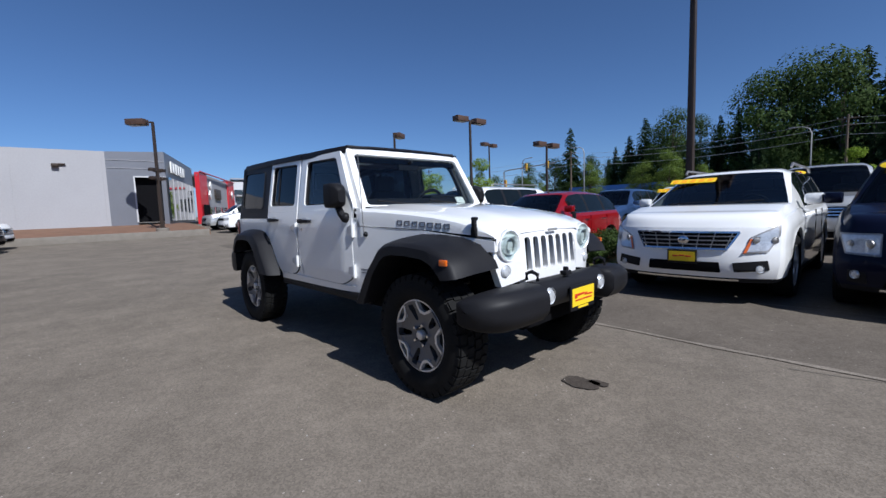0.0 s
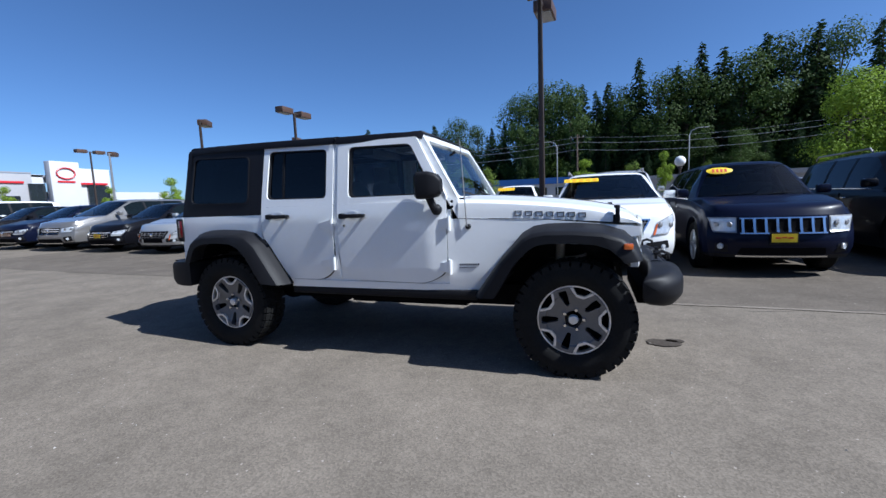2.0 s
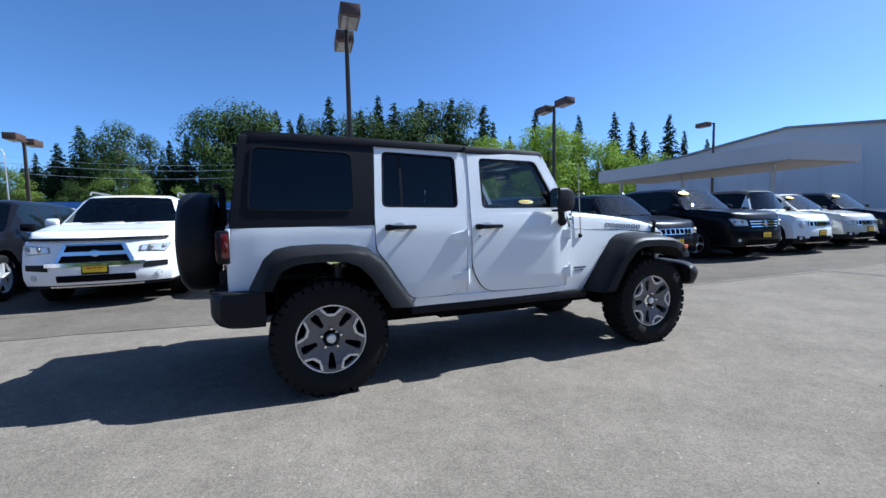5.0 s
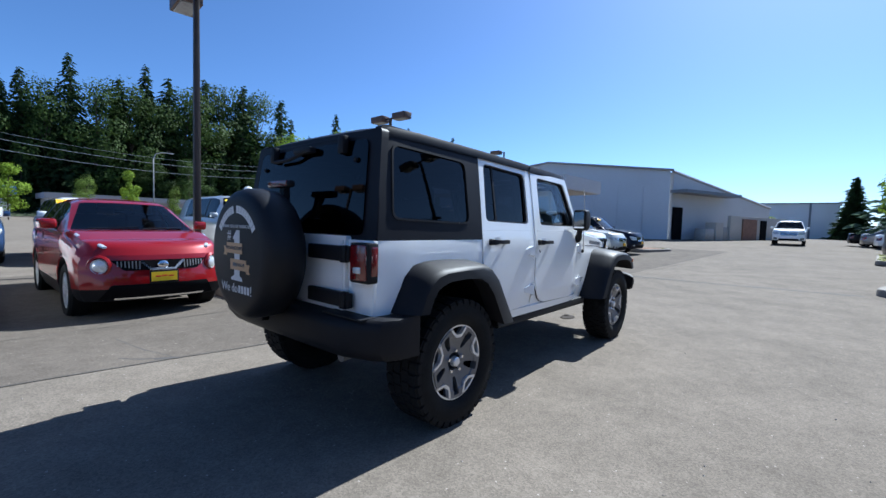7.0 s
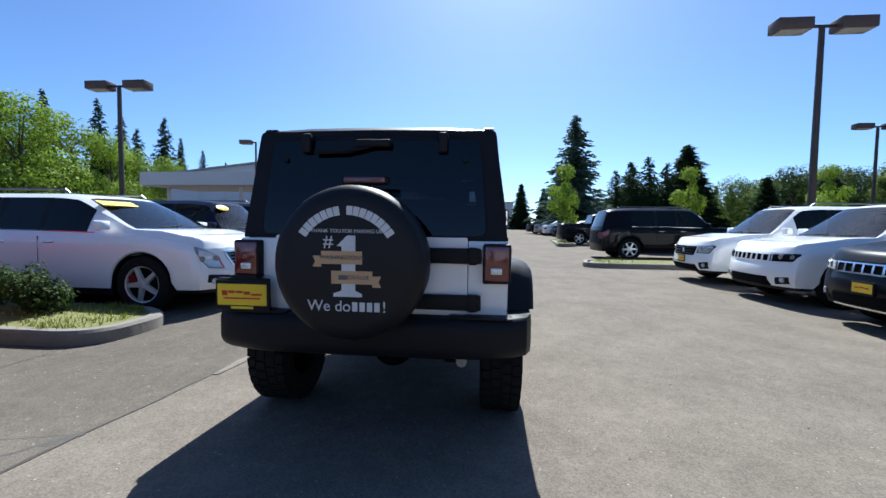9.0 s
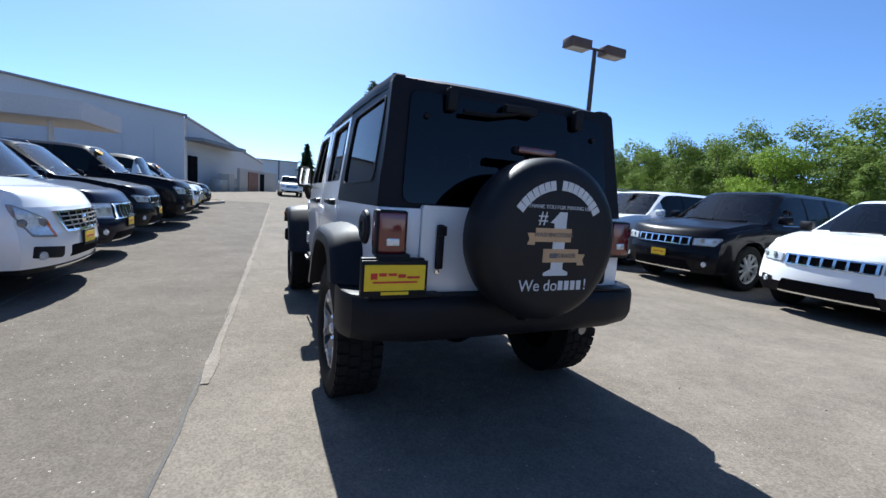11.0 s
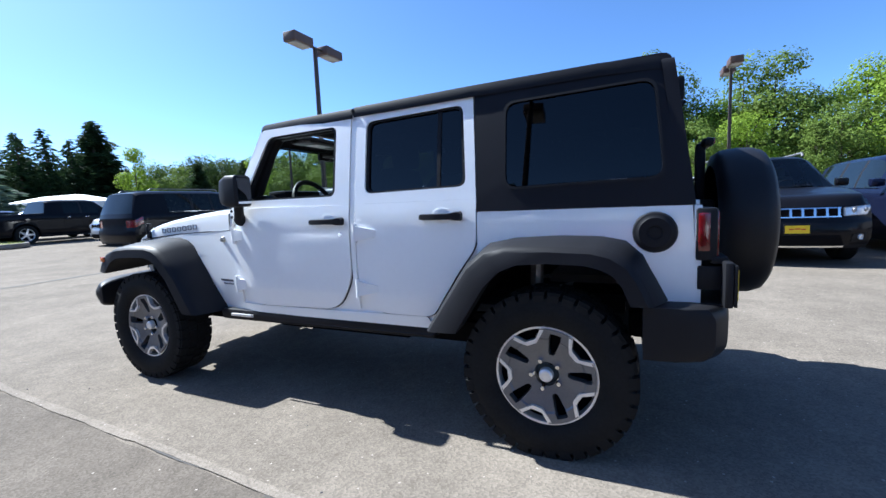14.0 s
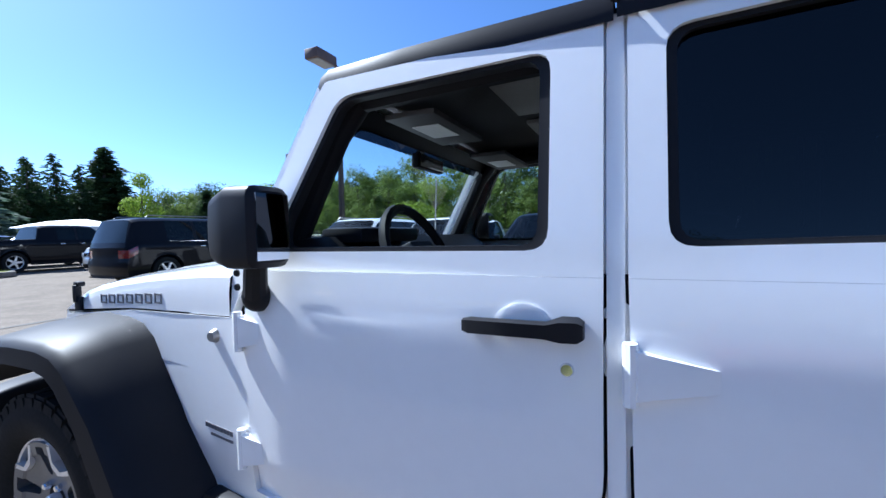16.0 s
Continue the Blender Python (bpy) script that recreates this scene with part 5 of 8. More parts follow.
    for sg in (1, -1):
        o = len(verts)
        for x, r in zip(xs, rings):
            verts += [bent(x, sg * y, z, k > 8) for k, (y, z) in enumerate(r)]
        for i in range(len(xs) - 1):
            xm = (xs[i] + xs[i + 1]) / 2
            for k in range(n - 1):
                f = (o + i * n + k, o + (i + 1) * n + k, o + (i + 1) * n + k + 1, o + i * n + k + 1)
                c = "body"
                side = "left" if sg > 0 else "right"
                if k < (2 if clad else 1):
                    c = "cladding" if clad else "cladding_front"
                elif k in (5, 6) and xm < B + 0.26 and rear != "pickup":
                    c = "taillight_" + side
                elif k in (9, 10) and doors[-1][1] - 0.02 <= xm <= doors[0][0] + 0.02 and not any(b <= xm <= a for a, b in doors):
                    c = "pillar_trim_%d_%s" % (sum(b > xm for a, b in doors), side)
                elif k in (9, 10):
                    for j, (a, b) in enumerate(doors):
                        if b <= xm <= a:
                            c = "side_window_%d_%s" % (j, side)
                elif k >= 12 and xr + 0.08 < xm < xc - 0.02:
                    c = "windscreen"
                elif k >= 12 and tail[0] < xm < tail[1]:
                    c = "rear_screen"
                elif roof is not None and k >= 11 and zt(xm) > H - 0.2:
                    c = "roof"
                faces.append(f if sg > 0 else f[::-1])
                kind.append(c)
    cols = (-1, -0.92, -0.80, -0.65, -0.45, -0.22, 0.0, 0.22, 0.45, 0.65, 0.80, 0.92, 1)
    for x, front in ((F, True), (B, False)):
        r = ring(x)
        o = len(verts)
        for k, (y, z) in enumerate(r):
            verts += [bent(x, y * f, z, k > 8) for f in cols]
        m = len(cols)
        # the strip above the belt follows the crown of the bonnet
        ys, zs = [p[0] for p in r[:7:-1]], [p[1] for p in r[:7:-1]]
        verts[o + 9 * m:] = [bent(x, r[8][0] * f, float(np.interp(abs(r[8][0] * f), ys, zs)), True) for f in cols]
        verts += [(px - (0.10 if front else -0.10), py, pz - 0.004) for px, py, pz in verts[o + 9 * m:]]
        for k in range(10):
            for j in range(m - 1):
                f = (o + k * m + j, o + k * m + j + 1, o + (k + 1) * m + j + 1, o + (k + 1) * m + j)
                c = "body"
                if k == 0 or (k == 1 and clad):
                    c = "cladding" if clad else "cladding_front" if front else "cladding_rear"
                elif not front and k in (5, 6) and j in (0, 1, 2, m - 4, m - 3, m - 2) and rear != "pickup":
                    c = "taillight_right" if j < 4 else "taillight_left"
                faces.append(f if front else f[::-1])
                kind.append(c)
    mats = {"body": paint, "cladding": PLASTIC, "pillar_trim": PLASTIC, "windscreen": SCREEN, "rear_screen": CARGLASS, "roof": roof or paint}
    for k in sorted(set(kind)):
        idx = [f for f, c in zip(faces, kind) if c == k]
        used = sorted({v for f in idx for v in f})
        ren = {v: i for i, v in enumerate(used)}
        nm = "cladding" if k.startswith("cladding") else "pillar_trim" if k.startswith("pillar") else "tail_lamp" if k.startswith("tail") else "side_window" if k.startswith("side_w") else k
        ma = mats.get(nm) or (REDLENS if nm == "tail_lamp" else CARGLASS)
        bm = bmesh.new()
        vs = [bm.verts.new(verts[v]) for v in used]
        for f in idx:
            q = [vs[ren[v]] for v in f]
            if len(set(q)) == 4:
                bm.faces.new(q)
        bmesh.ops.remove_doubles(bm, verts=bm.verts, dist=0.0015)
        me = bpy.data.meshes.new(nm)
        bm.to_mesh(me)
        bm.free()
        me.materials.append(ma)
        part(nm, finish(me, 32), None, car)
    # underside and wheels
    part("underbody", boxes([((0, 0, (clear + belt - 0.45) / 2 + 0.02), (L - 0.35, W - 0.62, belt - 0.5 - clear)), ((F - 0.75, 0, (clear + hood) / 2 - 0.05), (1.0, W - 0.62, hood - clear - 0.3)), ((0, 0, (belt + clear) / 2 - 0.05), (base - 2 * R - 0.05, W - 0.16, belt - clear - 0.6))]), DARK, car)
    # cabin seen through the screen
    part("dashboard", boxes([((xc - 0.30, 0, cowl - 0.10), (0.55, W - 0.42, 0.16))], 0.05), PLASTIC, car)
    part("cabin_floor", boxes([((xc - 1.35, 0, belt - 0.42), (2.3, W - 0.4, 0.05))]), DARK, car)
    wh = part("steering_wheel", tube([(0.18 * math.sin(a), 0, 0.18 * math.cos(a)) for a in np.linspace(0, 2 * math.pi, 21)], 0.016, 6, None, False), PLASTIC, car)
    wh.matrix_basis = Matrix.Translation((xc - 0.62, 0.37, belt + 0.02)) @ Matrix.Rotation(radians(24), 4, "Y") @ Matrix.Rotation(radians(90), 4, "Z")
    for y in (0.37, -0.37):
        st = part("seat_back", boxes([((xc - 1.20, y, belt - 0.05), (0.16, 0.50, 0.62))], 0.06), CLOTH, car)
        part("headrest", boxes([((xc - 1.23, y, belt + 0.34), (0.10, 0.26, 0.18))], 0.04), CLOTH, st)
    part("rear_bench", boxes([((xc - 2.05, 0, belt - 0.06), (0.18, W - 0.6, 0.56))], 0.06), CLOTH, car)
    part("inside_mirror", boxes([((xr - 0.04, 0, H - 0.19), (0.03, 0.22, 0.06))], 0.015), PLASTIC, car)
    tyre, spokes, back = road_wheel(wheel, 0.23, style)
    for x in (base / 2, -base / 2):
        for sg in (1, -1):
            w = part("wheel", back, None, car)
            w.matrix_basis = Matrix.Translation((x, sg * (W / 2 - 0.125), wheel)) @ Matrix.Rotation(0 if sg > 0 else math.pi, 4, "Z") @ Matrix.Rotation(x + sg, 4, "Y")
            part("tyre", tyre, None, w)
            part("rim", spokes, None, w)
            if calipers:
                part("brake_caliper", boxes([((0.13, 0.056, 0.10), (0.09, 0.03, 0.17))], 0.01), RED, w, "red brake caliper")
    # front face: lamps, grille, intake and fog lamps laid on the rounded nose
    def on_nose(off):
        def put(u, v, d):
            x, y, z = bent(F, u, v)
            return (x + off - d, y, z)
        return put
    def half_panel(name, pts, m, sg, off=0.007, parent=None, label="", r=0.012, depth=0.03):
        poly = rounded([(sg * f * hw * 0.935, z) for f, z in (pts if sg > 0 else pts[::-1])], r, 3)
        return part(name, fill_rows(poly, on_nose(off), depth, None, 6, 0.04), m, parent or car, label)
    def mid_panel(name, pts, m, off=0.007, r=0.015, parent=None, label=""):
        poly = [(f * hw * 0.935, z) for f, z in pts] + [(-f * hw * 0.935, z) for f, z in pts[::-1]]
        return part(name, fill_rows(rounded(poly, r, 3), on_nose(off), 0.03, None, 12, 0.04), m, parent or car, label)
    def bar(a, b, t, m, off=0.012, parent=None):
        """A strip on the nose from a to b, in shares of the half width and heights."""
        p, q = Vector((a[0] * hw * 0.935, a[1])), Vector((b[0] * hw * 0.935, b[1]))
        nseg = max(2, int((q - p).length / 0.09))
        nv = Vector((-(q - p).y, (q - p).x)).normalized() * t / 2
        secs = []
        for i in range(nseg + 1):
            c0 = p + (q - p) * i / nseg
            lo, hi = c0 - nv, c0 + nv
            secs.append([on_nose(off - 0.02)(*lo, 0), on_nose(off)(*lo, 0), on_nose(off)(*hi, 0), on_nose(off - 0.02)(*hi, 0)])
        return part("grille_bar", loft(secs, True, True), m, parent or car)
    h, cl = hood, clear
    bright = CHROME if chrome else PLASTIC
    looks = {
        "mesh": dict(lamp=[(0.66, h - 0.45), (0.90, h - 0.43), (1.0, h - 0.24), (0.99, h - 0.13), (0.72, h - 0.27)], grille=[(0.50, h - 0.40), (0.62, h - 0.21)], intake=[(0.44, cl + 0.16), (0.42, cl + 0.28)], fog=[(0.58, cl + 0.17), (0.92, cl + 0.20), (0.90, cl + 0.31), (0.56, cl + 0.28)]),
        "slots": dict(lamp=[(0.60, h - 0.31), (0.93, h - 0.30), (1.0, h - 0.19), (0.98, h - 0.16), (0.60, h - 0.19)], grille=[(0.57, h - 0.32), (0.57, h - 0.18)], intake=[(0.62, cl + 0.10), (0.55, cl + 0.25)], fog=[(0.70, cl + 0.13), (0.93, cl + 0.16), (0.92, cl + 0.27), (0.72, cl + 0.25)]),
        "tall": dict(lamp=[(0.62, h - 0.39), (0.93, h - 0.38), (0.99, h - 0.17), (0.62, h - 0.17)], grille=[(0.58, h - 0.40), (0.58, h - 0.18)], intake=[(0.60, cl + 0.10), (0.56, cl + 0.20)], fog=[(0.72, cl + 0.12), (0.90, cl + 0.14), (0.90, cl + 0.26), (0.74, cl + 0.24)]),
        "bars": dict(lamp=[(0.58, h - 0.34), (0.92, h - 0.34), (1.0, h - 0.20), (0.98, h - 0.15), (0.62, h - 0.20)], grille=[(0.50, h - 0.40), (0.56, h - 0.19)], intake=[(0.66, cl + 0.08), (0.60, cl + 0.22)], fog=[(0.72, cl + 0.12), (0.94, cl + 0.15), (0.93, cl + 0.30), (0.70, cl + 0.27)]),
        "bold": dict(lamp=[(0.58, h - 0.30), (0.92, h - 0.33), (1.0, h - 0.22), (0.98, h - 0.185), (0.60, h - 0.215)], grille=[(0.50, h - 0.44), (0.38, h - 0.19)], intake=[(0.52, cl + 0.14), (0.52, cl + 0.24)], fog=[(0.62, cl + 0.30), (0.95, cl + 0.32), (0.95, cl + 0.40), (0.64, cl + 0.40)]),
        "vee": dict(lamp=[], grille=[(0.50, h - 0.345), (0.66, h - 0.22)], intake=[(0.80, cl + 0.06), (0.66, cl + 0.25)], fog=[]),
    }
    look_of = looks[grille]
    gr = mid_panel("grille_opening", look_of["grille"], DARK, 0.004)
    (g0, gz0), (g1, gz1) = look_of["grille"]
    inten = mid_panel("lower_intake", look_of["intake"], DARK, 0.004)
    if grille in ("slots", "tall"):
        for k in range(8):
            f = -0.54 + 1.08 * k / 7
            bar((f, gz0 + 0.005), (f, gz1 - 0.005), 0.030, bright if chrome else paint, 0.016, gr)
        for z in (gz0 + 0.008, gz1 - 0.008):
            bar((-g0, z), (g0, z), 0.018, bright if chrome else paint, 0.014, gr)
    elif grille == "mesh":
        for k in range(1, 4):
            z = gz0 + (gz1 - gz0) * k / 4
            f = g0 + (g1 - g0) * k / 4
            bar((-f, z), (f, z), 0.012, STEEL, 0.012, gr)
        for k in range(7):
            f = -0.48 + 0.96 * k / 6
            bar((f, gz0), (f * 1.15, gz1), 0.008, STEEL, 0.010, gr)
        for a, b in (((-g0, gz0), (g0, gz0)), ((-g1, gz1), (g1, gz1)), ((-g0, gz0), (-g1, gz1)), ((g0, gz0), (g1, gz1))):
            bar(a, b, 0.022, bright, 0.016, gr)
    elif grille == "bold":
        for a, b, t in (((-0.38, gz1), (0.38, gz1), 0.02), ((-0.50, gz0), (-0.38, gz1), 0.05), ((0.50, gz0), (0.38, gz1), 0.05), ((-0.44, (gz0 + gz1) / 2), (0.44, (gz0 + gz1) / 2), 0.055), ((-0.66, gz0 - 0.03), (0.66, gz0 - 0.03), 0.055)):
            bar(a, b, t, CHROME, 0.03, gr)
    elif grille == "vee":
        for sg in (1, -1):
            bar((sg * 0.16, gz0 + 0.01), (sg * 0.30, gz1 - 0.005), 0.030, CHROME, 0.02, gr)
        bar((-0.16, gz0 + 0.012), (0.16, gz0 + 0.012), 0.024, CHROME, 0.02, gr)
    else:
        for k in range(3):
            z = gz0 + (gz1 - gz0) * (0.2 + 0.3 * k)
            f = g0 + (g1 - g0) * (0.2 + 0.3 * k)
            bar((-f, z), (f, z), 0.026, bright, 0.014, gr)
        bar((0, gz0), (0, gz1), 0.03, bright, 0.014, gr)
    bar((-0.62, cl + 0.075), (0.62, cl + 0.075), 0.022, bright if chrome else PLASTIC, 0.012, inten)
    if grille not in ("slots", "tall"):
        bm = lathe([(0.0, 0.012), (0.045, 0.01), (0.06, 0.0), (0.06, -0.01)], 18, "X")
        part("badge", bm, CHROME, car).matrix_basis = Matrix.Translation((bent(F, 0, (gz0 + gz1) / 2)[0] + 0.014, 0, (gz0 + gz1) / 2)) @ Matrix.Diagonal((1, 1, 0.85, 1))
    for sg in (1, -1):
        if lamps == "round":
            h0 = part("headlight", lathe([(0.0, 0.02), (0.06, 0.012), (0.092, -0.01), (0.10, 0.005), (0.10, -0.06)], 22, "X"), LENS, car)
            h0.matrix_basis = Matrix.Translation((bent(F, sg * hw * 0.70, h - 0.27)[0] + 0.015, sg * hw * 0.68, h - 0.28))
        elif grille == "vee":
            # a long drop of clear glass that runs back along the wing
            secs = []
            for u in np.linspace(0, 1, 9):
                x = F - 0.14 - 0.56 * u
                r = 0.012 + 0.062 * math.sin(math.pi * min(1.0, u * 0.62 + 0.30)) ** 1.2 * (0.25 + 0.75 * u ** 0.6)
                y0 = hw * (0.66 + 0.20 * u)
                z0 = zt(x) - 0.052 + 0.028 * u
                secs.append([(x, sg * (y0 + r * math.cos(a)), z0 + 0.52 * r * math.sin(a)) for a in np.linspace(0, 2 * math.pi, 13)[:-1]])
            part("headlight", loft(secs), LENS, car)
        else:
            lp = half_panel("headlight", look_of["lamp"], STEEL if chrome else PLASTIC, sg, 0.006)
            cy, cz = sum(p[0] for p in look_of["lamp"]) / len(look_of["lamp"]), sum(p[1] for p in look_of["lamp"]) / len(look_of["lamp"])
            inner = [(cy + (f - cy) * 0.90, cz + (z - cz) * 0.84) for f, z in look_of["lamp"]]
            half_panel("lamp_glass", inner, CARGLASS if grille == "slots" and not chrome else LENS, sg, 0.010, lp)
            for q, rad in () if grille == "vee" else ((-0.06, 0.040), (0.10, 0.032)):
                px, py, pz = bent(F, sg * (cy + q) * hw * 0.935, cz)
                part("lamp_bowl", lathe([(0.0, 0.006), (rad * 0.6, 0.004), (rad, -0.002), (rad * 1.12, 0.004), (rad * 1.2, -0.01)], 16, "X"), STEEL, lp).matrix_basis = Matrix.Translation((px + 0.011, py, pz)) @ Matrix.Rotation(sg * 0.7, 4, "Z")
            if grille == "mesh":
                half_panel("turn_lens", [(0.665, h - 0.44), (0.70, h - 0.44), (0.755, h - 0.28), (0.725, h - 0.28)], AMBER, sg, 0.013, lp, "amber turn lens", 0.004)
        if grille == "vee":
            for k in range(7):
                f = 0.31 + 0.045 * k
                bar((sg * f, gz0 + 0.015 + 0.006 * k), (sg * f, gz1 - 0.012), 0.012, STEEL, 0.012, gr)
            px, py, pz = bent(F, sg * hw * 0.74, h - 0.29)
            part("lamp_surround", lathe([(0.098, 0.0), (0.112, 0.014), (0.130, -0.004), (0.134, -0.05)], 24, "X"), paint, car).matrix_basis = Matrix.Translation((px - 0.004, py, pz)) @ Matrix.Rotation(sg * 0.6, 4, "Z")
            part("round_lamp", lathe([(0.0, 0.012), (0.05, 0.008), (0.072, -0.004), (0.084, 0.006), (0.10, -0.05)], 24, "X"), LENS, car).matrix_basis = Matrix.Translation((px + 0.012, py, pz)) @ Matrix.Rotation(sg * 0.6, 4, "Z")
        if look_of["fog"]:
            fg = half_panel("fog_recess", look_of["fog"], PLASTIC, sg, 0.005)
            px, py, pz = bent(F, sg * hw * 0.78, cl + 0.215)
            part("fog_lamp", lathe([(0.0, 0.01), (0.026, 0.006), (0.036, -0.004), (0.042, 0.004), (0.042, -0.03)], 16, "X"), LENS, fg).matrix_basis = Matrix.Translation((px + 0.008, py, pz)) @ Matrix.Rotation(sg * 0.6, 4, "Z")
        if guard:
            half_panel("bonnet_guard", [(0.0, h - 0.135), (0.97, h - 0.125), (0.97, h - 0.085), (0.0, h - 0.095)], PLASTIC, sg, 0.03)
        bm = bmesh.new()
        secs = []
        for x, w0, w1, hh in ((0.06, 0.02, 0.12, 0.035), (0.04, 0.0, 0.17, 0.06), (-0.03, 0.0, 0.19, 0.07), (-0.06, 0.01, 0.18, 0.06)):
            secs.append([(xc - screen * 0.42 + x, sg * (W / 2 - 0.02 + y), belt + 0.11 + z) for y, z in rounded([(w0, -hh), (w1, -hh), (w1, hh), (w0, hh)], 0.03, 2)])
        loft(secs, True, True, bm)
        part("door_mirror", bm, paint if not clad or grille == "vee" else PLASTIC, car)
        for a, b in doors[:2]:
            part("handle", boxes([((b + 0.13, sg * (W / 2 + 0.012), belt - 0.13), (0.17, 0.03, 0.024))], 0.008), CHROME if chrome else paint, car)
            bm = boxes([((b - 0.045, sg * (W / 2 - 0.001), (belt + clear) / 2 + 0.12), (0.006, 0.014, belt - clear - 0.34))])
            part("door_seam", bm, DARK, car)
        if chrome and rear != "pickup":
            a, b = doors[0][0], doors[-1][1]
            part("belt_trim", tube([(x, sg * (wf(x) - 0.052), zb(x) + 0.022) for x in np.linspace(b, a, 9)], 0.010, 5), CHROME, car)
        if rails:
            bm = tube([(xr - 0.25, sg * (W / 2 - 0.27), H - 0.02), (xr - 0.32, sg * (W / 2 - 0.27), H + 0.04), (B + 0.75, sg * (W / 2 - 0.27), H + 0.035), (B + 0.66, sg * (W / 2 - 0.27), H - 0.03)], 0.018, 6)
            part("roof_rail", bm, STEEL, car)
    for y0, y1 in ((-0.55, 0.0), (0.05, 0.58)):
        part("wiper", tube([(xc + 0.03 - 0.15 * (y0 / hw) ** 2, y0, cowl + 0.015), (xc - 0.02 - 0.15 * (y1 / hw) ** 2, y1, cowl + 0.04)], 0.009, 5), PLASTIC, car)
    if plate:
        p = part("dealer_plate", boxes([((F + 0.058, 0.0, clear + 0.33), (0.014, 0.32, 0.165))], 0.004), PLASTIC, car, "yellow dealer plate in a black frame")
        part("card", boxes([((F + 0.066, 0.0, clear + 0.334), (0.004, 0.285, 0.115))]), YELLOW, p)
        part("printed_script", boxes([((F + 0.069, -0.07 + 0.07 * k, clear + 0.336 + 0.006 * (k % 2)), (0.003, 0.058, 0.018)) for k in range(3)]), REDINK, p)
    if sticker:
        slope = Vector((xr + 0.08 - xc, 0, H - 0.07 - cowl)).normalized()
        up = Vector((0, 1, 0)).cross(slope)
        up = up if up.x > 0 else -up
        c = Vector((xc, 0, cowl)) + slope * (Vector((screen, 0, H - cowl)).length * 0.70)
        rot = Matrix((slope, Vector((0, 1, 0)), up)).transposed().to_4x4()
        m = Matrix.Translation(c + up * 0.022 - Vector((0.15 * ((W / 2 - 0.5) / hw) ** 2, 0, 0))) @ rot
        y = -(W / 2 - 0.50)
        if sticker == "oval":
            bm = lathe([(0.0, 0.002), (0.095, 0.002), (0.098, 0.0)], 24, "Z")
            part("price_sticker", bm, YELLOW, car, "yellow oval year sticker").matrix_basis = m @ Matrix.Translation((0.0, y, 0)) @ Matrix.Diagonal((0.75, 2.0, 1, 1))
            for k in range(4):
                part("printed_digit", boxes([((0, -0.09 + 0.06 * k, 0.004), (0.07, 0.035, 0.002))]), REDINK, car).matrix_basis = m @ Matrix.Translation((0.0, y, 0))
        else:
            s = part("price_sticker", boxes([((0, 0, 0), (0.15, 0.62, 0.004))]), YELLOW, car, "yellow price strip with orange figures")
            s.matrix_basis = m @ Matrix.Translation((0.0, y + 0.02, 0))
            for k in range(5):
                part("printed_digit", boxes([((0, -0.24 + 0.12 * k, 0.004), (0.10, 0.075, 0.003))]), ORANGE, s)
    return car


def stand(x, y, yaw, z=None):
    return Matrix.Translation((x, y, lift(x, y) if z is None else z)) @ Matrix.Rotation(radians(yaw), 4, "Z")


ROW = "cars parked in the row beside the drive"
SOUTH, NORTH = 90, -90


def nose_out(x, front, yaw, L, **kw):
    """Parks a car with its nose at y = front, facing south (-90) or north (90)."""
    return stand(x, front + (L / 2 if yaw < 0 else -L / 2), yaw)


# the row on the north side, noses to the south
parked_car("crossover", "white crossover with chrome grille and orange windscreen price strip", nose_out(1.84, 3.02, -90, 4.83), WHITE, 4.83, 1.91, 1.66, 2.81, 1.05, 1.15, 1.08, 1.08, 0.98,
           grille="mesh", rails=True, sticker="strip", style="five", wheel=0.385, calipers=True, group=ROW)
parked_car("small_suv", "dark blue boxy small suv with chrome grille and yellow windscreen oval", nose_out(4.02, 3.12, -90, 4.49), NAVY, 4.49, 1.80, 1.70, 2.69, 1.01, 1.12, 1.08, 1.12, 0.52, lean=0.23, grille="tall", sticker="oval", lamps="slant", group=ROW, wheel=0.37)
parked_car("suv", "black suv with slotted grille", nose_out(6.75, 3.2, -90, 4.82), BLACK, 4.82, 1.94, 1.76, 2.91, 1.04, 1.16, 1.12, 1.28, 0.75, grille="slots", rails=True, style="twin", group=ROW, wheel=0.385)
parked_car("pickup_truck", "black crew cab pickup truck with yellow windscreen oval", nose_out(9.35, 2.9, -90, 5.8), BLACK, 5.8, 2.02, 1.90, 3.6, 1.18, 1.28, 1.24, 1.35, 0.65, "pickup", grille="bars", sticker="oval", group=ROW, wheel=0.40, clear=0.28)
parked_car("boxy_off_roader", "white boxy off-roader with silver bumper", nose_out(11.85, 3.0, -90, 4.3), WHITE, 4.3, 1.80, 1.82, 2.8, 1.05, 1.16, 1.12, 1.2, 0.35, grille="slots", lamps="round", group=ROW, wheel=0.40, clad=True, roof=HARDTOP)
parked_car("suv", "beige suv with slotted grille and yellow windscreen oval", nose_out(14.4, 3.1, -90, 4.78), BEIGE, 4.78, 1.88, 1.72, 2.78, 1.0, 1.13, 1.08, 1.28, 0.75, grille="slots", sticker="oval", group=ROW, clad=True)
parked_car("suv", "dark navy suv with yellow windscreen oval", nose_out(16.9, 3.1, -90, 4.75), NAVY, 4.75, 1.88, 1.74, 2.8, 1.0, 1.13, 1.1, 1.28, 0.7, grille="bars", sticker="oval", group=ROW)
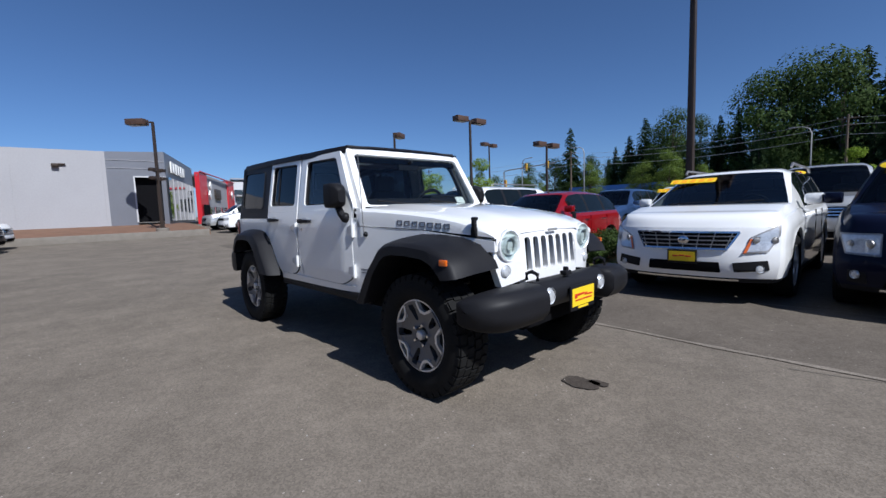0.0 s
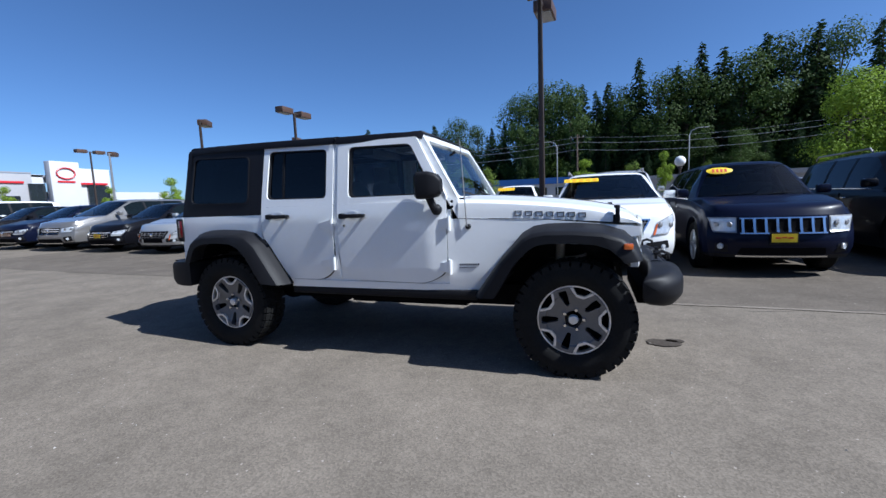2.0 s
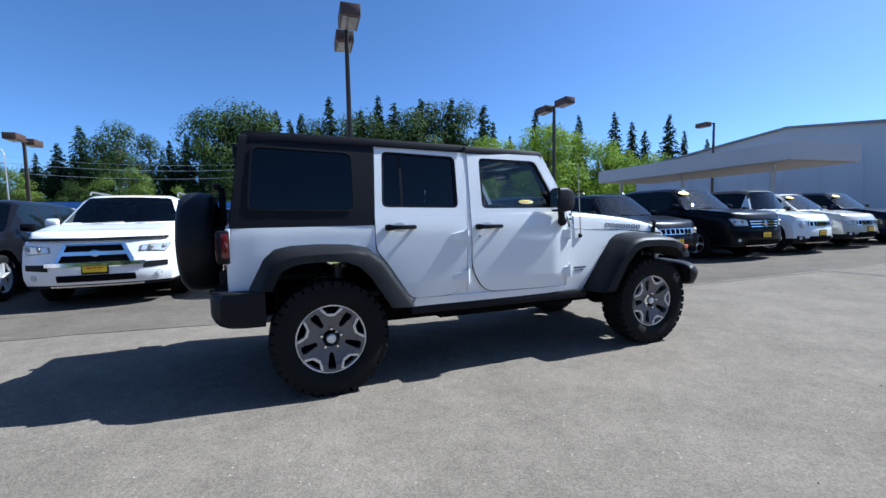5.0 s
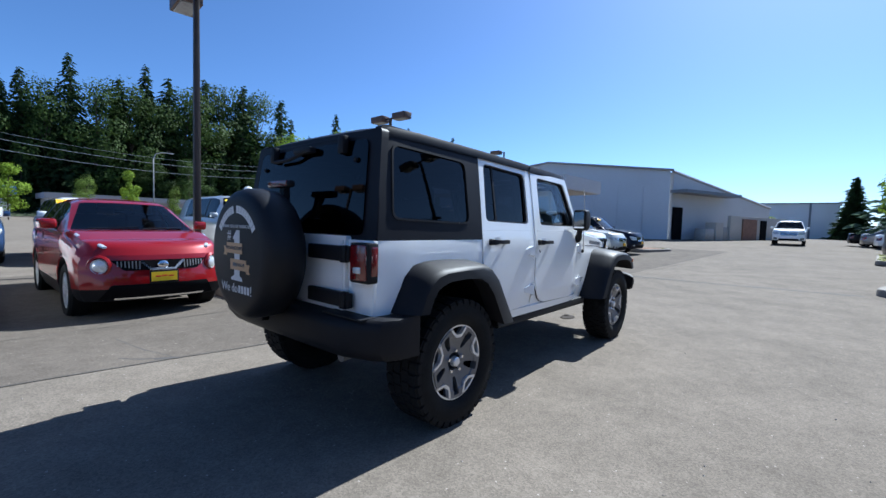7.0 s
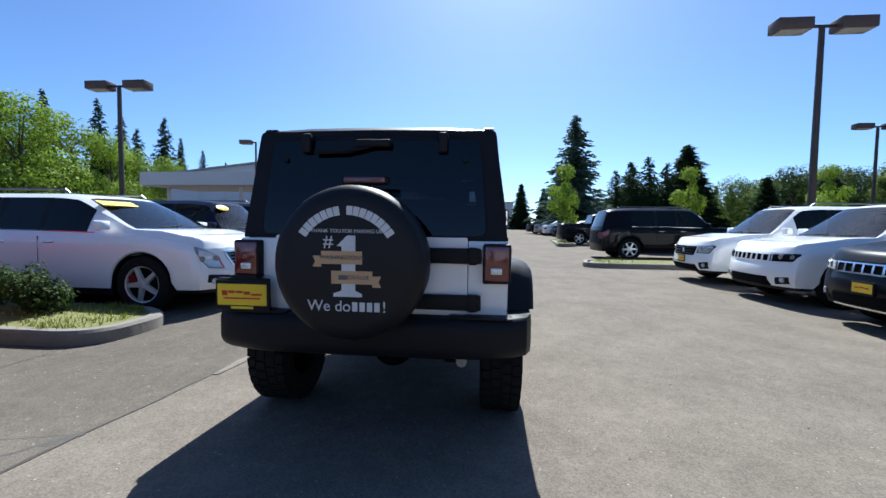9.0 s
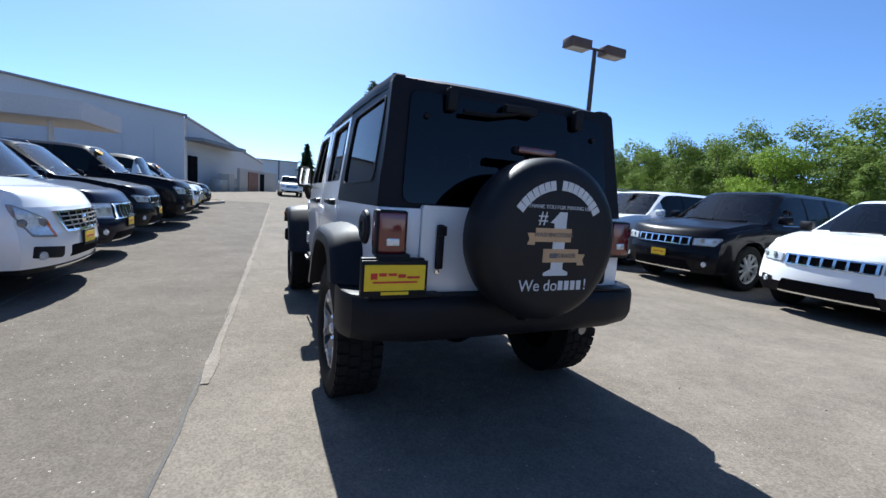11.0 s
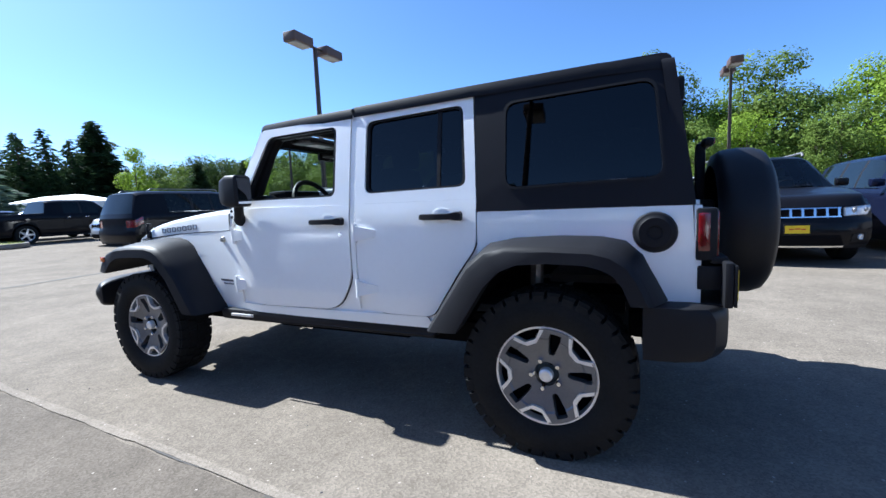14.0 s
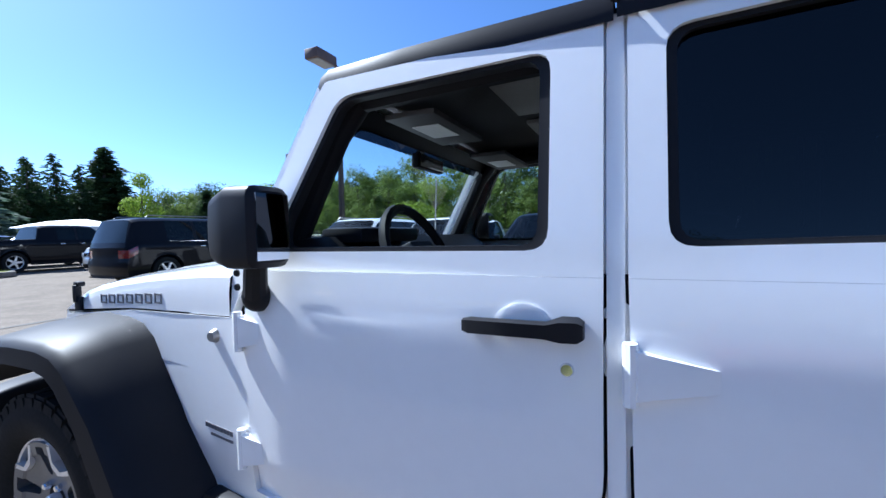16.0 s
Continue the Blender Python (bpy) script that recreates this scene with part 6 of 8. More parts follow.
parked_car("compact_crossover", "bright red rounded compact crossover on dark asphalt", Matrix.Translation((-1.78, 3.70 + 2.07, -0.04)) @ Matrix.Rotation(radians(-90), 4, "Z"), RED, 4.14, 1.70, 1.55, 2.53, 0.98, 1.10, 1.06, 1.05, 0.74, "hatch", grille="vee", style="twin", wheel=0.345, clad=True, group=ROW)
parked_car("suv", "white suv with black bonnet guard and chrome bars", nose_out(-4.22, 3.72, -90, 4.84), WHITE, 4.84, 1.93, 1.76, 2.79, 1.11, 1.22, 1.14, 1.22, 0.66, grille="bold", guard=True, rails=True, style="six", wheel=0.39, clear=0.25, group=ROW)
parked_car("suv", "black compact suv with split grille", nose_out(-6.75, 4.1, -90, 4.77), BLACK, 4.77, 1.84, 1.68, 2.86, 0.98, 1.10, 1.05, 1.2, 0.85, grille="bars", sticker="oval", group=ROW)
parked_car("hatchback", "silver white hot hatchback with black grille", nose_out(-10.0, 4.7, -90, 4.27), SILVER, 4.27, 1.80, 1.45, 2.63, 0.84, 0.98, 0.95, 1.15, 0.85, "hatch", grille="mesh", chrome=False, style="twin", wheel=0.33, clear=0.16, plate=False, calipers=True, group=ROW)
parked_car("sedan", "black sedan with chrome star grille", nose_out(-12.4, 4.8, -90, 4.6), BLACK, 4.6, 1.78, 1.44, 2.76, 0.82, 0.96, 0.94, 1.25, 0.85, "sedan", grille="bars", wheel=0.33, clear=0.16, group=ROW)
parked_car("minivan", "grey minivan with large clear headlights", nose_out(-14.8, 4.8, -90, 5.1), GREY, 5.1, 1.98, 1.62, 3.03, 0.92, 1.05, 1.02, 1.1, 1.05, grille="bars", clear=0.17, wheel=0.34, plate=False, group=ROW)
parked_car("sedan", "dark sedan in a long row of cars", nose_out(-17.3, 4.85, -90, 4.8), NAVY, 4.8, 1.82, 1.46, 2.78, 0.84, 0.98, 0.95, 1.25, 0.9, "sedan", wheel=0.33, clear=0.16, plate=False, group=ROW)
parked_car("sedan", "black sedan in a long row of cars", nose_out(-20.1, 4.9, -90, 4.7), BLACK, 4.7, 1.82, 1.46, 2.75, 0.84, 0.98, 0.95, 1.25, 0.9, "sedan", wheel=0.33, clear=0.16, plate=False, group=ROW)
parked_car("suv", "white suv with black grille at the row's end", nose_out(-23.2, 4.9, -90, 4.8), WHITE, 4.8, 1.94, 1.74, 2.91, 1.03, 1.14, 1.1, 1.28, 0.75, grille="slots", plate=False, group=ROW)
parked_car("suv", "pale silver suv at the row's end", nose_out(-27.6, 5.1, -90, 4.75), SILVER, 4.75, 1.9, 1.68, 2.9, 1.0, 1.12, 1.08, 1.25, 0.85, plate=False, group=ROW)
# behind the first row
BACK = "cars parked in the second row"
parked_car("suv", "silver full-size suv with bold front and yellow sticker", nose_out(2.45, 8.75, -90, 5.1), SILVER, 5.1, 2.02, 1.92, 2.95, 1.16, 1.26, 1.2, 1.25, 0.65, grille="bars", sticker="oval", clear=0.26, wheel=0.40, plate=False, group=BACK)
parked_car("boxy_suv", "white boxy suv with slotted grille and yellow price strip", nose_out(-1.05, 10.6, -90, 4.4), WHITE, 4.4, 1.77, 1.66, 2.63, 1.0, 1.12, 1.08, 1.1, 0.55, grille="slots", sticker="strip", lamps="round", plate=False, group=BACK)
parked_car("crossover", "dark blue crossover behind the front row", nose_out(-3.6, 11.0, -90, 4.6), BLUE, 4.6, 1.84, 1.68, 2.7, 0.98, 1.1, 1.05, 1.2, 0.85, plate=False, group=BACK)
parked_car("suv", "black suv behind the front row", nose_out(-6.3, 10.6, -90, 4.8), BLACK, 4.8, 1.9, 1.74, 2.8, 1.0, 1.12, 1.08, 1.2, 0.75, plate=False, group=BACK)
parked_car("suv", "white suv with yellow price strip behind the front row", nose_out(-8.9, 10.6, -90, 4.8), WHITE, 4.8, 1.9, 1.76, 2.8, 1.0, 1.12, 1.08, 1.2, 0.75, sticker="strip", plate=False, group=BACK)
parked_car("sedan", "dark grey sedan behind the front row", nose_out(7.4, 10.2, -90, 4.7), GREY, 4.7, 1.82, 1.48, 2.75, 0.84, 0.98, 0.95, 1.25, 0.9, "sedan", wheel=0.33, clear=0.16, plate=False, group=BACK)
parked_car("suv", "silver suv behind the front row", nose_out(-14.2, 10.8, -90, 4.7), SILVER, 4.7, 1.86, 1.70, 2.75, 0.98, 1.1, 1.05, 1.2, 0.8, plate=False, group=BACK)
# the row on the south side, noses to the north
FACING = "cars parked in the row facing the drive"
parked_car("suv", "glossy black suv with slotted chrome grille", nose_out(-4.02, -4.95, 90, 4.82), BLACK, 4.82, 1.94, 1.76, 2.91, 1.04, 1.16, 1.12, 1.28, 0.75, grille="slots", rails=True, group=FACING, wheel=0.385)
parked_car("compact_suv", "white compact suv with black lower cladding", nose_out(-1.2, -5.25, 90, 4.4), WHITE, 4.4, 1.82, 1.65, 2.64, 0.99, 1.11, 1.07, 1.15, 0.75, grille="slots", clad=True, group=FACING, plate=False)
parked_car("suv", "black suv with bright slotted grille and chrome lower lip", nose_out(1.25, -5.35, 90, 4.82), BLACK, 4.82, 1.94, 1.76, 2.91, 1.04, 1.16, 1.12, 1.28, 0.75, grille="slots", style="twin", group=FACING, wheel=0.385)
parked_car("suv", "white sporty suv with black grille and deep bumper", nose_out(3.78, -5.45, 90, 4.82), WHITE, 4.82, 1.94, 1.75, 2.91, 1.04, 1.16, 1.12, 1.28, 0.75, grille="slots", chrome=False, plate=False, group=FACING, wheel=0.385)
parked_car("suv", "white three-row suv with cross-bar grille", nose_out(6.3, -5.45, 90, 5.1), WHITE, 5.1, 1.93, 1.80, 3.04, 1.04, 1.16, 1.12, 1.28, 0.75, grille="bars", chrome=False, rails=True, group=FACING, wheel=0.385)
parked_car("suv", "black full-size suv with red tail lamps, parked nose in", stand(12.55, -7.5, -90), BLACK, 5.27, 2.0, 1.92, 3.13, 1.12, 1.24, 1.2, 1.25, 0.7, rails=True, clear=0.26, wheel=0.40, style="six", plate=False, group=FACING)
parked_car("boxy_off_roader", "pale grey boxy off-roader beside a grass island", nose_out(16.4, -6.4, 90, 4.3), SILVER, 4.3, 1.80, 1.80, 2.8, 1.03, 1.14, 1.10, 1.2, 0.35, grille="slots", lamps="round", plate=False, group=FACING, clad=True)
parked_car("pickup_truck", "black pickup truck with red tail lamps", stand(22.2, -8.0, -90), BLACK, 5.7, 2.0, 1.88, 3.55, 1.14, 1.25, 1.22, 1.3, 0.65, "pickup", clear=0.28, wheel=0.40, plate=False, group=FACING)
parked_car("sedan", "dark blue sedan in the far row", stand(25.2, -8.6, -90), BLUE, 4.6, 1.82, 1.46, 2.75, 0.84, 0.98, 0.95, 1.25, 0.9, "sedan", wheel=0.33, clear=0.16, plate=False, group=FACING)
for k, (pt, lb) in enumerate(((SILVER, "silver sedan in the far row"), (NAVY, "navy sedan in the far row"), (WHITE, "white sedan in the far row"), (GREY, "grey sedan in the far row"), (BLACK, "black sedan in the far row"))):
    parked_car("sedan", lb, stand(32.0 + 2.7 * k, -9.6 + 0.5 * k, -90), pt, 4.7, 1.82, 1.47, 2.75, 0.84, 0.98, 0.95, 1.25, 0.9, "sedan", wheel=0.33, clear=0.16, plate=False, group=FACING)
parked_car("pickup_truck", "white pickup truck standing across the drive", stand(39.5, -1.7, 180), WHITE, 5.7, 2.0, 1.86, 3.55, 1.14, 1.25, 1.2, 1.3, 0.65, "pickup", clear=0.28, wheel=0.40, plate=False, chrome=True)
# behind the south row
SECOND = "cars parked behind the row facing the drive"
parked_car("suv", "black suv parked behind the white compact", nose_out(-1.6, -13.0, 90, 4.8), BLACK, 4.8, 1.92, 1.78, 2.9, 1.04, 1.16, 1.12, 1.28, 0.75, grille="bars", plate=False, group=SECOND, wheel=0.385)
parked_car("suv", "dark navy suv with glossy flanks parked behind", stand(-6.6, -7.6, 92), NAVY, 4.8, 1.92, 1.70, 2.85, 1.0, 1.12, 1.08, 1.25, 0.85, plate=False, group=SECOND)
parked_car("boxy_off_roader", "silver boxy off-roader with bright grille parked behind", nose_out(-4.4, -15.2, 90, 4.3), SILVER, 4.3, 1.80, 1.80, 2.8, 1.03, 1.14, 1.10, 1.2, 0.35, grille="slots", lamps="round", plate=False, group=SECOND, clad=True)
parked_car("sedan", "white sedan parked behind the south row", nose_out(-7.2, -15.0, 90, 4.6), WHITE, 4.6, 1.80, 1.46, 2.7, 0.84, 0.98, 0.95, 1.25, 0.9, "sedan", wheel=0.33, clear=0.16, plate=False, group=SECOND)
parked_car("suv", "black suv at the edge of the west drive", stand(-18.2, -6.0, 75), BLACK, 4.7, 1.86, 1.72, 2.75, 1.0, 1.12, 1.08, 1.25, 0.8, plate=False)
parked_car("suv", "white suv at the edge of the west drive", stand(-20.5, -5.9, 75), WHITE, 4.8, 1.9, 1.72, 2.8, 1.0, 1.12, 1.08, 1.2, 0.8, plate=False)


# ---- ground ----
def sheet(name, x0, x1, y0, y1, nx, ny, material, up=0.0, edge=None, **tags):
    """A patch of the lot that follows its height."""
    bm = bmesh.new()
    g = []
    for i in range(nx + 1):
        row = []
        for j in range(ny + 1):
            x = x0 + (x1 - x0) * i / nx
            a = y0(x) if callable(y0) else y0
            y = a + (y1 - a) * j / ny
            if edge and j in (0, ny):
                y += edge * noise.noise((x * 0.9, y, 3.1)) + edge * 0.5 * noise.noise((x * 4, y, 7.7))
            row.append(bm.verts.new((x, y, lift(x, y) + up)))
        g.append(row)
    for a, b in zip(g, g[1:]):
        for j in range(ny):
            bm.faces.new((a[j], b[j], b[j + 1], a[j + 1]))
    return tagged(part(name, bm, material), kind="structure", **tags)


def ground_lines():
    near = [k * 2.0 for k in range(-25, -4)] + [k * 0.4 for k in range(-20, 21)] + [k * 2.0 for k in range(5, 26)]
    return [-1500, -400, -150, -80] + near + [80, 150, 400, 1500]


bm = bmesh.new()
gx = ground_lines()
grid = [[bm.verts.new((x, y, lift(x, y))) for y in gx] for x in gx]
for a, b in zip(grid, grid[1:]):
    for j in range(len(gx) - 1):
        bm.faces.new((a[j], b[j], b[j + 1], a[j + 1]))
tagged(part("ground", bm, ASPHALT), "worn grey asphalt of a car lot with pale stone chips", "ground", kind="structure")
def joint_y(x):
    """Where the older, paler lane meets the darker strip along the row."""
    return 1.53 - 0.045 * x


sheet("asphalt_patch", -14, 24.0, joint_y, 3.39, 300, 2, ASPHALT_DARK, 0.004, 0.05, label="darker strip of patched asphalt along the row", category="road patch")
sheet("parking_apron", -14, 18, 3.42, 9.0, 60, 6, ASPHALT_DARK, 0.003, 0.0, label="dark asphalt of the parking bays", category="road patch")


def crack(points, w):
    """A thin dark seam along a wandering line."""
    bm = bmesh.new()
    pts = []
    for (x0, y0), (x1, y1) in zip(points, points[1:]):
        n = max(2, int(math.hypot(x1 - x0, y1 - y0) / 0.25))
        for k in range(n):
            t = k / n
            x, y = x0 + (x1 - x0) * t, y0 + (y1 - y0) * t
            pts.append((x + 0.03 * noise.noise((x * 2, y * 2, 1.0)), y + 0.03 * noise.noise((x * 2, y * 2, 5.0))))
    pts.append(points[-1])
    last = None
    for i, (x, y) in enumerate(pts):
        a, b = pts[max(0, i - 1)], pts[min(len(pts) - 1, i + 1)]
        dx, dy = b[0] - a[0], b[1] - a[1]
        l = math.hypot(dx, dy) or 1
        h = w * (0.6 + 0.7 * abs(noise.noise((x * 5, y * 5, 9.0))))
        q = [bm.verts.new((x - dy / l * h, y + dx / l * h, lift(x, y) + 0.005)), bm.verts.new((x + dy / l * h, y - dx / l * h, lift(x, y) + 0.005))]
        if last:
            bm.faces.new((last[0], q[0], q[1], last[1]))
        last = q
    return tagged(part("crack", bm, TAR), "thin dark crack in the asphalt", "crack", kind="structure")


crack([(8.5, 3.2), (8.35, 1.0), (8.4, -1.0), (8.65, -3.55)], 0.07)
crack([(8.0, 2.6), (8.1, 1.0), (8.2, -1.2)], 0.012)
crack([(-2.28, 1.66), (-2.4, 2.1), (-2.5, 3.0)], 0.008)
crack([(-3.6, 1.69), (-2.3, 1.63), (-0.4, 1.55)], 0.012)
crack([(-2.25, 1.62), (-2.31, 1.66), (-2.42, 1.72)], 0.035)
crack([(-2.35, 1.70), (-2.5, 1.78), (-2.62, 1.95)], 0.016)
crack([(1.6, 1.43), (0.4, 1.49), (-1.1, 1.56)], 0.009)
crack([(3.1, 1.2), (5.0, 1.6), (8.0, 1.3)], 0.005)
crack([(-5.6, -2.4), (-6.4, -0.6), (-8.4, -0.2)], 0.006)
crack([(-7.5, -3.2), (-10.2, -1.6)], 0.006)
crack([(-13.5, 3.42), (-5, 3.38), (2, 3.42), (10, 3.39)], 0.006)
# pale worn seam that runs along the left flank
bm = bmesh.new()
last = None
for k in range(300):
    x = -1.2 + 26 * k / 299
    y = joint_y(x) - 0.035 + 0.02 * noise.noise((x, 0, 2))
    w = 0.022 + 0.03 * abs(noise.noise((x * 1.7, 3, 1))) + 0.006 * noise.noise((x * 9, 0, 4))
    q = [bm.verts.new((x, y - w, lift(x, y) + 0.0065)), bm.verts.new((x, y + w, lift(x, y) + 0.0065))]
    if last:
        bm.faces.new((last[0], q[0], q[1], last[1]))
    last = q
tagged(part("worn_seam", bm, asphalt("worn_joint", (0.202, 0.174, 0.143))), "pale worn joint between two asphalt lanes", "seam", kind="structure")
# oil stains
for (x, y, rx, ry) in ((2.15, 0.0, 0.13, 0.085), (2.24, 0.07, 0.07, 0.04)):
    bm = bmesh.new()
    vs = []
    for k in range(90):
        a = 2 * math.pi * k / 90
        r = 1 + 0.22 * noise.noise((math.cos(a) * 1.6, math.sin(a) * 1.6, x)) + 0.10 * noise.noise((math.cos(a) * 7, math.sin(a) * 7, x))
        vs.append(bm.verts.new((x + rx * r * math.cos(a + 0.6), y + ry * r * math.sin(a + 0.6), lift(x, y) + 0.0085)))
    bm.faces.new(vs)
    tagged(part("oil_stain", bm, OIL), "dark oil stain on the asphalt", "stain", kind="structure")
# loose bits of grit
random.seed(5)
verts, faces = [], []
for k in range(420):
    x, y = random.uniform(-7, 7), random.uniform(-7, 4)
    s, a = random.uniform(0.003, 0.009), random.uniform(0, 6.28)
    z, o = lift(x, y), len(verts)
    for j in range(3):
        verts.append((x + s * math.cos(a + j * 2.1), y + s * math.sin(a + j * 2.1), z + 0.001))
    verts.append((x, y, z + s * 0.9))
    faces += [(o, o + 1, o + 3), (o + 1, o + 2, o + 3), (o + 2, o, o + 3)]
tagged(raw("grit", verts, faces, mat("grit_stone", (0.30, 0.28, 0.25), 0.9, 0, 0.3, 9, 60)), "loose grit scattered on the asphalt", "grit", kind="stuff")


# ---- islands with kerbs, grass and shrubs ----
def island(outline, top, label, soil=SOIL, grass=1500, seed=1):
    """A raised bed inside a rounded concrete kerb."""
    random.seed(seed)
    pts = rounded(outline, 0.7, 6)
    c = Vector((sum(p[0] for p in pts) / len(pts), sum(p[1] for p in pts) / len(pts)))
    base = lift(*c)
    it = thing("kerb_island", label, "planted island")
    secs = []
    n = len(pts)
    for i in range(n + 1):
        p, a, b = Vector(pts[i % n]), Vector(pts[i % n - 1]), Vector(pts[(i + 1) % n])
        t = (b - a).normalized()
        o = Vector((t.y, -t.x))
        if (p + o * 0.1 - c).length < (p - c).length:
            o = -o
        q = lambda d, z: (p.x - o.x * d, p.y - o.y * d, base + z)
        secs.append([q(0, -0.02), q(0.01, top - 0.03), q(0.035, top), q(0.14, top), q(0.16, top - 0.03), q(0.16, -0.02)])
    part("kerb", loft(secs, True, False), KERB, it, "weathered concrete kerb")
    bm = bmesh.new()
    inner = [bm.verts.new((p[0] + (c.x - p[0]) * 0.06, p[1] + (c.y - p[1]) * 0.06, base + top - 0.02)) for p in pts]
    mid = [bm.verts.new((p[0] + (c.x - p[0]) * 0.5, p[1] + (c.y - p[1]) * 0.5, base + top + 0.03)) for p in pts]
    m0 = bm.verts.new((c.x, c.y, base + top + 0.05))
    for i in range(n):
        j = (i + 1) % n
        bm.faces.new((inner[i], inner[j], mid[j], mid[i]))
        bm.faces.new((mid[i], mid[j], m0))
    part("bed", bm, soil, it)
    verts, faces = [], []
    for k in range(grass):
        i = random.randrange(n)
        f, g = math.sqrt(random.random()) * 0.9, random.random()
        px = c.x + (pts[i][0] * g + pts[(i + 1) % n][0] * (1 - g) - c.x) * f
        py = c.y + (pts[i][1] * g + pts[(i + 1) % n][1] * (1 - g) - c.y) * f
        a, h, w = random.uniform(0, 6.28), random.uniform(0.03, 0.09), 0.008
        o, z = len(verts), base + top - 0.01
        lx, ly = random.uniform(-0.04, 0.04), random.uniform(-0.04, 0.04)
        verts += [(px - w * math.cos(a), py - w * math.sin(a), z), (px + w * math.cos(a), py + w * math.sin(a), z), (px + lx, py + ly, z + h)]
        faces.append((o, o + 1, o + 2))
    if grass:
        g = raw("grass", verts, faces, GRASS, it)
        tagged(g, kind="stuff")
    return it


def leaves(count, place, size, seed, loose=0.55):
    """Many small leaves: place(rng) gives where each one sits and which way it faces."""
    rng = np.random.default_rng(seed)
    verts, faces = [], []
    for k in range(count):
        p, out = place(rng)
        s = size * rng.uniform(0.6, 1.3)
        out = out + loose * rng.normal(size=3)
        d = np.cross(out, rng.normal(size=3))
        d /= np.linalg.norm(d) + 1e-9
        e = np.cross(d, out)
        e /= np.linalg.norm(e) + 1e-9
        o = len(verts)
        verts += [tuple(p - d * s * 0.5), tuple(p + e * s * 0.33), tuple(p + d * s * 0.5), tuple(p - e * s * 0.33)]
        faces.append((o, o + 1, o + 2, o + 3))
    return verts, faces


def shrub(x, y, w, d, h, seed, material=LEAFDARK, label="low dark green clipped shrub in the kerbed bed"):
    z = lift(x, y) + 0.12
    s = thing("shrub", label, "shrub", at=Matrix.Translation((x, y, z)))
    rng0 = np.random.default_rng(seed)
    clumps = [(rng0.uniform(-0.35, 0.35) * w, rng0.uniform(-0.35, 0.35) * d, rng0.uniform(0.35, 0.75) * h, rng0.uniform(0.18, 0.3)) for _ in range(14)]
    def place(rng):
        c = clumps[rng.integers(len(clumps))]
        v = rng.normal(size=3)
        v /= np.linalg.norm(v)
        r = rng.uniform(0.5, 1.0)
        return np.array((c[0], c[1], c[2])) + v * r * np.array((w * c[3], d * c[3], h * 0.33)), v + np.array((0, 0, 0.4))
    v, f = leaves(2600, place, 0.05, seed)
    raw("foliage", v, f, material, s)
    bm = bmesh.new()
    for c in clumps[:7]:
        tube([(0, 0, -0.06), (c[0] * 0.6, c[1] * 0.6, c[2] * 0.6), (c[0], c[1], c[2])], [0.014, 0.009, 0.004], 5, bm)
    part("stems", bm, TRUNK, s)
    return s


island([(-0.70, 3.15), (0.35, 3.15), (0.72, 3.75), (0.72, 8.9), (-0.70, 8.9)], 0.15, "kerbed island of dry grass and shrubs between parking bays", SOIL, 2200, 3)
for k, (x, y, w) in enumerate(((0.0, 4.6, 0.8), (-0.15, 5.4, 0.9), (0.1, 6.3, 0.8))):
    shrub(x, y, w, 0.8, 0.62, 40 + k)
island([(8.7, -3.6), (8.6, -11.5), (10.4, -11.5), (10.4, -4.0)], 0.14, "long kerbed grass island at the end of the bays", SOIL, 1500, 4)
island([(19.0, -4.6), (27.0, -5.4), (27.2, -6.0), (19.6, -5.8)], 0.14, "kerbed grass island beside parked trucks", SOIL, 800, 5)
island([(18.4, 3.4), (21.6, 2.6), (22.0, 6.2), (18.6, 7.4)], 0.14, "kerbed island near the building's canopy", BARK, 400, 6)
c = thing("traffic_cone", "orange traffic cone on the kerbed island", "cone", at=Matrix.Translation((19.7, 4.2, lift(19.7, 4.2) + 0.13)))
part("cone_body", lathe([(0.14, 0.03), (0.03, 0.68), (0.0, 0.69)], 16, "Z"), CONE, c)
part("cone_base", boxes([((0, 0, 0.02), (0.36, 0.36, 0.04))], 0.01), CONE, c)


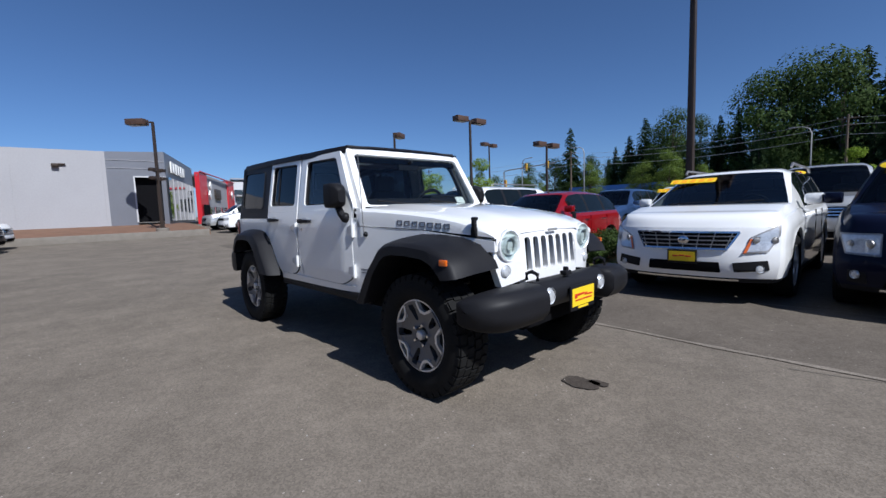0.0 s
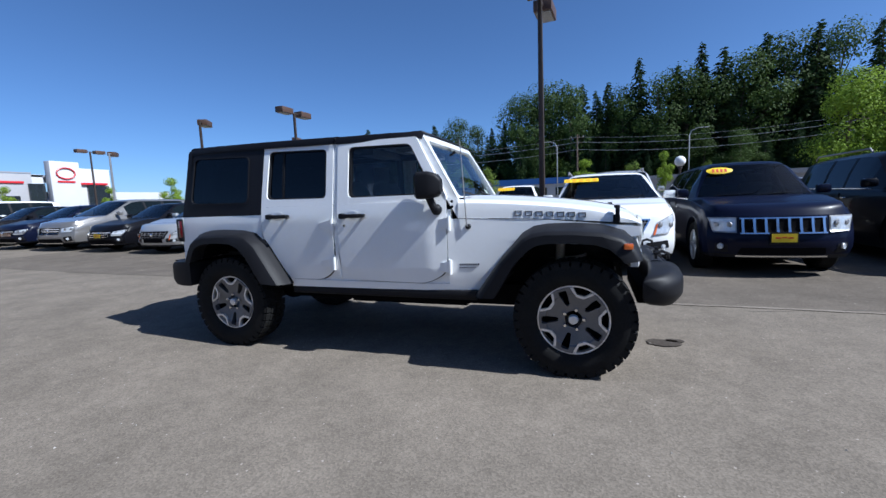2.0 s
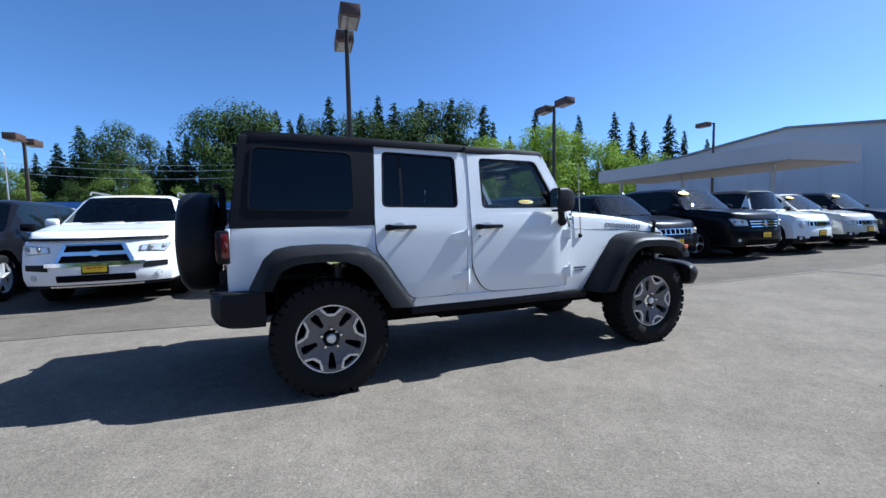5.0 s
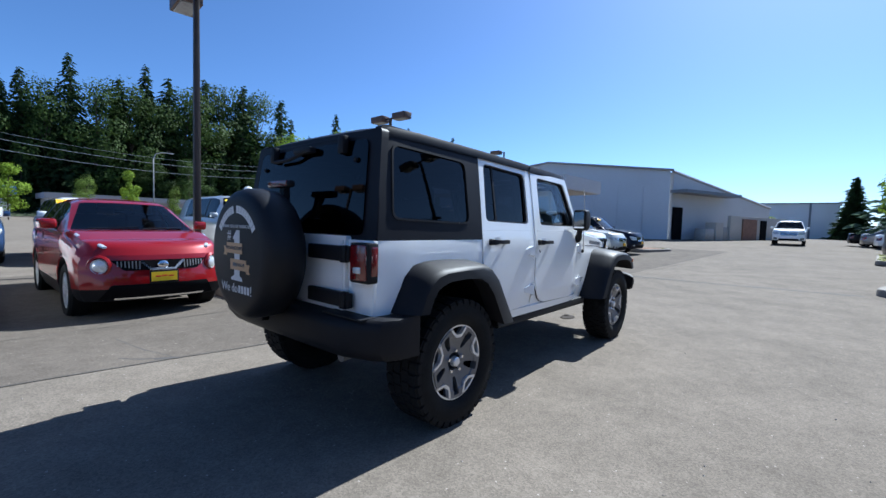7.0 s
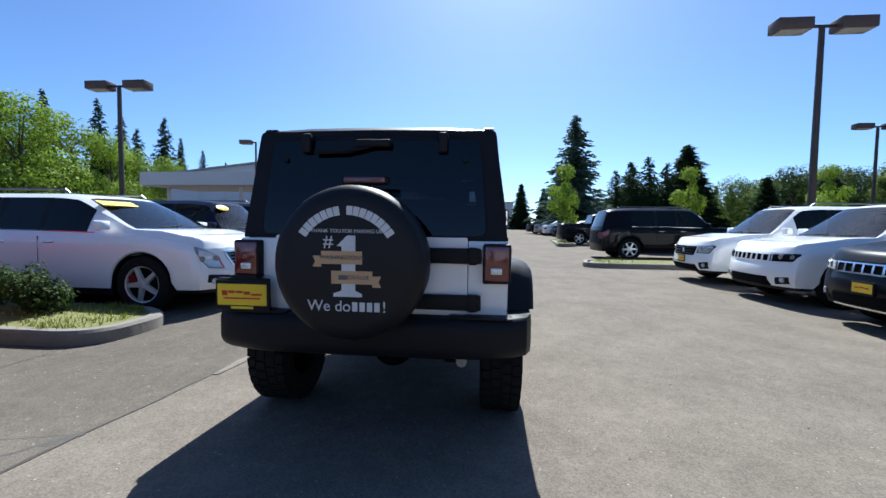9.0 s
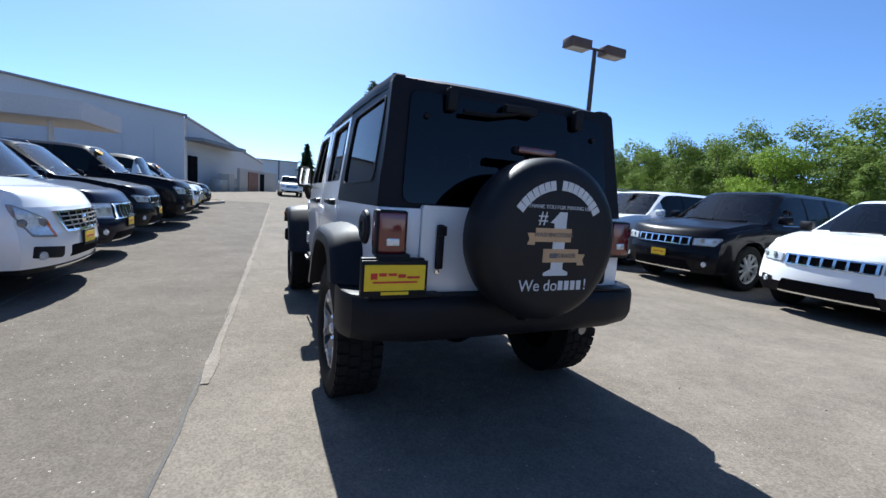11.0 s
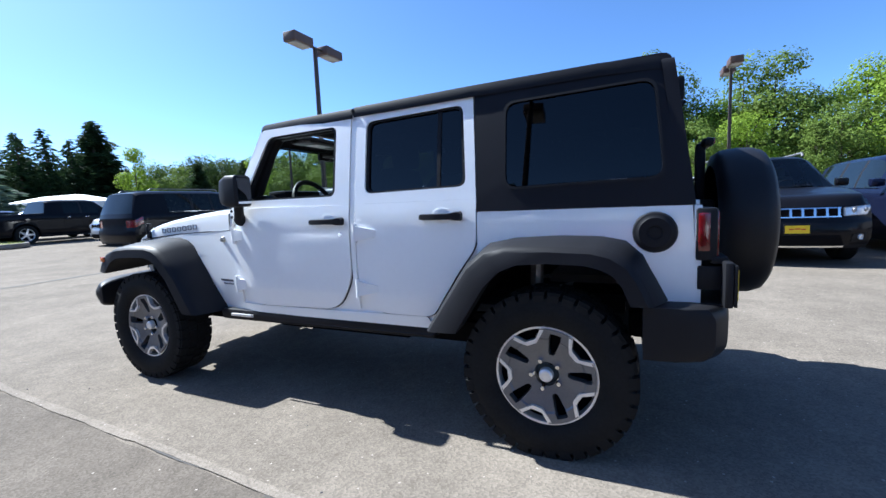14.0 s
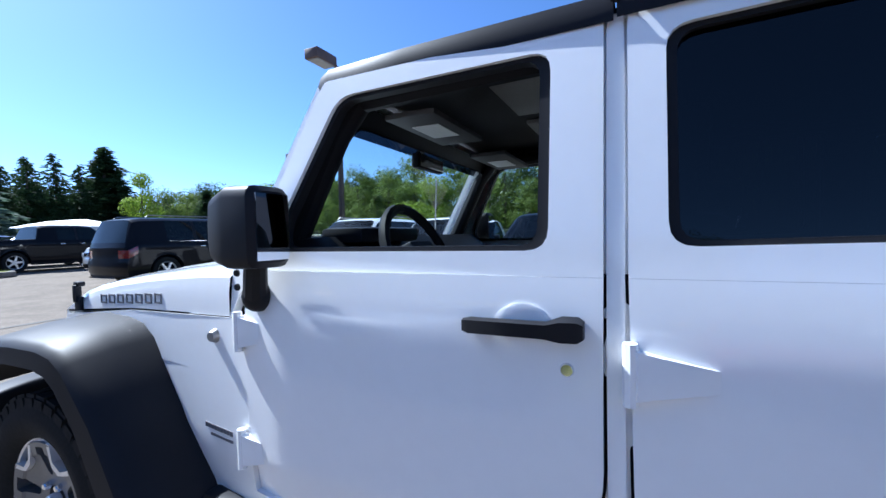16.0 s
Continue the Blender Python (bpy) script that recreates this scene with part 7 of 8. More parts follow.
# ---- lamp posts ----
def lamp_post(x, y, h, yaw, heads=2, tone=POLE, extra=False, z=None):
    z = lift(x, y) if z is None else z
    lp = thing("lamp_post", "tall brown lot lamp post with %s box heads" % ("two" if heads == 2 else "one") if heads else "bare brown post", "lamp post", "lot lamp posts", at=Matrix.Translation((x, y, z)) @ Matrix.Rotation(radians(yaw), 4, "Z"))
    part("footing", lathe([(0.0, 0.5), (0.27, 0.5), (0.30, 0.47), (0.30, -0.05)], 20, "Z"), KERB, lp)
    secs = []
    for zz, r in ((0.5, 0.075), (h - 0.1, 0.055)):
        secs.append([(a, b, zz) for a, b in rounded([(-r, -r), (r, -r), (r, r), (-r, r)], 0.012, 2)])
    part("pole", loft(secs), tone, lp)
    part("base_plate", boxes([((0, 0, 0.515), (0.26, 0.26, 0.03))], 0.005), tone, lp)
    for k in range(heads):
        sg = 1 if k == 0 else -1
        part("arm", boxes([((0, sg * 0.20, h - 0.12), (0.07, 0.40, 0.07))], 0.01), tone, lp)
        hd = part("lamp_head", boxes([((0, sg * 0.80, h - 0.10), (0.50, 0.90, 0.30))], 0.02), HEADBOX, lp)
        part("lens", boxes([((0, sg * 0.80, h - 0.26), (0.40, 0.76, 0.03))], 0.01), LAMPLENS, hd)
    if extra:
        for zz in (h * 0.58, h * 0.51):
            part("floodlight", boxes([((sg * 0.36, 0, zz), (0.34, 0.24, 0.16)) for sg in (1, -1)] + [((0, 0, zz - 0.10), (0.62, 0.06, 0.05))], 0.02), POLE, lp)
    return lp


lamp_post(0.29, 8.44, 6.55, -4)
lamp_post(8.45, -9.75, 6.95, 0)
lamp_post(22.6, -23.1, 7.2, 0)
lamp_post(-6.0, -21.4, 7.0, 0)
lamp_post(-14.4, 16.9, 6.45, 0)
lamp_post(-18.5, 14.2, 5.95, 30, 1, POLE, True)
lamp_post(-12.8, 22.8, 5.2, 0)
lamp_post(-44.1, 24.3, 7.4 - lift(-44.1, 24.3), 0)
lamp_post(11.2, 13.8, 6.55, 0)
lamp_post(27.4, 17.3, 7.3, 0, 1, POLE)
lamp_post(-22.7, 1.95, 6.05, 137, 1, POLE, True, 0.2)
lamp_post(-24.0, 30.0, 7.0, 10)
lamp_post(-33.0, 18.8, 5.95 - lift(-33.0, 18.8), 40, 1, GALV)


def street_lamp(x, y, h, yaw):
    z = lift(x, y)
    s = thing("street_lamp", "grey curved-arm street lamp by the road", "street lamp", at=Matrix.Translation((x, y, z)) @ Matrix.Rotation(radians(yaw), 4, "Z"))
    part("post", tube([(0, 0, -0.1), (0, 0, h * 0.9), (0.25, 0, h * 0.97), (0.9, 0, h), (1.7, 0, h + 0.05)], [0.11, 0.075, 0.06, 0.05, 0.045], 10), GALV, s)
    part("luminaire", boxes([((1.95, 0, h + 0.03), (0.62, 0.24, 0.12))], 0.04), GALV, s)


street_lamp(-30.0, 60.0, 9.6, 180)
street_lamp(-3.5, 66.0, 9.3, 180)
street_lamp(-44.0, 63.0, 9.3, 0)
street_lamp(14.0, 62.0, 9.0, 0)
# globe lamp behind the row
g = thing("globe_lamp", "white globe lamp on a thin dark post", "globe lamp", at=Matrix.Translation((5.0, 16.0, lift(5, 16))))
part("post", tube([(0, 0, -0.05), (0, 0, 2.1)], 0.04, 10), POLE, g)
part("collar", lathe([(0.0, 2.22), (0.07, 2.2), (0.09, 2.1), (0.05, 2.06)], 14, "Z"), POLE, g)
bm = bmesh.new()
bmesh.ops.create_uvsphere(bm, u_segments=20, v_segments=12, radius=0.21, matrix=Matrix.Translation((0, 0, 2.38)))
part("globe", bm, PAPER, g)


# ---- power line and signals ----
def timber_pole(x, y, h):
    p = thing("utility_pole", "weathered timber utility pole with cross-arms", "utility pole", at=Matrix.Translation((x, y, lift(x, y))))
    part("pole", tube([(0, 0, -0.2), (0, 0, h)], [0.17, 0.11], 10), WOODPOLE, p)
    part("crossarm", boxes([((0, 0, h - 0.5), (2.2, 0.1, 0.12)), ((0, 0, h - 1.3), (1.6, 0.1, 0.12))], 0.01), WOODPOLE, p)
    for k in range(4):
        part("insulator", lathe([(0.0, 0.2), (0.05, 0.18), (0.04, 0.1), (0.06, 0.05), (0.03, 0.0)], 8, "Z"), GALV, p).matrix_basis = Matrix.Translation((-0.95 + 0.63 * k, 0, h - 0.44))


posts = [(-78, 70), (-38, 70), (-0.6, 70), (36, 70)]
for x, y in posts:
    timber_pole(x, y, 10.6)
for dz, r in ((-0.4, 0.018), (-1.2, 0.03), (-2.4, 0.03)):
    for (x0, y0), (x1, y1) in zip(posts, posts[1:]):
        pts = [(x0 + (x1 - x0) * t, y0, 10.6 + 0.5 + dz - 1.0 * 4 * t * (1 - t)) for t in np.linspace(0, 1, 15)]
        tagged(part("overhead_cable", tube(pts, r, 5), GALV), "thin overhead cable between timber poles", "cable")
s = thing("traffic_signal", "yellow traffic signals on a grey mast arm", "traffic signal", at=Matrix.Translation((-38.0, 50.0, 0.6)))
part("mast", tube([(0, 0, -0.1), (0, 0, 6.0), (1.2, 0, 6.2), (9, 0, 6.5)], [0.14, 0.11, 0.09, 0.06], 10), GALV, s)
for k, (x, z) in enumerate(((4.2, 6.35), (7.8, 6.45), (0.35, 4.2))):
    hd = part("signal_head", boxes([((x, -0.1, z), (0.36, 0.26, 1.05))], 0.03), SIGNALYELLOW, s)
    for j, m in enumerate((REDLENS, AMBER, LENS)):
        part("lamp_lens", lathe([(0, -0.03), (0.10, -0.02), (0.12, 0)], 12, "Y"), m, hd).matrix_basis = Matrix.Translation((x, -0.235, z + 0.33 - 0.33 * j))


# ---- buildings ----
def wall(name, a, b, z0, za, zb_, thick, material, parent, label=""):
    """An upright wall from a to b on plan, its top running from za to zb_."""
    a, b = Vector(a), Vector(b)
    t = (b - a).normalized()
    n = Vector((-t.y, t.x)) * thick
    secs = []
    for p, zt_ in ((a, za), (b, zb_)):
        secs.append([(p.x, p.y, z0), (p.x + n.x, p.y + n.y, z0), (p.x + n.x, p.y + n.y, zt_), (p.x, p.y, zt_)])
    return part(name, loft(secs), material, parent, label)


def slab(name, pts, z0, z1, material, parent, label=""):
    return part(name, loft([[(x, y, z0) for x, y in pts], [(x, y, z1) for x, y in pts]]), material, parent, label)


def seams(a, b, z0, z1, step, material, parent, horizontal=0, off=0.02):
    """Joints between wall panels as thin proud strips."""
    a, b = Vector(a), Vector(b)
    t, l = (b - a).normalized(), (b - a).length
    ang = math.atan2(t.y, t.x)
    k = 1
    while k * step < l:
        p = a + t * (k * step)
        m = Matrix.Translation((p.x, p.y, (z0 + z1) / 2)) @ Matrix.Rotation(ang, 4, "Z")
        part("panel_joint", box(bmesh.new(), (0, 0, 0), (0.05, 2 * off, z1 - z0 - 0.02), 0, m), material, parent)
        k += 1
    for j in range(horizontal):
        z = z0 + (z1 - z0) * (j + 1) / (horizontal + 1)
        p = (a + b) / 2
        m = Matrix.Translation((p.x, p.y, z)) @ Matrix.Rotation(ang, 4, "Z")
        part("panel_joint", box(bmesh.new(), (0, 0, 0), (l - 0.04, 2 * off, 0.04), 0, m), material, parent)


# grey dealership to the west, on a mulched bank
WS = 0.613  # plan drawn large, brought to true size about this point
west = thing("dealership", "grey dealership with dark metal front and open doorway", "building", at=Matrix.Translation((3.09 - 3.09 * WS, -2.93 + 2.93 * WS, 1.21 - 1.21 * WS)) @ Matrix.Scale(WS, 4))
bm = bmesh.new()
rows = []
for x, z in ((-22.2, 0.05), (-22.22, 0.50), (-22.5, 0.52), (-23.6, 0.64), (-26.8, 0.86), (-36, 0.9)):
    rows.append([(x - 0.02 * y, y, z) for y in (-38, -12, 0, 4.1)])
tagged(part("mulch_bank", loft(rows, False, False), BARK), "bank of brown bark mulch with low kerb", "planting bed", kind="structure")
tagged(part("kerb_edge", boxes([((0, 0, 0), (0.16, 42, 0.5))], 0.03), KERB), "long pale concrete kerb", "kerb", kind="structure").matrix_world = Matrix.Translation((-22.02 + 0.34, -17.0, 0.30)) @ Matrix.Rotation(math.atan(0.02), 4, "Z")
wall("wall", (-46, -40), (-46, 2.25), 0.6, 7.0, 7.5, 0.4, WALLGREY, west)
seams((-45.98, -40), (-45.98, 2.2), 1.1, 7.0, 6.0, WALLGREY, west)
# dark front with the doorway
wall("front_wall", (-46, 2.25), (-46, 4.35), 0.6, 7.5, 7.6, 0.4, WALLDARK, west)
wall("front_wall", (-46, 4.35), (-46, 6.9), 5.3, 7.6, 7.75, 0.4, WALLDARK, west)
seams((-45.97, 2.25), (-45.97, 6.9), 5.3, 7.5, 9, WALLGREY, west, 2)
part("doorway_jamb", boxes([((-45.95, 4.3, 3.1), (0.12, 0.12, 4.4)), ((-45.95, 5.6, 5.25), (0.12, 2.6, 0.12))], 0.01), WALLWHITE, west)
part("doorway_dark", boxes([((-46.6, 5.6, 3.1), (0.1, 2.6, 4.4))]), DARK, west)
wall("side_wall", (-46, 6.9), (-61.5, 12.8), 0.6, 7.75, 7.75, 0.4, WALLDARK, west)
part("roof", loft([[(-46.4, -40, 6.7), (-46.4, 6.7, 7.2), (-61.5, 12.4, 7.2), (-75, 12.4, 7.2), (-75, -40, 6.7)], [(-46.4, -40, 6.8), (-46.4, 6.7, 7.3), (-61.5, 12.4, 7.3), (-75, 12.4, 7.3), (-75, -40, 6.8)]]), ROOFEDGE, west)
t = Vector((-15.5, 5.9)).normalized()
ang = math.atan2(t.y, t.x)
side = lambda d, z, out=0.12: Matrix.Translation((-46 + t.x * d + t.y * out, 6.9 + t.y * d - t.x * out, z)) @ Matrix.Rotation(ang, 4, "Z")
part("shop_window", box(bmesh.new(), (0, 0, 0), (15.4, 0.1, 4.4), 0, side(8.1, 3.1)), SHOPGLASS, west)
for k in range(6):
    part("mullion", box(bmesh.new(), (0, 0, 0), (0.12, 0.12, 4.4), 0, side(2.4 + 2.5 * k, 3.1, 0.2)), WALLGREY, west)
for k in range(6):
    part("sign_mark", box(bmesh.new(), (0, 0, 0), (0.95, 0.12, 1.15 - 0.15 * (k % 2)), 0.02, side(2.2 + 1.35 * k, 6.45, 0.2)), PAPER, west)
part("wall_lamp", boxes([((-45.8, -1.2, 6.1), (0.4, 0.5, 0.25))], 0.04), POLE, west)
part("wall_lamp_arm", boxes([((-45.9, -0.75, 6.2), (0.2, 0.5, 0.1))], 0.02), POLE, west)
# red showroom beyond
red = thing("showroom", "showroom with red metal fins and glass front", "building")
wall("fin", (-42.0, 8.6), (-44.5, 9.9), 0.4, 5.5, 5.5, 0.4, WALLRED, red)
wall("front_wall", (-44.5, 9.7), (-55.0, 14.8), 0.4, 5.45, 5.45, 0.3, WALLGREY, red)
wall("fin", (-55.0, 14.95), (-58.0, 16.6), 0.4, 5.6, 5.6, 0.4, WALLRED, red)
part("roof", loft([[(-42, 8.4, 5.1), (-58, 16.4, 5.1), (-62, 9, 5.1), (-46, 7, 5.1)], [(-42, 8.4, 5.3), (-58, 16.4, 5.3), (-62, 9, 5.3), (-46, 7, 5.3)]]), ROOFEDGE, red)
part("roof_trim", tube([(-42.0, 8.66, 5.55), (-58.0, 16.66, 5.62)], 0.07, 6), WALLRED, red)
turn = math.atan2(5.1, -10.5)
along = lambda d, z, out=-0.05: Matrix.Translation((-44.5 - 0.9 * d - out * 0.44, 9.75 + 0.437 * d - out * 0.9, z)) @ Matrix.Rotation(turn, 4, "Z")
for k in range(3):
    part("shop_window", box(bmesh.new(), (0, 0, 0), (2.9, 0.12, 1.5), 0.01, along(2.0 + 3.5 * k, 1.5)), SHOPGLASS, red)
part("entrance", box(bmesh.new(), (0, 0, 0), (2.2, 0.12, 2.0), 0.01, along(-1.2, 1.4, -0.2)), DARK, red)
for d, z in ((0.6, 4.3), (0.2, 3.4), (13.2, 3.9)):
    part("sign_mark", box(bmesh.new(), (0, 0, 0), (0.7, 0.14, 0.7), 0.02, along(d, z, -0.3) @ Matrix.Rotation(radians(45), 4, "Y")), PAPER, red)
part("sign_mark", box(bmesh.new(), (0, 0, 0), (3.0, 0.14, 1.1), 0.03, along(5.5, 3.7)), POLE, red)
# white showroom with a red emblem
toy = thing("showroom", "white showroom with a tall white portal and red emblem", "building")
wall("wall", (-72, 20.5), (-72, 34.9), 0.6, 7.2, 7.2, 0.4, WALLWHITE, toy)
part("red_band", boxes([((-71.75, 30.0, 6.05), (0.2, 5.0, 0.28))], 0.02), WALLRED, toy)
part("portal", boxes([((-71.2, 36.95, 4.7), (1.2, 3.7, 8.8))], 0.05), WALLWHITE, toy)
part("portal_side", boxes([((-71.6, 41.1, 4.3), (0.6, 4.6, 8.0))], 0.05), WALLWHITE, toy)
part("portal_glass", boxes([((-71.2, 41.4, 3.4), (0.4, 3.0, 4.6))]), SHOPGLASS, toy)
part("red_band", boxes([((-71.1, 40.8, 6.0), (0.4, 3.8, 0.3))], 0.02), WALLRED, toy)
for k, (ry, rz, zz) in enumerate(((1.15, 0.78, 7.4),)):
    part("emblem_ring", tube([(-70.5, 36.95 + ry * math.cos(a), zz + rz * math.sin(a)) for a in np.linspace(0, 2 * math.pi, 29)], 0.1, 6), WALLRED, toy)
part("emblem_bar", boxes([((-70.55, 36.95, 6.2), (0.1, 2.2, 0.25))]), WALLRED, toy)
part("grey_panel", boxes([((-71.9, 30.4, 4.0), (0.14, 6.2, 6.4))], 0.02), WALLGREY, toy)
part("awning", boxes([((-71.5, 24.3, 4.5), (1.0, 6.6, 0.18))], 0.02), WALLGREY, toy)
for y in (21.6, 23.2, 24.8, 26.4):
    part("shop_window", boxes([((-71.85, y, 5.15), (0.12, 1.3, 0.75))]), SHOPGLASS, toy)
part("parapet", boxes([((-71.95, 27.0, 7.35), (0.3, 13.0, 0.22))], 0.02), ROOFEDGE, toy)
part("tall_glazing", boxes([((-71.7, 33.9, 4.2), (0.2, 1.9, 3.4))]), SHOPGLASS, toy)
for y in (22.2, 25.0, 27.5, 31.0):
    part("shop_window", boxes([((-71.85, y, 3.2), (0.2, 1.9, 2.0))]), SHOPGLASS, toy)
part("roof", boxes([((-80, 31, 7.0), (16, 22, 0.3))]), ROOFEDGE, toy)
low = thing("low_building", "low white building behind the lot", "building")
slab("shell", [(-95, 22), (-80, 22), (-80, 60), (-95, 60)], 0.4, 5.2, WALLWHITE, low)
part("window_strip", boxes([((-79.9, 45, 3.2), (0.1, 24, 1.0))]), SHOPGLASS, low)
# blue-roofed buildings by the road
blue = thing("road_building", "low pale building with a bright blue roof band", "building")
slab("shell", [(-42, 78), (2, 78), (2, 86), (-42, 86)], 0.5, 3.6, WALLWHITE, blue)
slab("roof_band", [(-42.6, 77.4), (2.6, 77.4), (2.6, 86.6), (-42.6, 86.6)], 3.6, 4.7, ROOFBLUE, blue)
for k in range(8):
    part("shop_window", boxes([((-38 + 5 * k, 77.95, 2.2), (3.4, 0.1, 1.5))]), SHOPGLASS, blue)
grn = thing("road_building", "long low grey-green roofed building by the road", "building")
slab("shell", [(6, 80), (34, 80), (34, 88), (6, 88)], 0.5, 3.4, WALLGREY, grn)
slab("roof", [(5.5, 79.4), (34.5, 79.4), (34.5, 88.6), (5.5, 88.6)], 3.4, 4.2, ROOFEDGE, grn)

# the service building to the east
east = thing("service_building", "large pale metal service building with a flat canopy", "building")
A, G, C, D = (30.4, 27.0), (35.36, 17.09), (39.4, 7.0), (56.5, 0.5)
wall("gable_wall", A, G, 0.3, 5.4, 7.6, 0.35, WALLBLUE, east)
wall("gable_wall", G, C, 0.3, 7.6, 6.75, 0.35, WALLBLUE, east)
part("roof", loft([[(30.2, 27.2, 5.45), (35.2, 17.1, 7.66), (39.3, 6.8, 6.8)], [(62, 43, 5.45), (67, 33, 7.66), (71, 23, 6.8)]], False, False), ROOFEDGE, east)
part("roof_edge", tube([(30.1, 27.3, 5.42), (35.1, 17.0, 7.66), (39.25, 6.75, 6.82)], 0.11, 6), ROOFEDGE, east)
for k in range(1, 10):
    f = k / 10
    p = Vector(A) * (1 - f) + Vector(C) * f
    part("panel_joint", boxes([((p.x - 0.03, p.y, 2.9), (0.05, 0.05, 5.0))]), WALLBLUE, east)
# back wing with its open bay
back_t = (Vector(D) - Vector(C)).normalized()
P_ = lambda d: tuple(Vector(C) + back_t * d)
L_ = (Vector(D) - Vector(C)).length
zt_ = lambda d: 6.75 + (4.1 - 6.75) * d / L_
wall("wing_wall", P_(0.5), P_(L_), 0.3, zt_(0.5), zt_(L_), 0.35, WALLWHITE, east)
n_ = Vector((back_t.y, -back_t.x))
def wing(d, out, z):
    p = Vector(C) + back_t * d + n_ * out
    return Matrix.Translation((p.x, p.y, z)) @ Matrix.Rotation(math.atan2(back_t.y, back_t.x), 4, "Z")
part("canopy", box(bmesh.new(), (0, 0, 0), (9.0, 1.6, 0.28), 0, wing(4.6, 0.8, 4.9)), WALLDARK, east)
part("eaves_trim", tube([(*P_(0.3), zt_(0.3) + 0.05), (*P_(L_), zt_(L_) + 0.05)], 0.14, 6), ROOFEDGE, east)
part("doorway", box(bmesh.new(), (0, 0, 0), (1.3, 0.2, 3.0), 0, wing(1.2, 0.1, 2.0)), DARK, east)
part("yard_wall", box(bmesh.new(), (0, 0, 0), (11.0, 0.3, 2.4), 0.02, wing(12.0, 1.9, 1.7)), WALLBEIGE, east)
part("yard_door", box(bmesh.new(), (0, 0, 0), (1.1, 0.1, 2.0), 0, wing(12.5, 2.1, 1.6)), DARK, east)
part("yard_gate", box(bmesh.new(), (0, 0, 0), (2.6, 0.12, 2.1), 0, wing(9.8, 2.12, 1.6)), mat("rusty_gate", (0.22, 0.12, 0.08), 0.8, 0, 0.3, 2, 30), east)
for k, (d, h, w) in enumerate(((3.4, 1.1, 1.4), (5.0, 1.7, 1.2), (6.4, 1.3, 1.5))):
    part("service_unit", box(bmesh.new(), (0, 0, 0), (w, 1.0, h), 0.03, wing(d, 1.4, 0.5 + h / 2)), WALLBEIGE if k % 2 else GALV, east)
# flat canopy over the forecourt
ca, cb, dep = Vector((21.0, 21.6)), Vector((20.2, 8.4)), 5.0
ct = (cb - ca).normalized()
cn = Vector((-ct.y, ct.x))
pts = [tuple(ca), tuple(cb), tuple(cb + cn * dep), tuple(ca + cn * dep)]
canopy = slab("forecourt_canopy", pts, 3.62, 4.45, WALLWHITE, east, "flat white canopy on slim posts")
slab("soffit", [tuple(Vector(p) + (ca + cb + cn * dep - 2 * Vector(p)) * 0.012) for p in pts], 3.58, 3.64, WALLGREY, east)
for f, o in ((0.08, 1.2), (0.48, 1.2), (0.88, 1.2)):
    p = ca + ct * ((cb - ca).length * f) + cn * o
    part("canopy_post", tube([(p.x, p.y, 0.1), (p.x, p.y, 3.62)], 0.12, 10), WALLWHITE, east)
q = ca + cn * dep
r = cb + cn * (dep + 0.2)
part("recess_wall", boxes([(((q.x + r.x) / 2 + 0.6, (q.y + r.y) / 2, 1.9), (0.2, 0.2, 0.2))]), WALLWHITE, east)
# far warehouse
far = thing("warehouse", "long white warehouse at the far end", "building")
slab("shell", [(97, -7.2), (130, -7.2), (130, 34), (97, 34)], 0.4, 6.9, WALLHAZED, far)
part("downpipe", boxes([((96.9, -3.3, 3.7), (0.2, 0.3, 6.4))]), WALLDARK, far)
slab("roof", [(96.7, -7.5), (130.4, -7.5), (130.4, 34.4), (96.7, 34.4)], 6.9, 7.1, ROOFEDGE, far)
tent = thing("market_tent", "white peaked tent behind parked trucks", "tent", at=Matrix.Translation((50.0, -20.5, 0.55)))
part("canvas", loft([[(-5, -3.5, 2.2), (5, -3.5, 2.2), (5, 3.5, 2.2), (-5, 3.5, 2.2)], [(-3, -0.3, 3.0), (3, -0.3, 3.0), (3, 0.3, 3.0), (-3, 0.3, 3.0)]]), PAPER, tent)
for sx_ in (-4.8, 0, 4.8):
    for sy_ in (-3.3, 3.3):
        part("tent_pole", tube([(sx_, sy_, 0), (sx_, sy_, 2.25)], 0.05, 8), GALV, tent)
part("valance", boxes([((0, 3.45, 1.6), (9.8, 0.06, 1.4)), ((-4.95, 0, 1.6), (0.06, 6.8, 1.4))]), PAPER, tent)


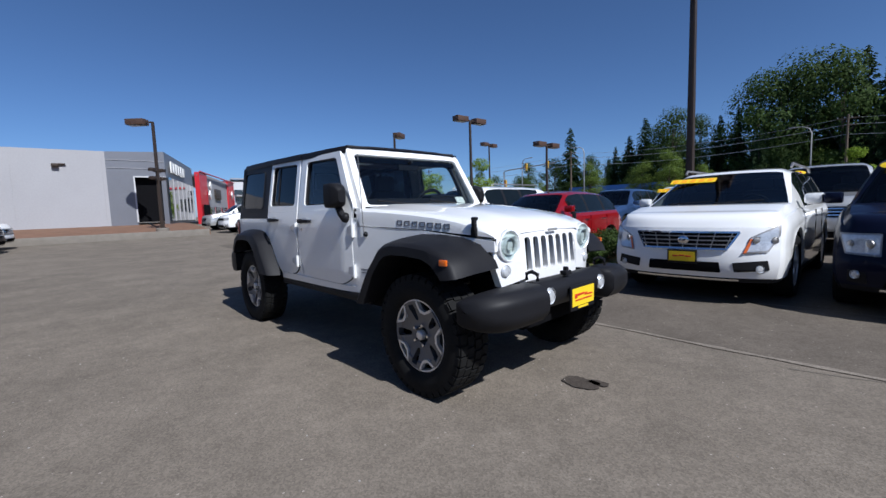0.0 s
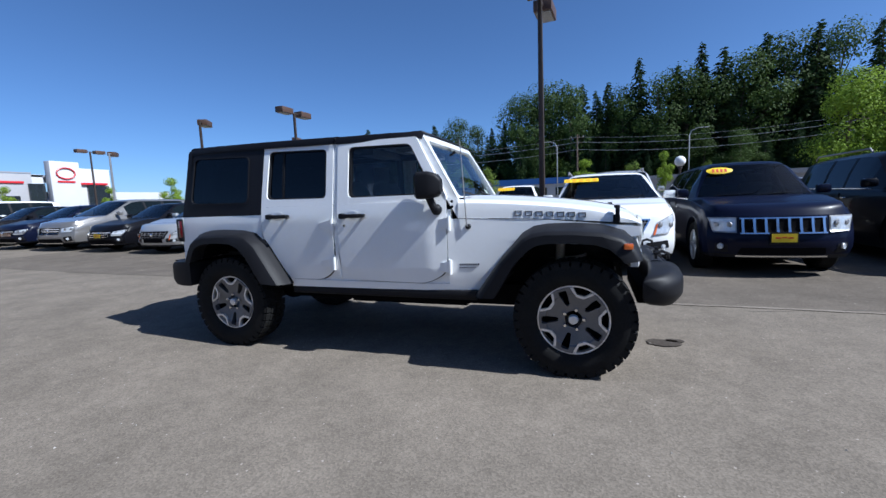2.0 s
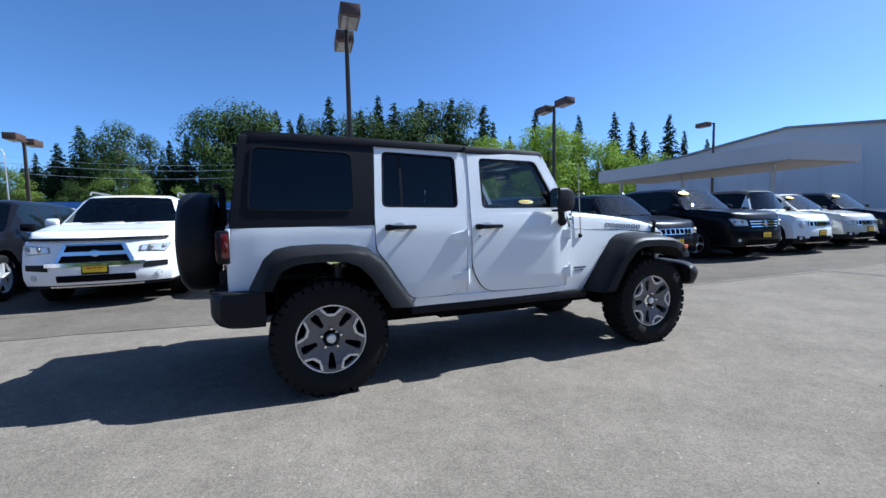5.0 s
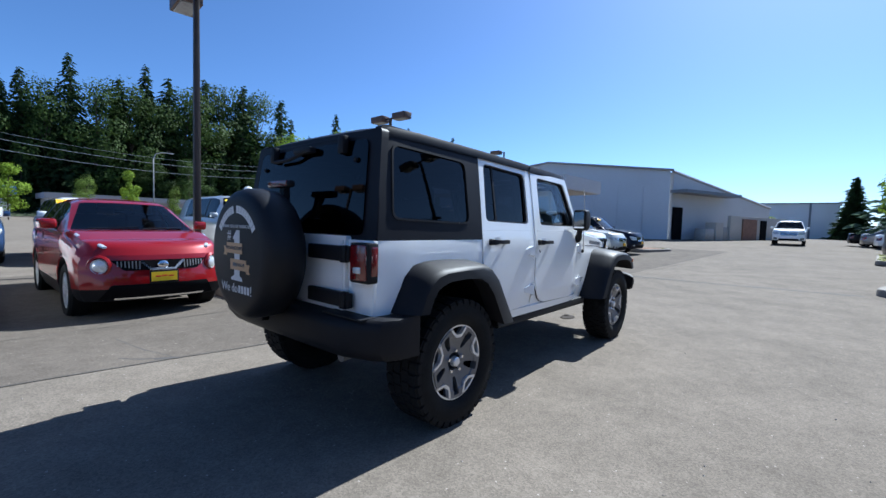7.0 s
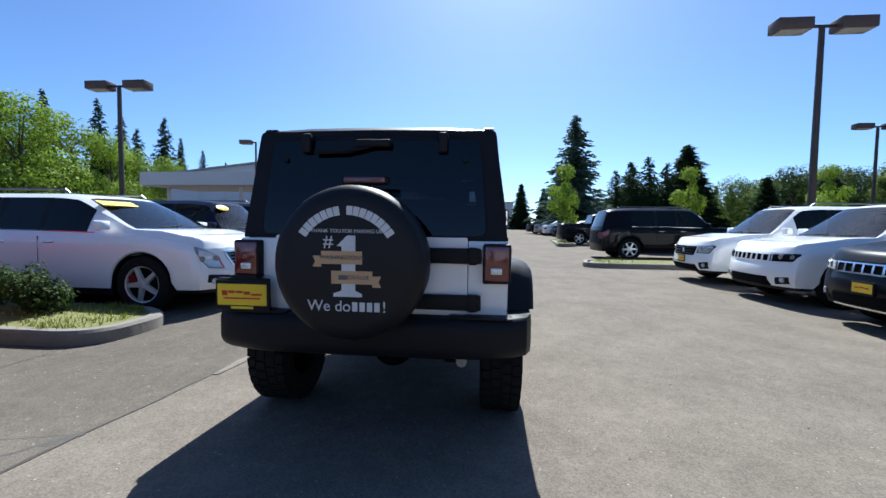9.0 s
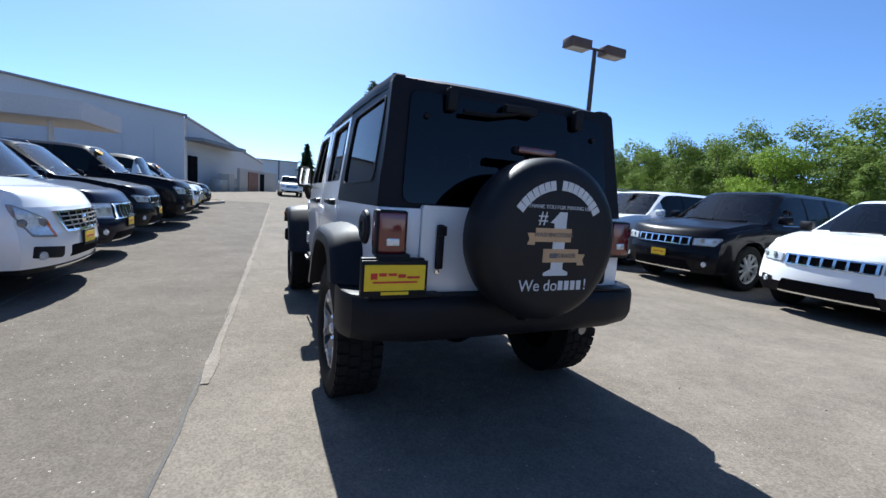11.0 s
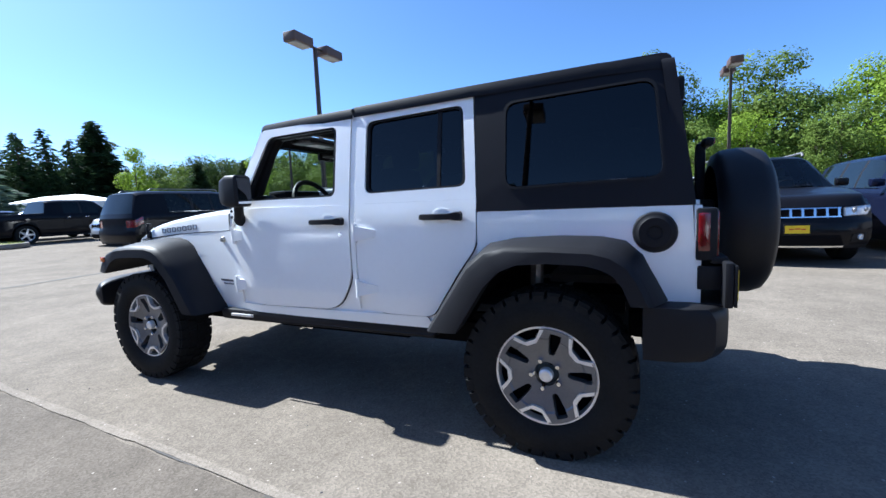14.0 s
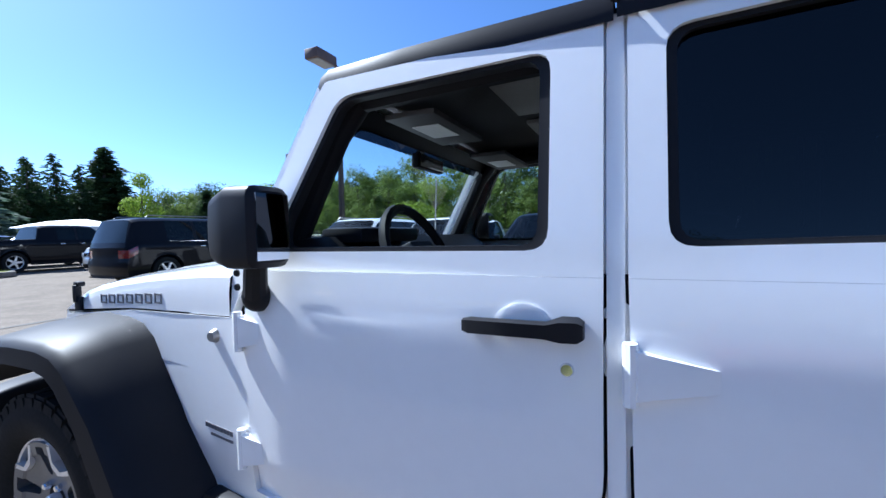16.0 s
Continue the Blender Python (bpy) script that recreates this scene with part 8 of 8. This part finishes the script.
# ---- trees ----
def fir_mesh(name, seed, h=10.0, spread=0.22, droop=0.25, dense=1.0, material=FIR, bare=0.06):
    """A conifer crown: whorls of drooping boughs, each a spray of small needle tufts."""
    rng = np.random.default_rng(seed)
    verts, faces = [], []
    z = bare * h
    while z < h * 0.985:
        f = (z / h - bare) / (1 - bare)
        reach = spread * h * (1 - f) ** 0.85 * rng.uniform(0.75, 1.15) + 0.012 * h
        n = max(4, int(9 * (1 - f) + 4))
        for k in range(n):
            a = rng.uniform(0, 2 * math.pi)
            r = reach * rng.uniform(0.65, 1.12)
            d = np.array((math.cos(a), math.sin(a), 0))
            e = np.array((-math.sin(a), math.cos(a), 0))
            m = max(3, int(dense * (4 + 7 * (1 - f))))
            for j in range(m):
                s = (j + rng.uniform(0.2, 1.0)) / m
                c = d * r * s + np.array((0, 0, z - droop * r * s * s + 0.10 * r * s))
                c = c + e * rng.normal() * 0.12 * r * (1.1 - s) + np.array((0, 0, rng.normal() * 0.012 * h))
                w = 0.030 * h * rng.uniform(0.6, 1.3) * (0.55 + 0.6 * (1 - f))
                for sgn in (-1, 1):
                    tip = c + (d * rng.uniform(0.2, 1.0) + e * sgn * rng.uniform(0.4, 1.0) + np.array((0, 0, -droop - rng.uniform(0, 0.4)))) * w
                    o = len(verts)
                    verts += [tuple(c - d * w * 0.5), tuple(c + np.array((0, 0, w * 0.28))), tuple(tip), tuple(c - np.array((0, 0, w * 0.35)))]
                    faces.append((o, o + 1, o + 2, o + 3))
        z += h * (0.020 + 0.016 * (1 - f)) / max(0.6, dense)
    me = bpy.data.meshes.new(name)
    me.from_pydata(verts, [], faces)
    me.materials.append(material)
    return me


def leafy_mesh(name, seed, h=10.0, w=7.0, material=LEAF, count=5200, size=0.30, low=0.16, lobes=26, taper=False):
    """A broadleaf crown of many leaf sprays round uneven clumps."""
    rng0 = np.random.default_rng(seed)
    cl = []
    for _ in range(lobes):
        t = rng0.uniform(low, 0.93)
        r = w / 2 * math.sin(math.pi * min(1, (t - low * 0.4) / (1.05 - low * 0.4)) ** 0.8) * rng0.uniform(0.25, 0.85)
        if taper:
            r = w / 2 * (1.08 - t) * rng0.uniform(0.2, 1.0)
        a = rng0.uniform(0, 2 * math.pi)
        cl.append((r * math.cos(a), r * math.sin(a), t * h, rng0.uniform(0.10, 0.17) * h * (1.25 - 0.8 * t if taper else 1.0)))
    def place(rng):
        c = cl[rng.integers(len(cl))]
        v = rng.normal(size=3)
        v /= np.linalg.norm(v)
        p = np.array(c[:3]) + v * c[3] * np.array((1, 1, 0.75)) * rng.uniform(0.35, 1.0) ** 0.5
        far = np.array((p[0], p[1], (p[2] - 0.5 * h) * 0.6))
        return p, v * 0.8 + far / (np.linalg.norm(far) + 1e-9) * 0.5 + np.array((0, 0, 0.35))
    v, f = leaves(count, place, size, seed + 7)
    me = bpy.data.meshes.new(name)
    me.from_pydata(v, [], f)
    me.materials.append(material)
    return me, cl


def trunk_mesh(name, h, r, limbs=(), seed=0):
    bm = tube([(0, 0, -0.3), (0.02 * h * 0.2, 0, h * 0.35), (0, 0.01 * h, h * 0.7), (0, 0, h * 0.97)], [r, r * 0.75, r * 0.4, r * 0.06], 9)
    for c in limbs:
        b = (0.0, 0.0, max(0.12 * h, c[2] * 0.62))
        tube([b, (c[0] * 0.45, c[1] * 0.45, b[2] + (c[2] - b[2]) * 0.55), (c[0], c[1], c[2])], [r * 0.4, r * 0.25, r * 0.08], 6, bm)
    return mesh_of(name, bm, TRUNK)


FIRS = [(fir_mesh("crown", 11 + k, 10, s, d, 1.0), trunk_mesh("trunk", 10, 0.16)) for k, (s, d) in enumerate(((0.17, 0.3), (0.20, 0.25), (0.15, 0.35), (0.22, 0.3)))]
CEDAR = (fir_mesh("crown", 31, 10, 0.16, 0.1, 1.7, FIR, 0.02), trunk_mesh("trunk", 10, 0.14))
SPRUCE = (fir_mesh("crown", 35, 10, 0.235, 0.12, 1.5, FIRBLUE_HAZED, 0.08), trunk_mesh("trunk", 10, 0.15))
BROAD = []
for k, (ma, w) in enumerate(((LEAF, 7.0), (LEAFDARK, 7.6), (LEAF, 6.2), (LEAFDARK, 6.6), (LEAFBRIGHT, 6.6), (LEAFBRIGHT, 6.0))):
    me, cl = leafy_mesh("crown", 50 + k, 10, w, ma, 8200, 0.215, 0.14, 34)
    BROAD.append((me, trunk_mesh("trunk", 9, 0.16, cl[:12])))
me, cl = leafy_mesh("crown", 71, 10, 6.0, LEAFBRIGHT, 4200, 0.31, 0.2, 22)
YOUNG = (me, trunk_mesh("trunk", 9, 0.13, cl[:10]))
me, cl = leafy_mesh("crown", 75, 10, 6.4, LEAF, 8000, 0.20, 0.1, 46, True)
POPLAR = (me, trunk_mesh("trunk", 9, 0.14, cl[:12]))


def tree(kind, x, y, top, base=0.3, width=1.0, label="tree", group=""):
    """Stands a tree so that its tip reaches the height top."""
    me, tr = kind
    s = (top - base) / 9.9
    m = Matrix.Translation((x, y, base)) @ Matrix.Rotation(x * 1.7 + y, 4, "Z") @ Matrix.Diagonal((s * width, s * width, s, 1))
    t = thing("tree", label, "tree", group, at=m)
    part("crown", me, None, t)
    part("trunk", tr, None, t)
    return t


HILLSIDE = "trees of the wooded hillside"
EDGE = "trees along the eastern edge"
fir_l, wide_l = "tall dark fir on the wooded hillside", "tall broadleaf tree in dark summer leaf on the hillside"
# tips along the hillside, x and height at y = 100
random.seed(21)
for x, top, k in ((-67.7, 13.2, "b"), (-60, 14, "b"), (-55.2, 21.1, "f"), (-48.9, 13.5, "b"), (-44, 15, "f"), (-40.4, 17.1, "f"), (-36.5, 20.4, "f"), (-33.0, 18.5, "b"), (-29.6, 20.6, "b"), (-25.0, 19.0, "b"), (-21.5, 18.6, "f"),
                  (-18.6, 19.2, "f"), (-15.4, 25.1, "b"), (-11, 25, "b"), (-7.2, 27.9, "b"), (-3.0, 25.5, "b"), (-0.2, 25.9, "f"), (2.6, 24.5, "f"), (5.2, 26.1, "f"), (8.2, 25, "b"), (11.2, 29.5, "f"), (14.8, 25, "b"), (18.4, 27.4, "f"),
                  (20.5, 27, "b"), (23.0, 31.0, "f"), (26.7, 29.5, "f"), (30, 28.5, "b"), (34.8, 32.0, "f"), (38.6, 31.6, "b"), (42.5, 32.3, "f"), (46.6, 31.5, "b"), (51.2, 30.8, "f"), (55, 27, "f"), (59.6, 23.4, "f"), (67.9, 30.9, "f"), (75, 27, "b"),
                  (84.7, 31.1, "f"), (96.2, 32.4, "f"), (103.5, 30, "f"), (111.7, 28.4, "f"), (122.6, 34.3, "f"), (128, 29, "f"), (140, 27, "b"), (155, 25, "f")):
    y = 100 + random.uniform(-2, 2)
    base = 2.0 + 0.04 * max(0, x)
    if k == "f":
        tree(random.choice(FIRS), x, y, top, base, random.uniform(0.95, 1.3), fir_l, HILLSIDE)
    else:
        tree(random.choice((BROAD[1], BROAD[3], BROAD[1], FIRS[3])) if x > -15 else random.choice((BROAD[1], BROAD[3])), x, y, top, base, random.uniform(0.8, 1.0), wide_l, HILLSIDE)
# lower and nearer growth at the foot of the hill
for k in range(34):
    x = -72 + 5.2 * k + random.uniform(-1.5, 1.5)
    y = random.uniform(88, 94)
    hgt = random.uniform(9, 16) if x > -15 else random.uniform(6, 10)
    if -45 < x < 34:
        y += 3
    tree(random.choice(BROAD[:4] + FIRS[:2]), x, y, hgt, 0.6, random.uniform(0.9, 1.2), "mixed green tree at the foot of the hill", HILLSIDE)
# the dense wood behind, joined
def wood(name, spots, material, label):
    rng = np.random.default_rng(9)
    V, F_ = [], []
    for kind, x, y, top, base, wd in spots:
        me = kind[0]
        n = len(me.vertices)
        co = np.empty(n * 3)
        me.vertices.foreach_get("co", co)
        co = co.reshape(-1, 4, 3)
        if len(co) > 4500:
            mid = co.mean(axis=1, keepdims=True)
            co = (mid + (co - mid) * 1.35)[::2]
        co = co.reshape(-1, 3)
        n = len(co)
        s = (top - base) / 9.9
        a = rng.uniform(0, 6.28)
        c_, s_ = math.cos(a), math.sin(a)
        q = np.empty_like(co)
        q[:, 0] = (co[:, 0] * c_ - co[:, 1] * s_) * s * wd + x
        q[:, 1] = (co[:, 0] * s_ + co[:, 1] * c_) * s * wd + y
        q[:, 2] = co[:, 2] * s + base
        V.append((len(V), q))
        F_.append(n)
    verts = np.concatenate([q for _, q in V])
    me = bpy.data.meshes.new(name)
    nq = len(verts) // 4
    me.vertices.add(len(verts))
    me.vertices.foreach_set("co", verts.ravel())
    me.loops.add(nq * 4)
    me.loops.foreach_set("vertex_index", np.arange(nq * 4))
    me.polygons.add(nq)
    me.polygons.foreach_set("loop_start", np.arange(nq) * 4)
    me.update()
    me.validate()
    me.materials.append(material)
    return tagged(new(name, me), label, "woods", kind="stuff")


spots = []
random.seed(33)
for row, (y, low, high) in enumerate(((106, 15, 21), (113, 18, 26))):
    x = -66
    while x < 165:
        k = float(np.interp(x, (-66, -40, -18, 0, 30, 60, 70, 160), (0.45, 0.72, 0.75, 1.0, 1.12, 0.9, 1.0, 0.95)))
        spots.append((random.choice(FIRS + BROAD[:2]), x, y + random.uniform(-2, 2), random.uniform(low, high) * k, 2.0, random.uniform(1.0, 1.4)))
        x += random.uniform(3.5, 5.5)
wood("hillside_wood", spots, FIR, "dense dark wood covering the hillside behind the road")
rows = []
for y, z in ((84, 0.45), (92, 0.8), (99, 3.0), (112, 9), (125, 13), (150, 15)):
    rows.append([(x, y + 3 * noise.noise((x * 0.03, y, 0)), 0.4 + (z - 0.4) * float(np.interp(x, (-260, -60, -15, 20, 200, 300), (0.1, 0.35, 0.8, 1.0, 1.0, 0.6))) + 0.5 * noise.noise((x * 0.1, y * 0.1, 4))) for x in np.linspace(-260, 300, 60)])
tagged(part("hillside", loft(rows, False, False), HILL), "dark wooded slope rising beyond the road", "hillside", kind="structure")
# bright trees nearer, on the north-east edge
for k, (x, y, top, w) in enumerate(((23.4, 45, 11.5, 0.95), (27.5, 46, 11.4, 1.0), (33.4, 45, 13.8, 1.15), (38.2, 46, 13.3, 1.05), (43.4, 45, 12.2, 1.05), (47.8, 46, 10.8, 1.0), (52.4, 45, 10.6, 1.0), (57, 46, 9.6, 1.0))):
    tree(BROAD[4 + k % 2], x, y, top, 0.4, w, "round broadleaf tree in bright summer green", EDGE)
for x, y, top, w in ((-17.5, 60, 8.4, 1.0), (-21.5, 61, 7.2, 1.0), (0.6, 60, 6.2, 0.9), (7.0, 61, 5.6, 0.9), (-12.5, 57, 5.8, 0.9), (10.5, 58, 6.4, 0.6), (15.5, 59, 5.0, 0.7), (-30, 62, 8.0, 1.0)):
    tree(random.choice((BROAD[0], BROAD[2], YOUNG)), x, y, top, 0.5, w, "small roadside tree in fresh green", EDGE)
tree(YOUNG, -22.0, 19.5, 5.3, lift(-22.0, 19.5) - 0.02, 1.15, "bushy young lot tree in fresh green", EDGE)
for x, y, top in ((-16.5, 20.0, 4.6), (-50, 17, 4.2), (-58, 24, 4.6), (-36, 26, 4.4), (-60, 36, 4.8)):
    tree(YOUNG, x, y, top, lift(x, y) - 0.02, 0.85, "young lot tree in fresh green", EDGE)
# east and south-east
tree(SPRUCE, 41.4, -9.9, 12.7, 0.5, 1.42, "tall blue-green spruce with layered boughs", EDGE)
tree(YOUNG, 31.0, -7.0, 6.3, 0.45, 0.78, "young tree in bright yellow-green leaf", EDGE)
tree(YOUNG, 32.5, -17.4, 6.3, 0.5, 0.75, "young tree in bright yellow-green leaf", EDGE)
tree(YOUNG, 29.0, -25.5, 6.0, 0.5, 0.8, "young tree in bright yellow-green leaf", EDGE)
tree(CEDAR, 67.7, -33.1, 14.6, 0.6, 2.5, "dense dark columnar cedar", EDGE)
for x, y, top in ((92, -8.6, 10.8), (91, -13.5, 9.6), (92, -16.0, 9.2)):
    tree(CEDAR, x, y, top, 0.6, 1.7, "dark conical cedar before a warehouse", EDGE)
for x, y, top in ((64, -23.0, 11.4), (65, -26.0, 12.4), (66, -29.2, 11.6), (63, -20.5, 10.0), (68, -24.5, 12.0)):
    tree(FIRS[3], x, y, top, 0.6, 1.75, "dark fir in a group by the lot's end", EDGE)
for x, y, top in ((66, -39, 9.6), (65, -43, 9.0), (66, -47.9, 11.2), (64, -51.5, 10.4), (65, -56, 10.6), (64, -61, 10.6)):
    tree(random.choice(BROAD[:4]), x, y, top, 0.5, 1.2, "dark round tree in the far hedge line", EDGE)
for x, y, top in ((40, -28.0, 6.4), (37, -31.5, 6.8)):
    tree(CEDAR, x, y, top, 0.5, 2.4, "clipped conical cedar beside the lot", EDGE)
tree(YOUNG, 86, 2, 4.2, 0.6, 1.6, "low bright tree before a warehouse", EDGE)
# south
random.seed(44)
SOUTHWOOD = "trees of the southern woods"
for x, top, k in ((67.3, 14.7, "b"), (59.2, 14.2, "b"), (52, 16, "b"), (45, 15, "b"), (38, 16.5, "b"), (31, 15.5, "b"), (25, 17, "b"), (20.3, 18.2, "p"), (15.1, 13.8, "b"), (10.5, 16.9, "b"), (5.6, 20.2, "p"), (2.4, 18.0, "b"), (-1.8, 19.6, "p"), (-4.4, 22.2, "p"),
                  (-7.1, 18.9, "b"), (-10.1, 15.6, "b"), (-13, 14.0, "b"), (-16, 20.0, "b"), (-19.5, 19.8, "b"), (-23, 15.2, "b"), (-28.7, 17.4, "b"), (-34, 17, "b"), (-41, 16, "p"), (-49, 15, "b")):
    tree(POPLAR if k == "p" else random.choice((BROAD[0], BROAD[2], BROAD[4])), x, -70 + random.uniform(-2, 2), top, 0.4, random.uniform(0.9, 1.1), "tall leafy tree of the southern woods", SOUTHWOOD)
for k in range(24):
    x = -50 + 5.2 * k + random.uniform(-1.5, 1.5)
    tree(random.choice((BROAD[0], BROAD[2], POPLAR, BROAD[4])), x, random.uniform(-60, -52) - 0.05 * abs(x), random.uniform(6.5, 11), 0.4, random.uniform(1.0, 1.3), "bushy mid-green tree in front of the woods", SOUTHWOOD)
spots = [(random.choice(BROAD[:4]), -60 + 6.2 * k, -80 + random.uniform(-3, 3), random.uniform(13, 18), 0.4, 1.3) for k in range(24)]
wood("southern_wood", spots, LEAF, "dense leafy wood beyond the southern rows")
random.seed(61)
spots = []
for row in range(2):
    y = -14.0
    while y > -112:
        top = float(np.interp(-y, (14, 25, 28, 42, 53, 64, 75, 85, 100, 112), (6.5, 7.5, 10.5, 10.4, 11.8, 12.8, 14.5, 16.5, 19, 20)))
        spots.append((random.choice(FIRS + BROAD[:4]), 78 + 5 * row - max(0, -y - 80) * 0.5, y, top * random.uniform(0.80, 1.0), 0.3, random.uniform(1.1, 1.5)))
        y -= random.uniform(2.2, 3.4)
wood("eastern_wood", spots, LEAFDARK, "dark mixed wood beyond the end of the lot")
rows = [[(x, y, 0.35 + z + 0.4 * noise.noise((x * 0.1, y, 1))) for x in np.linspace(-90, 140, 40)] for y, z in ((-46, 0.0), (-56, 1.0), (-70, 2.0), (-95, 4.0))]
tagged(part("southern_bank", loft(rows, False, False), HILL), "overgrown green bank behind the southern rows", "bank", kind="structure")
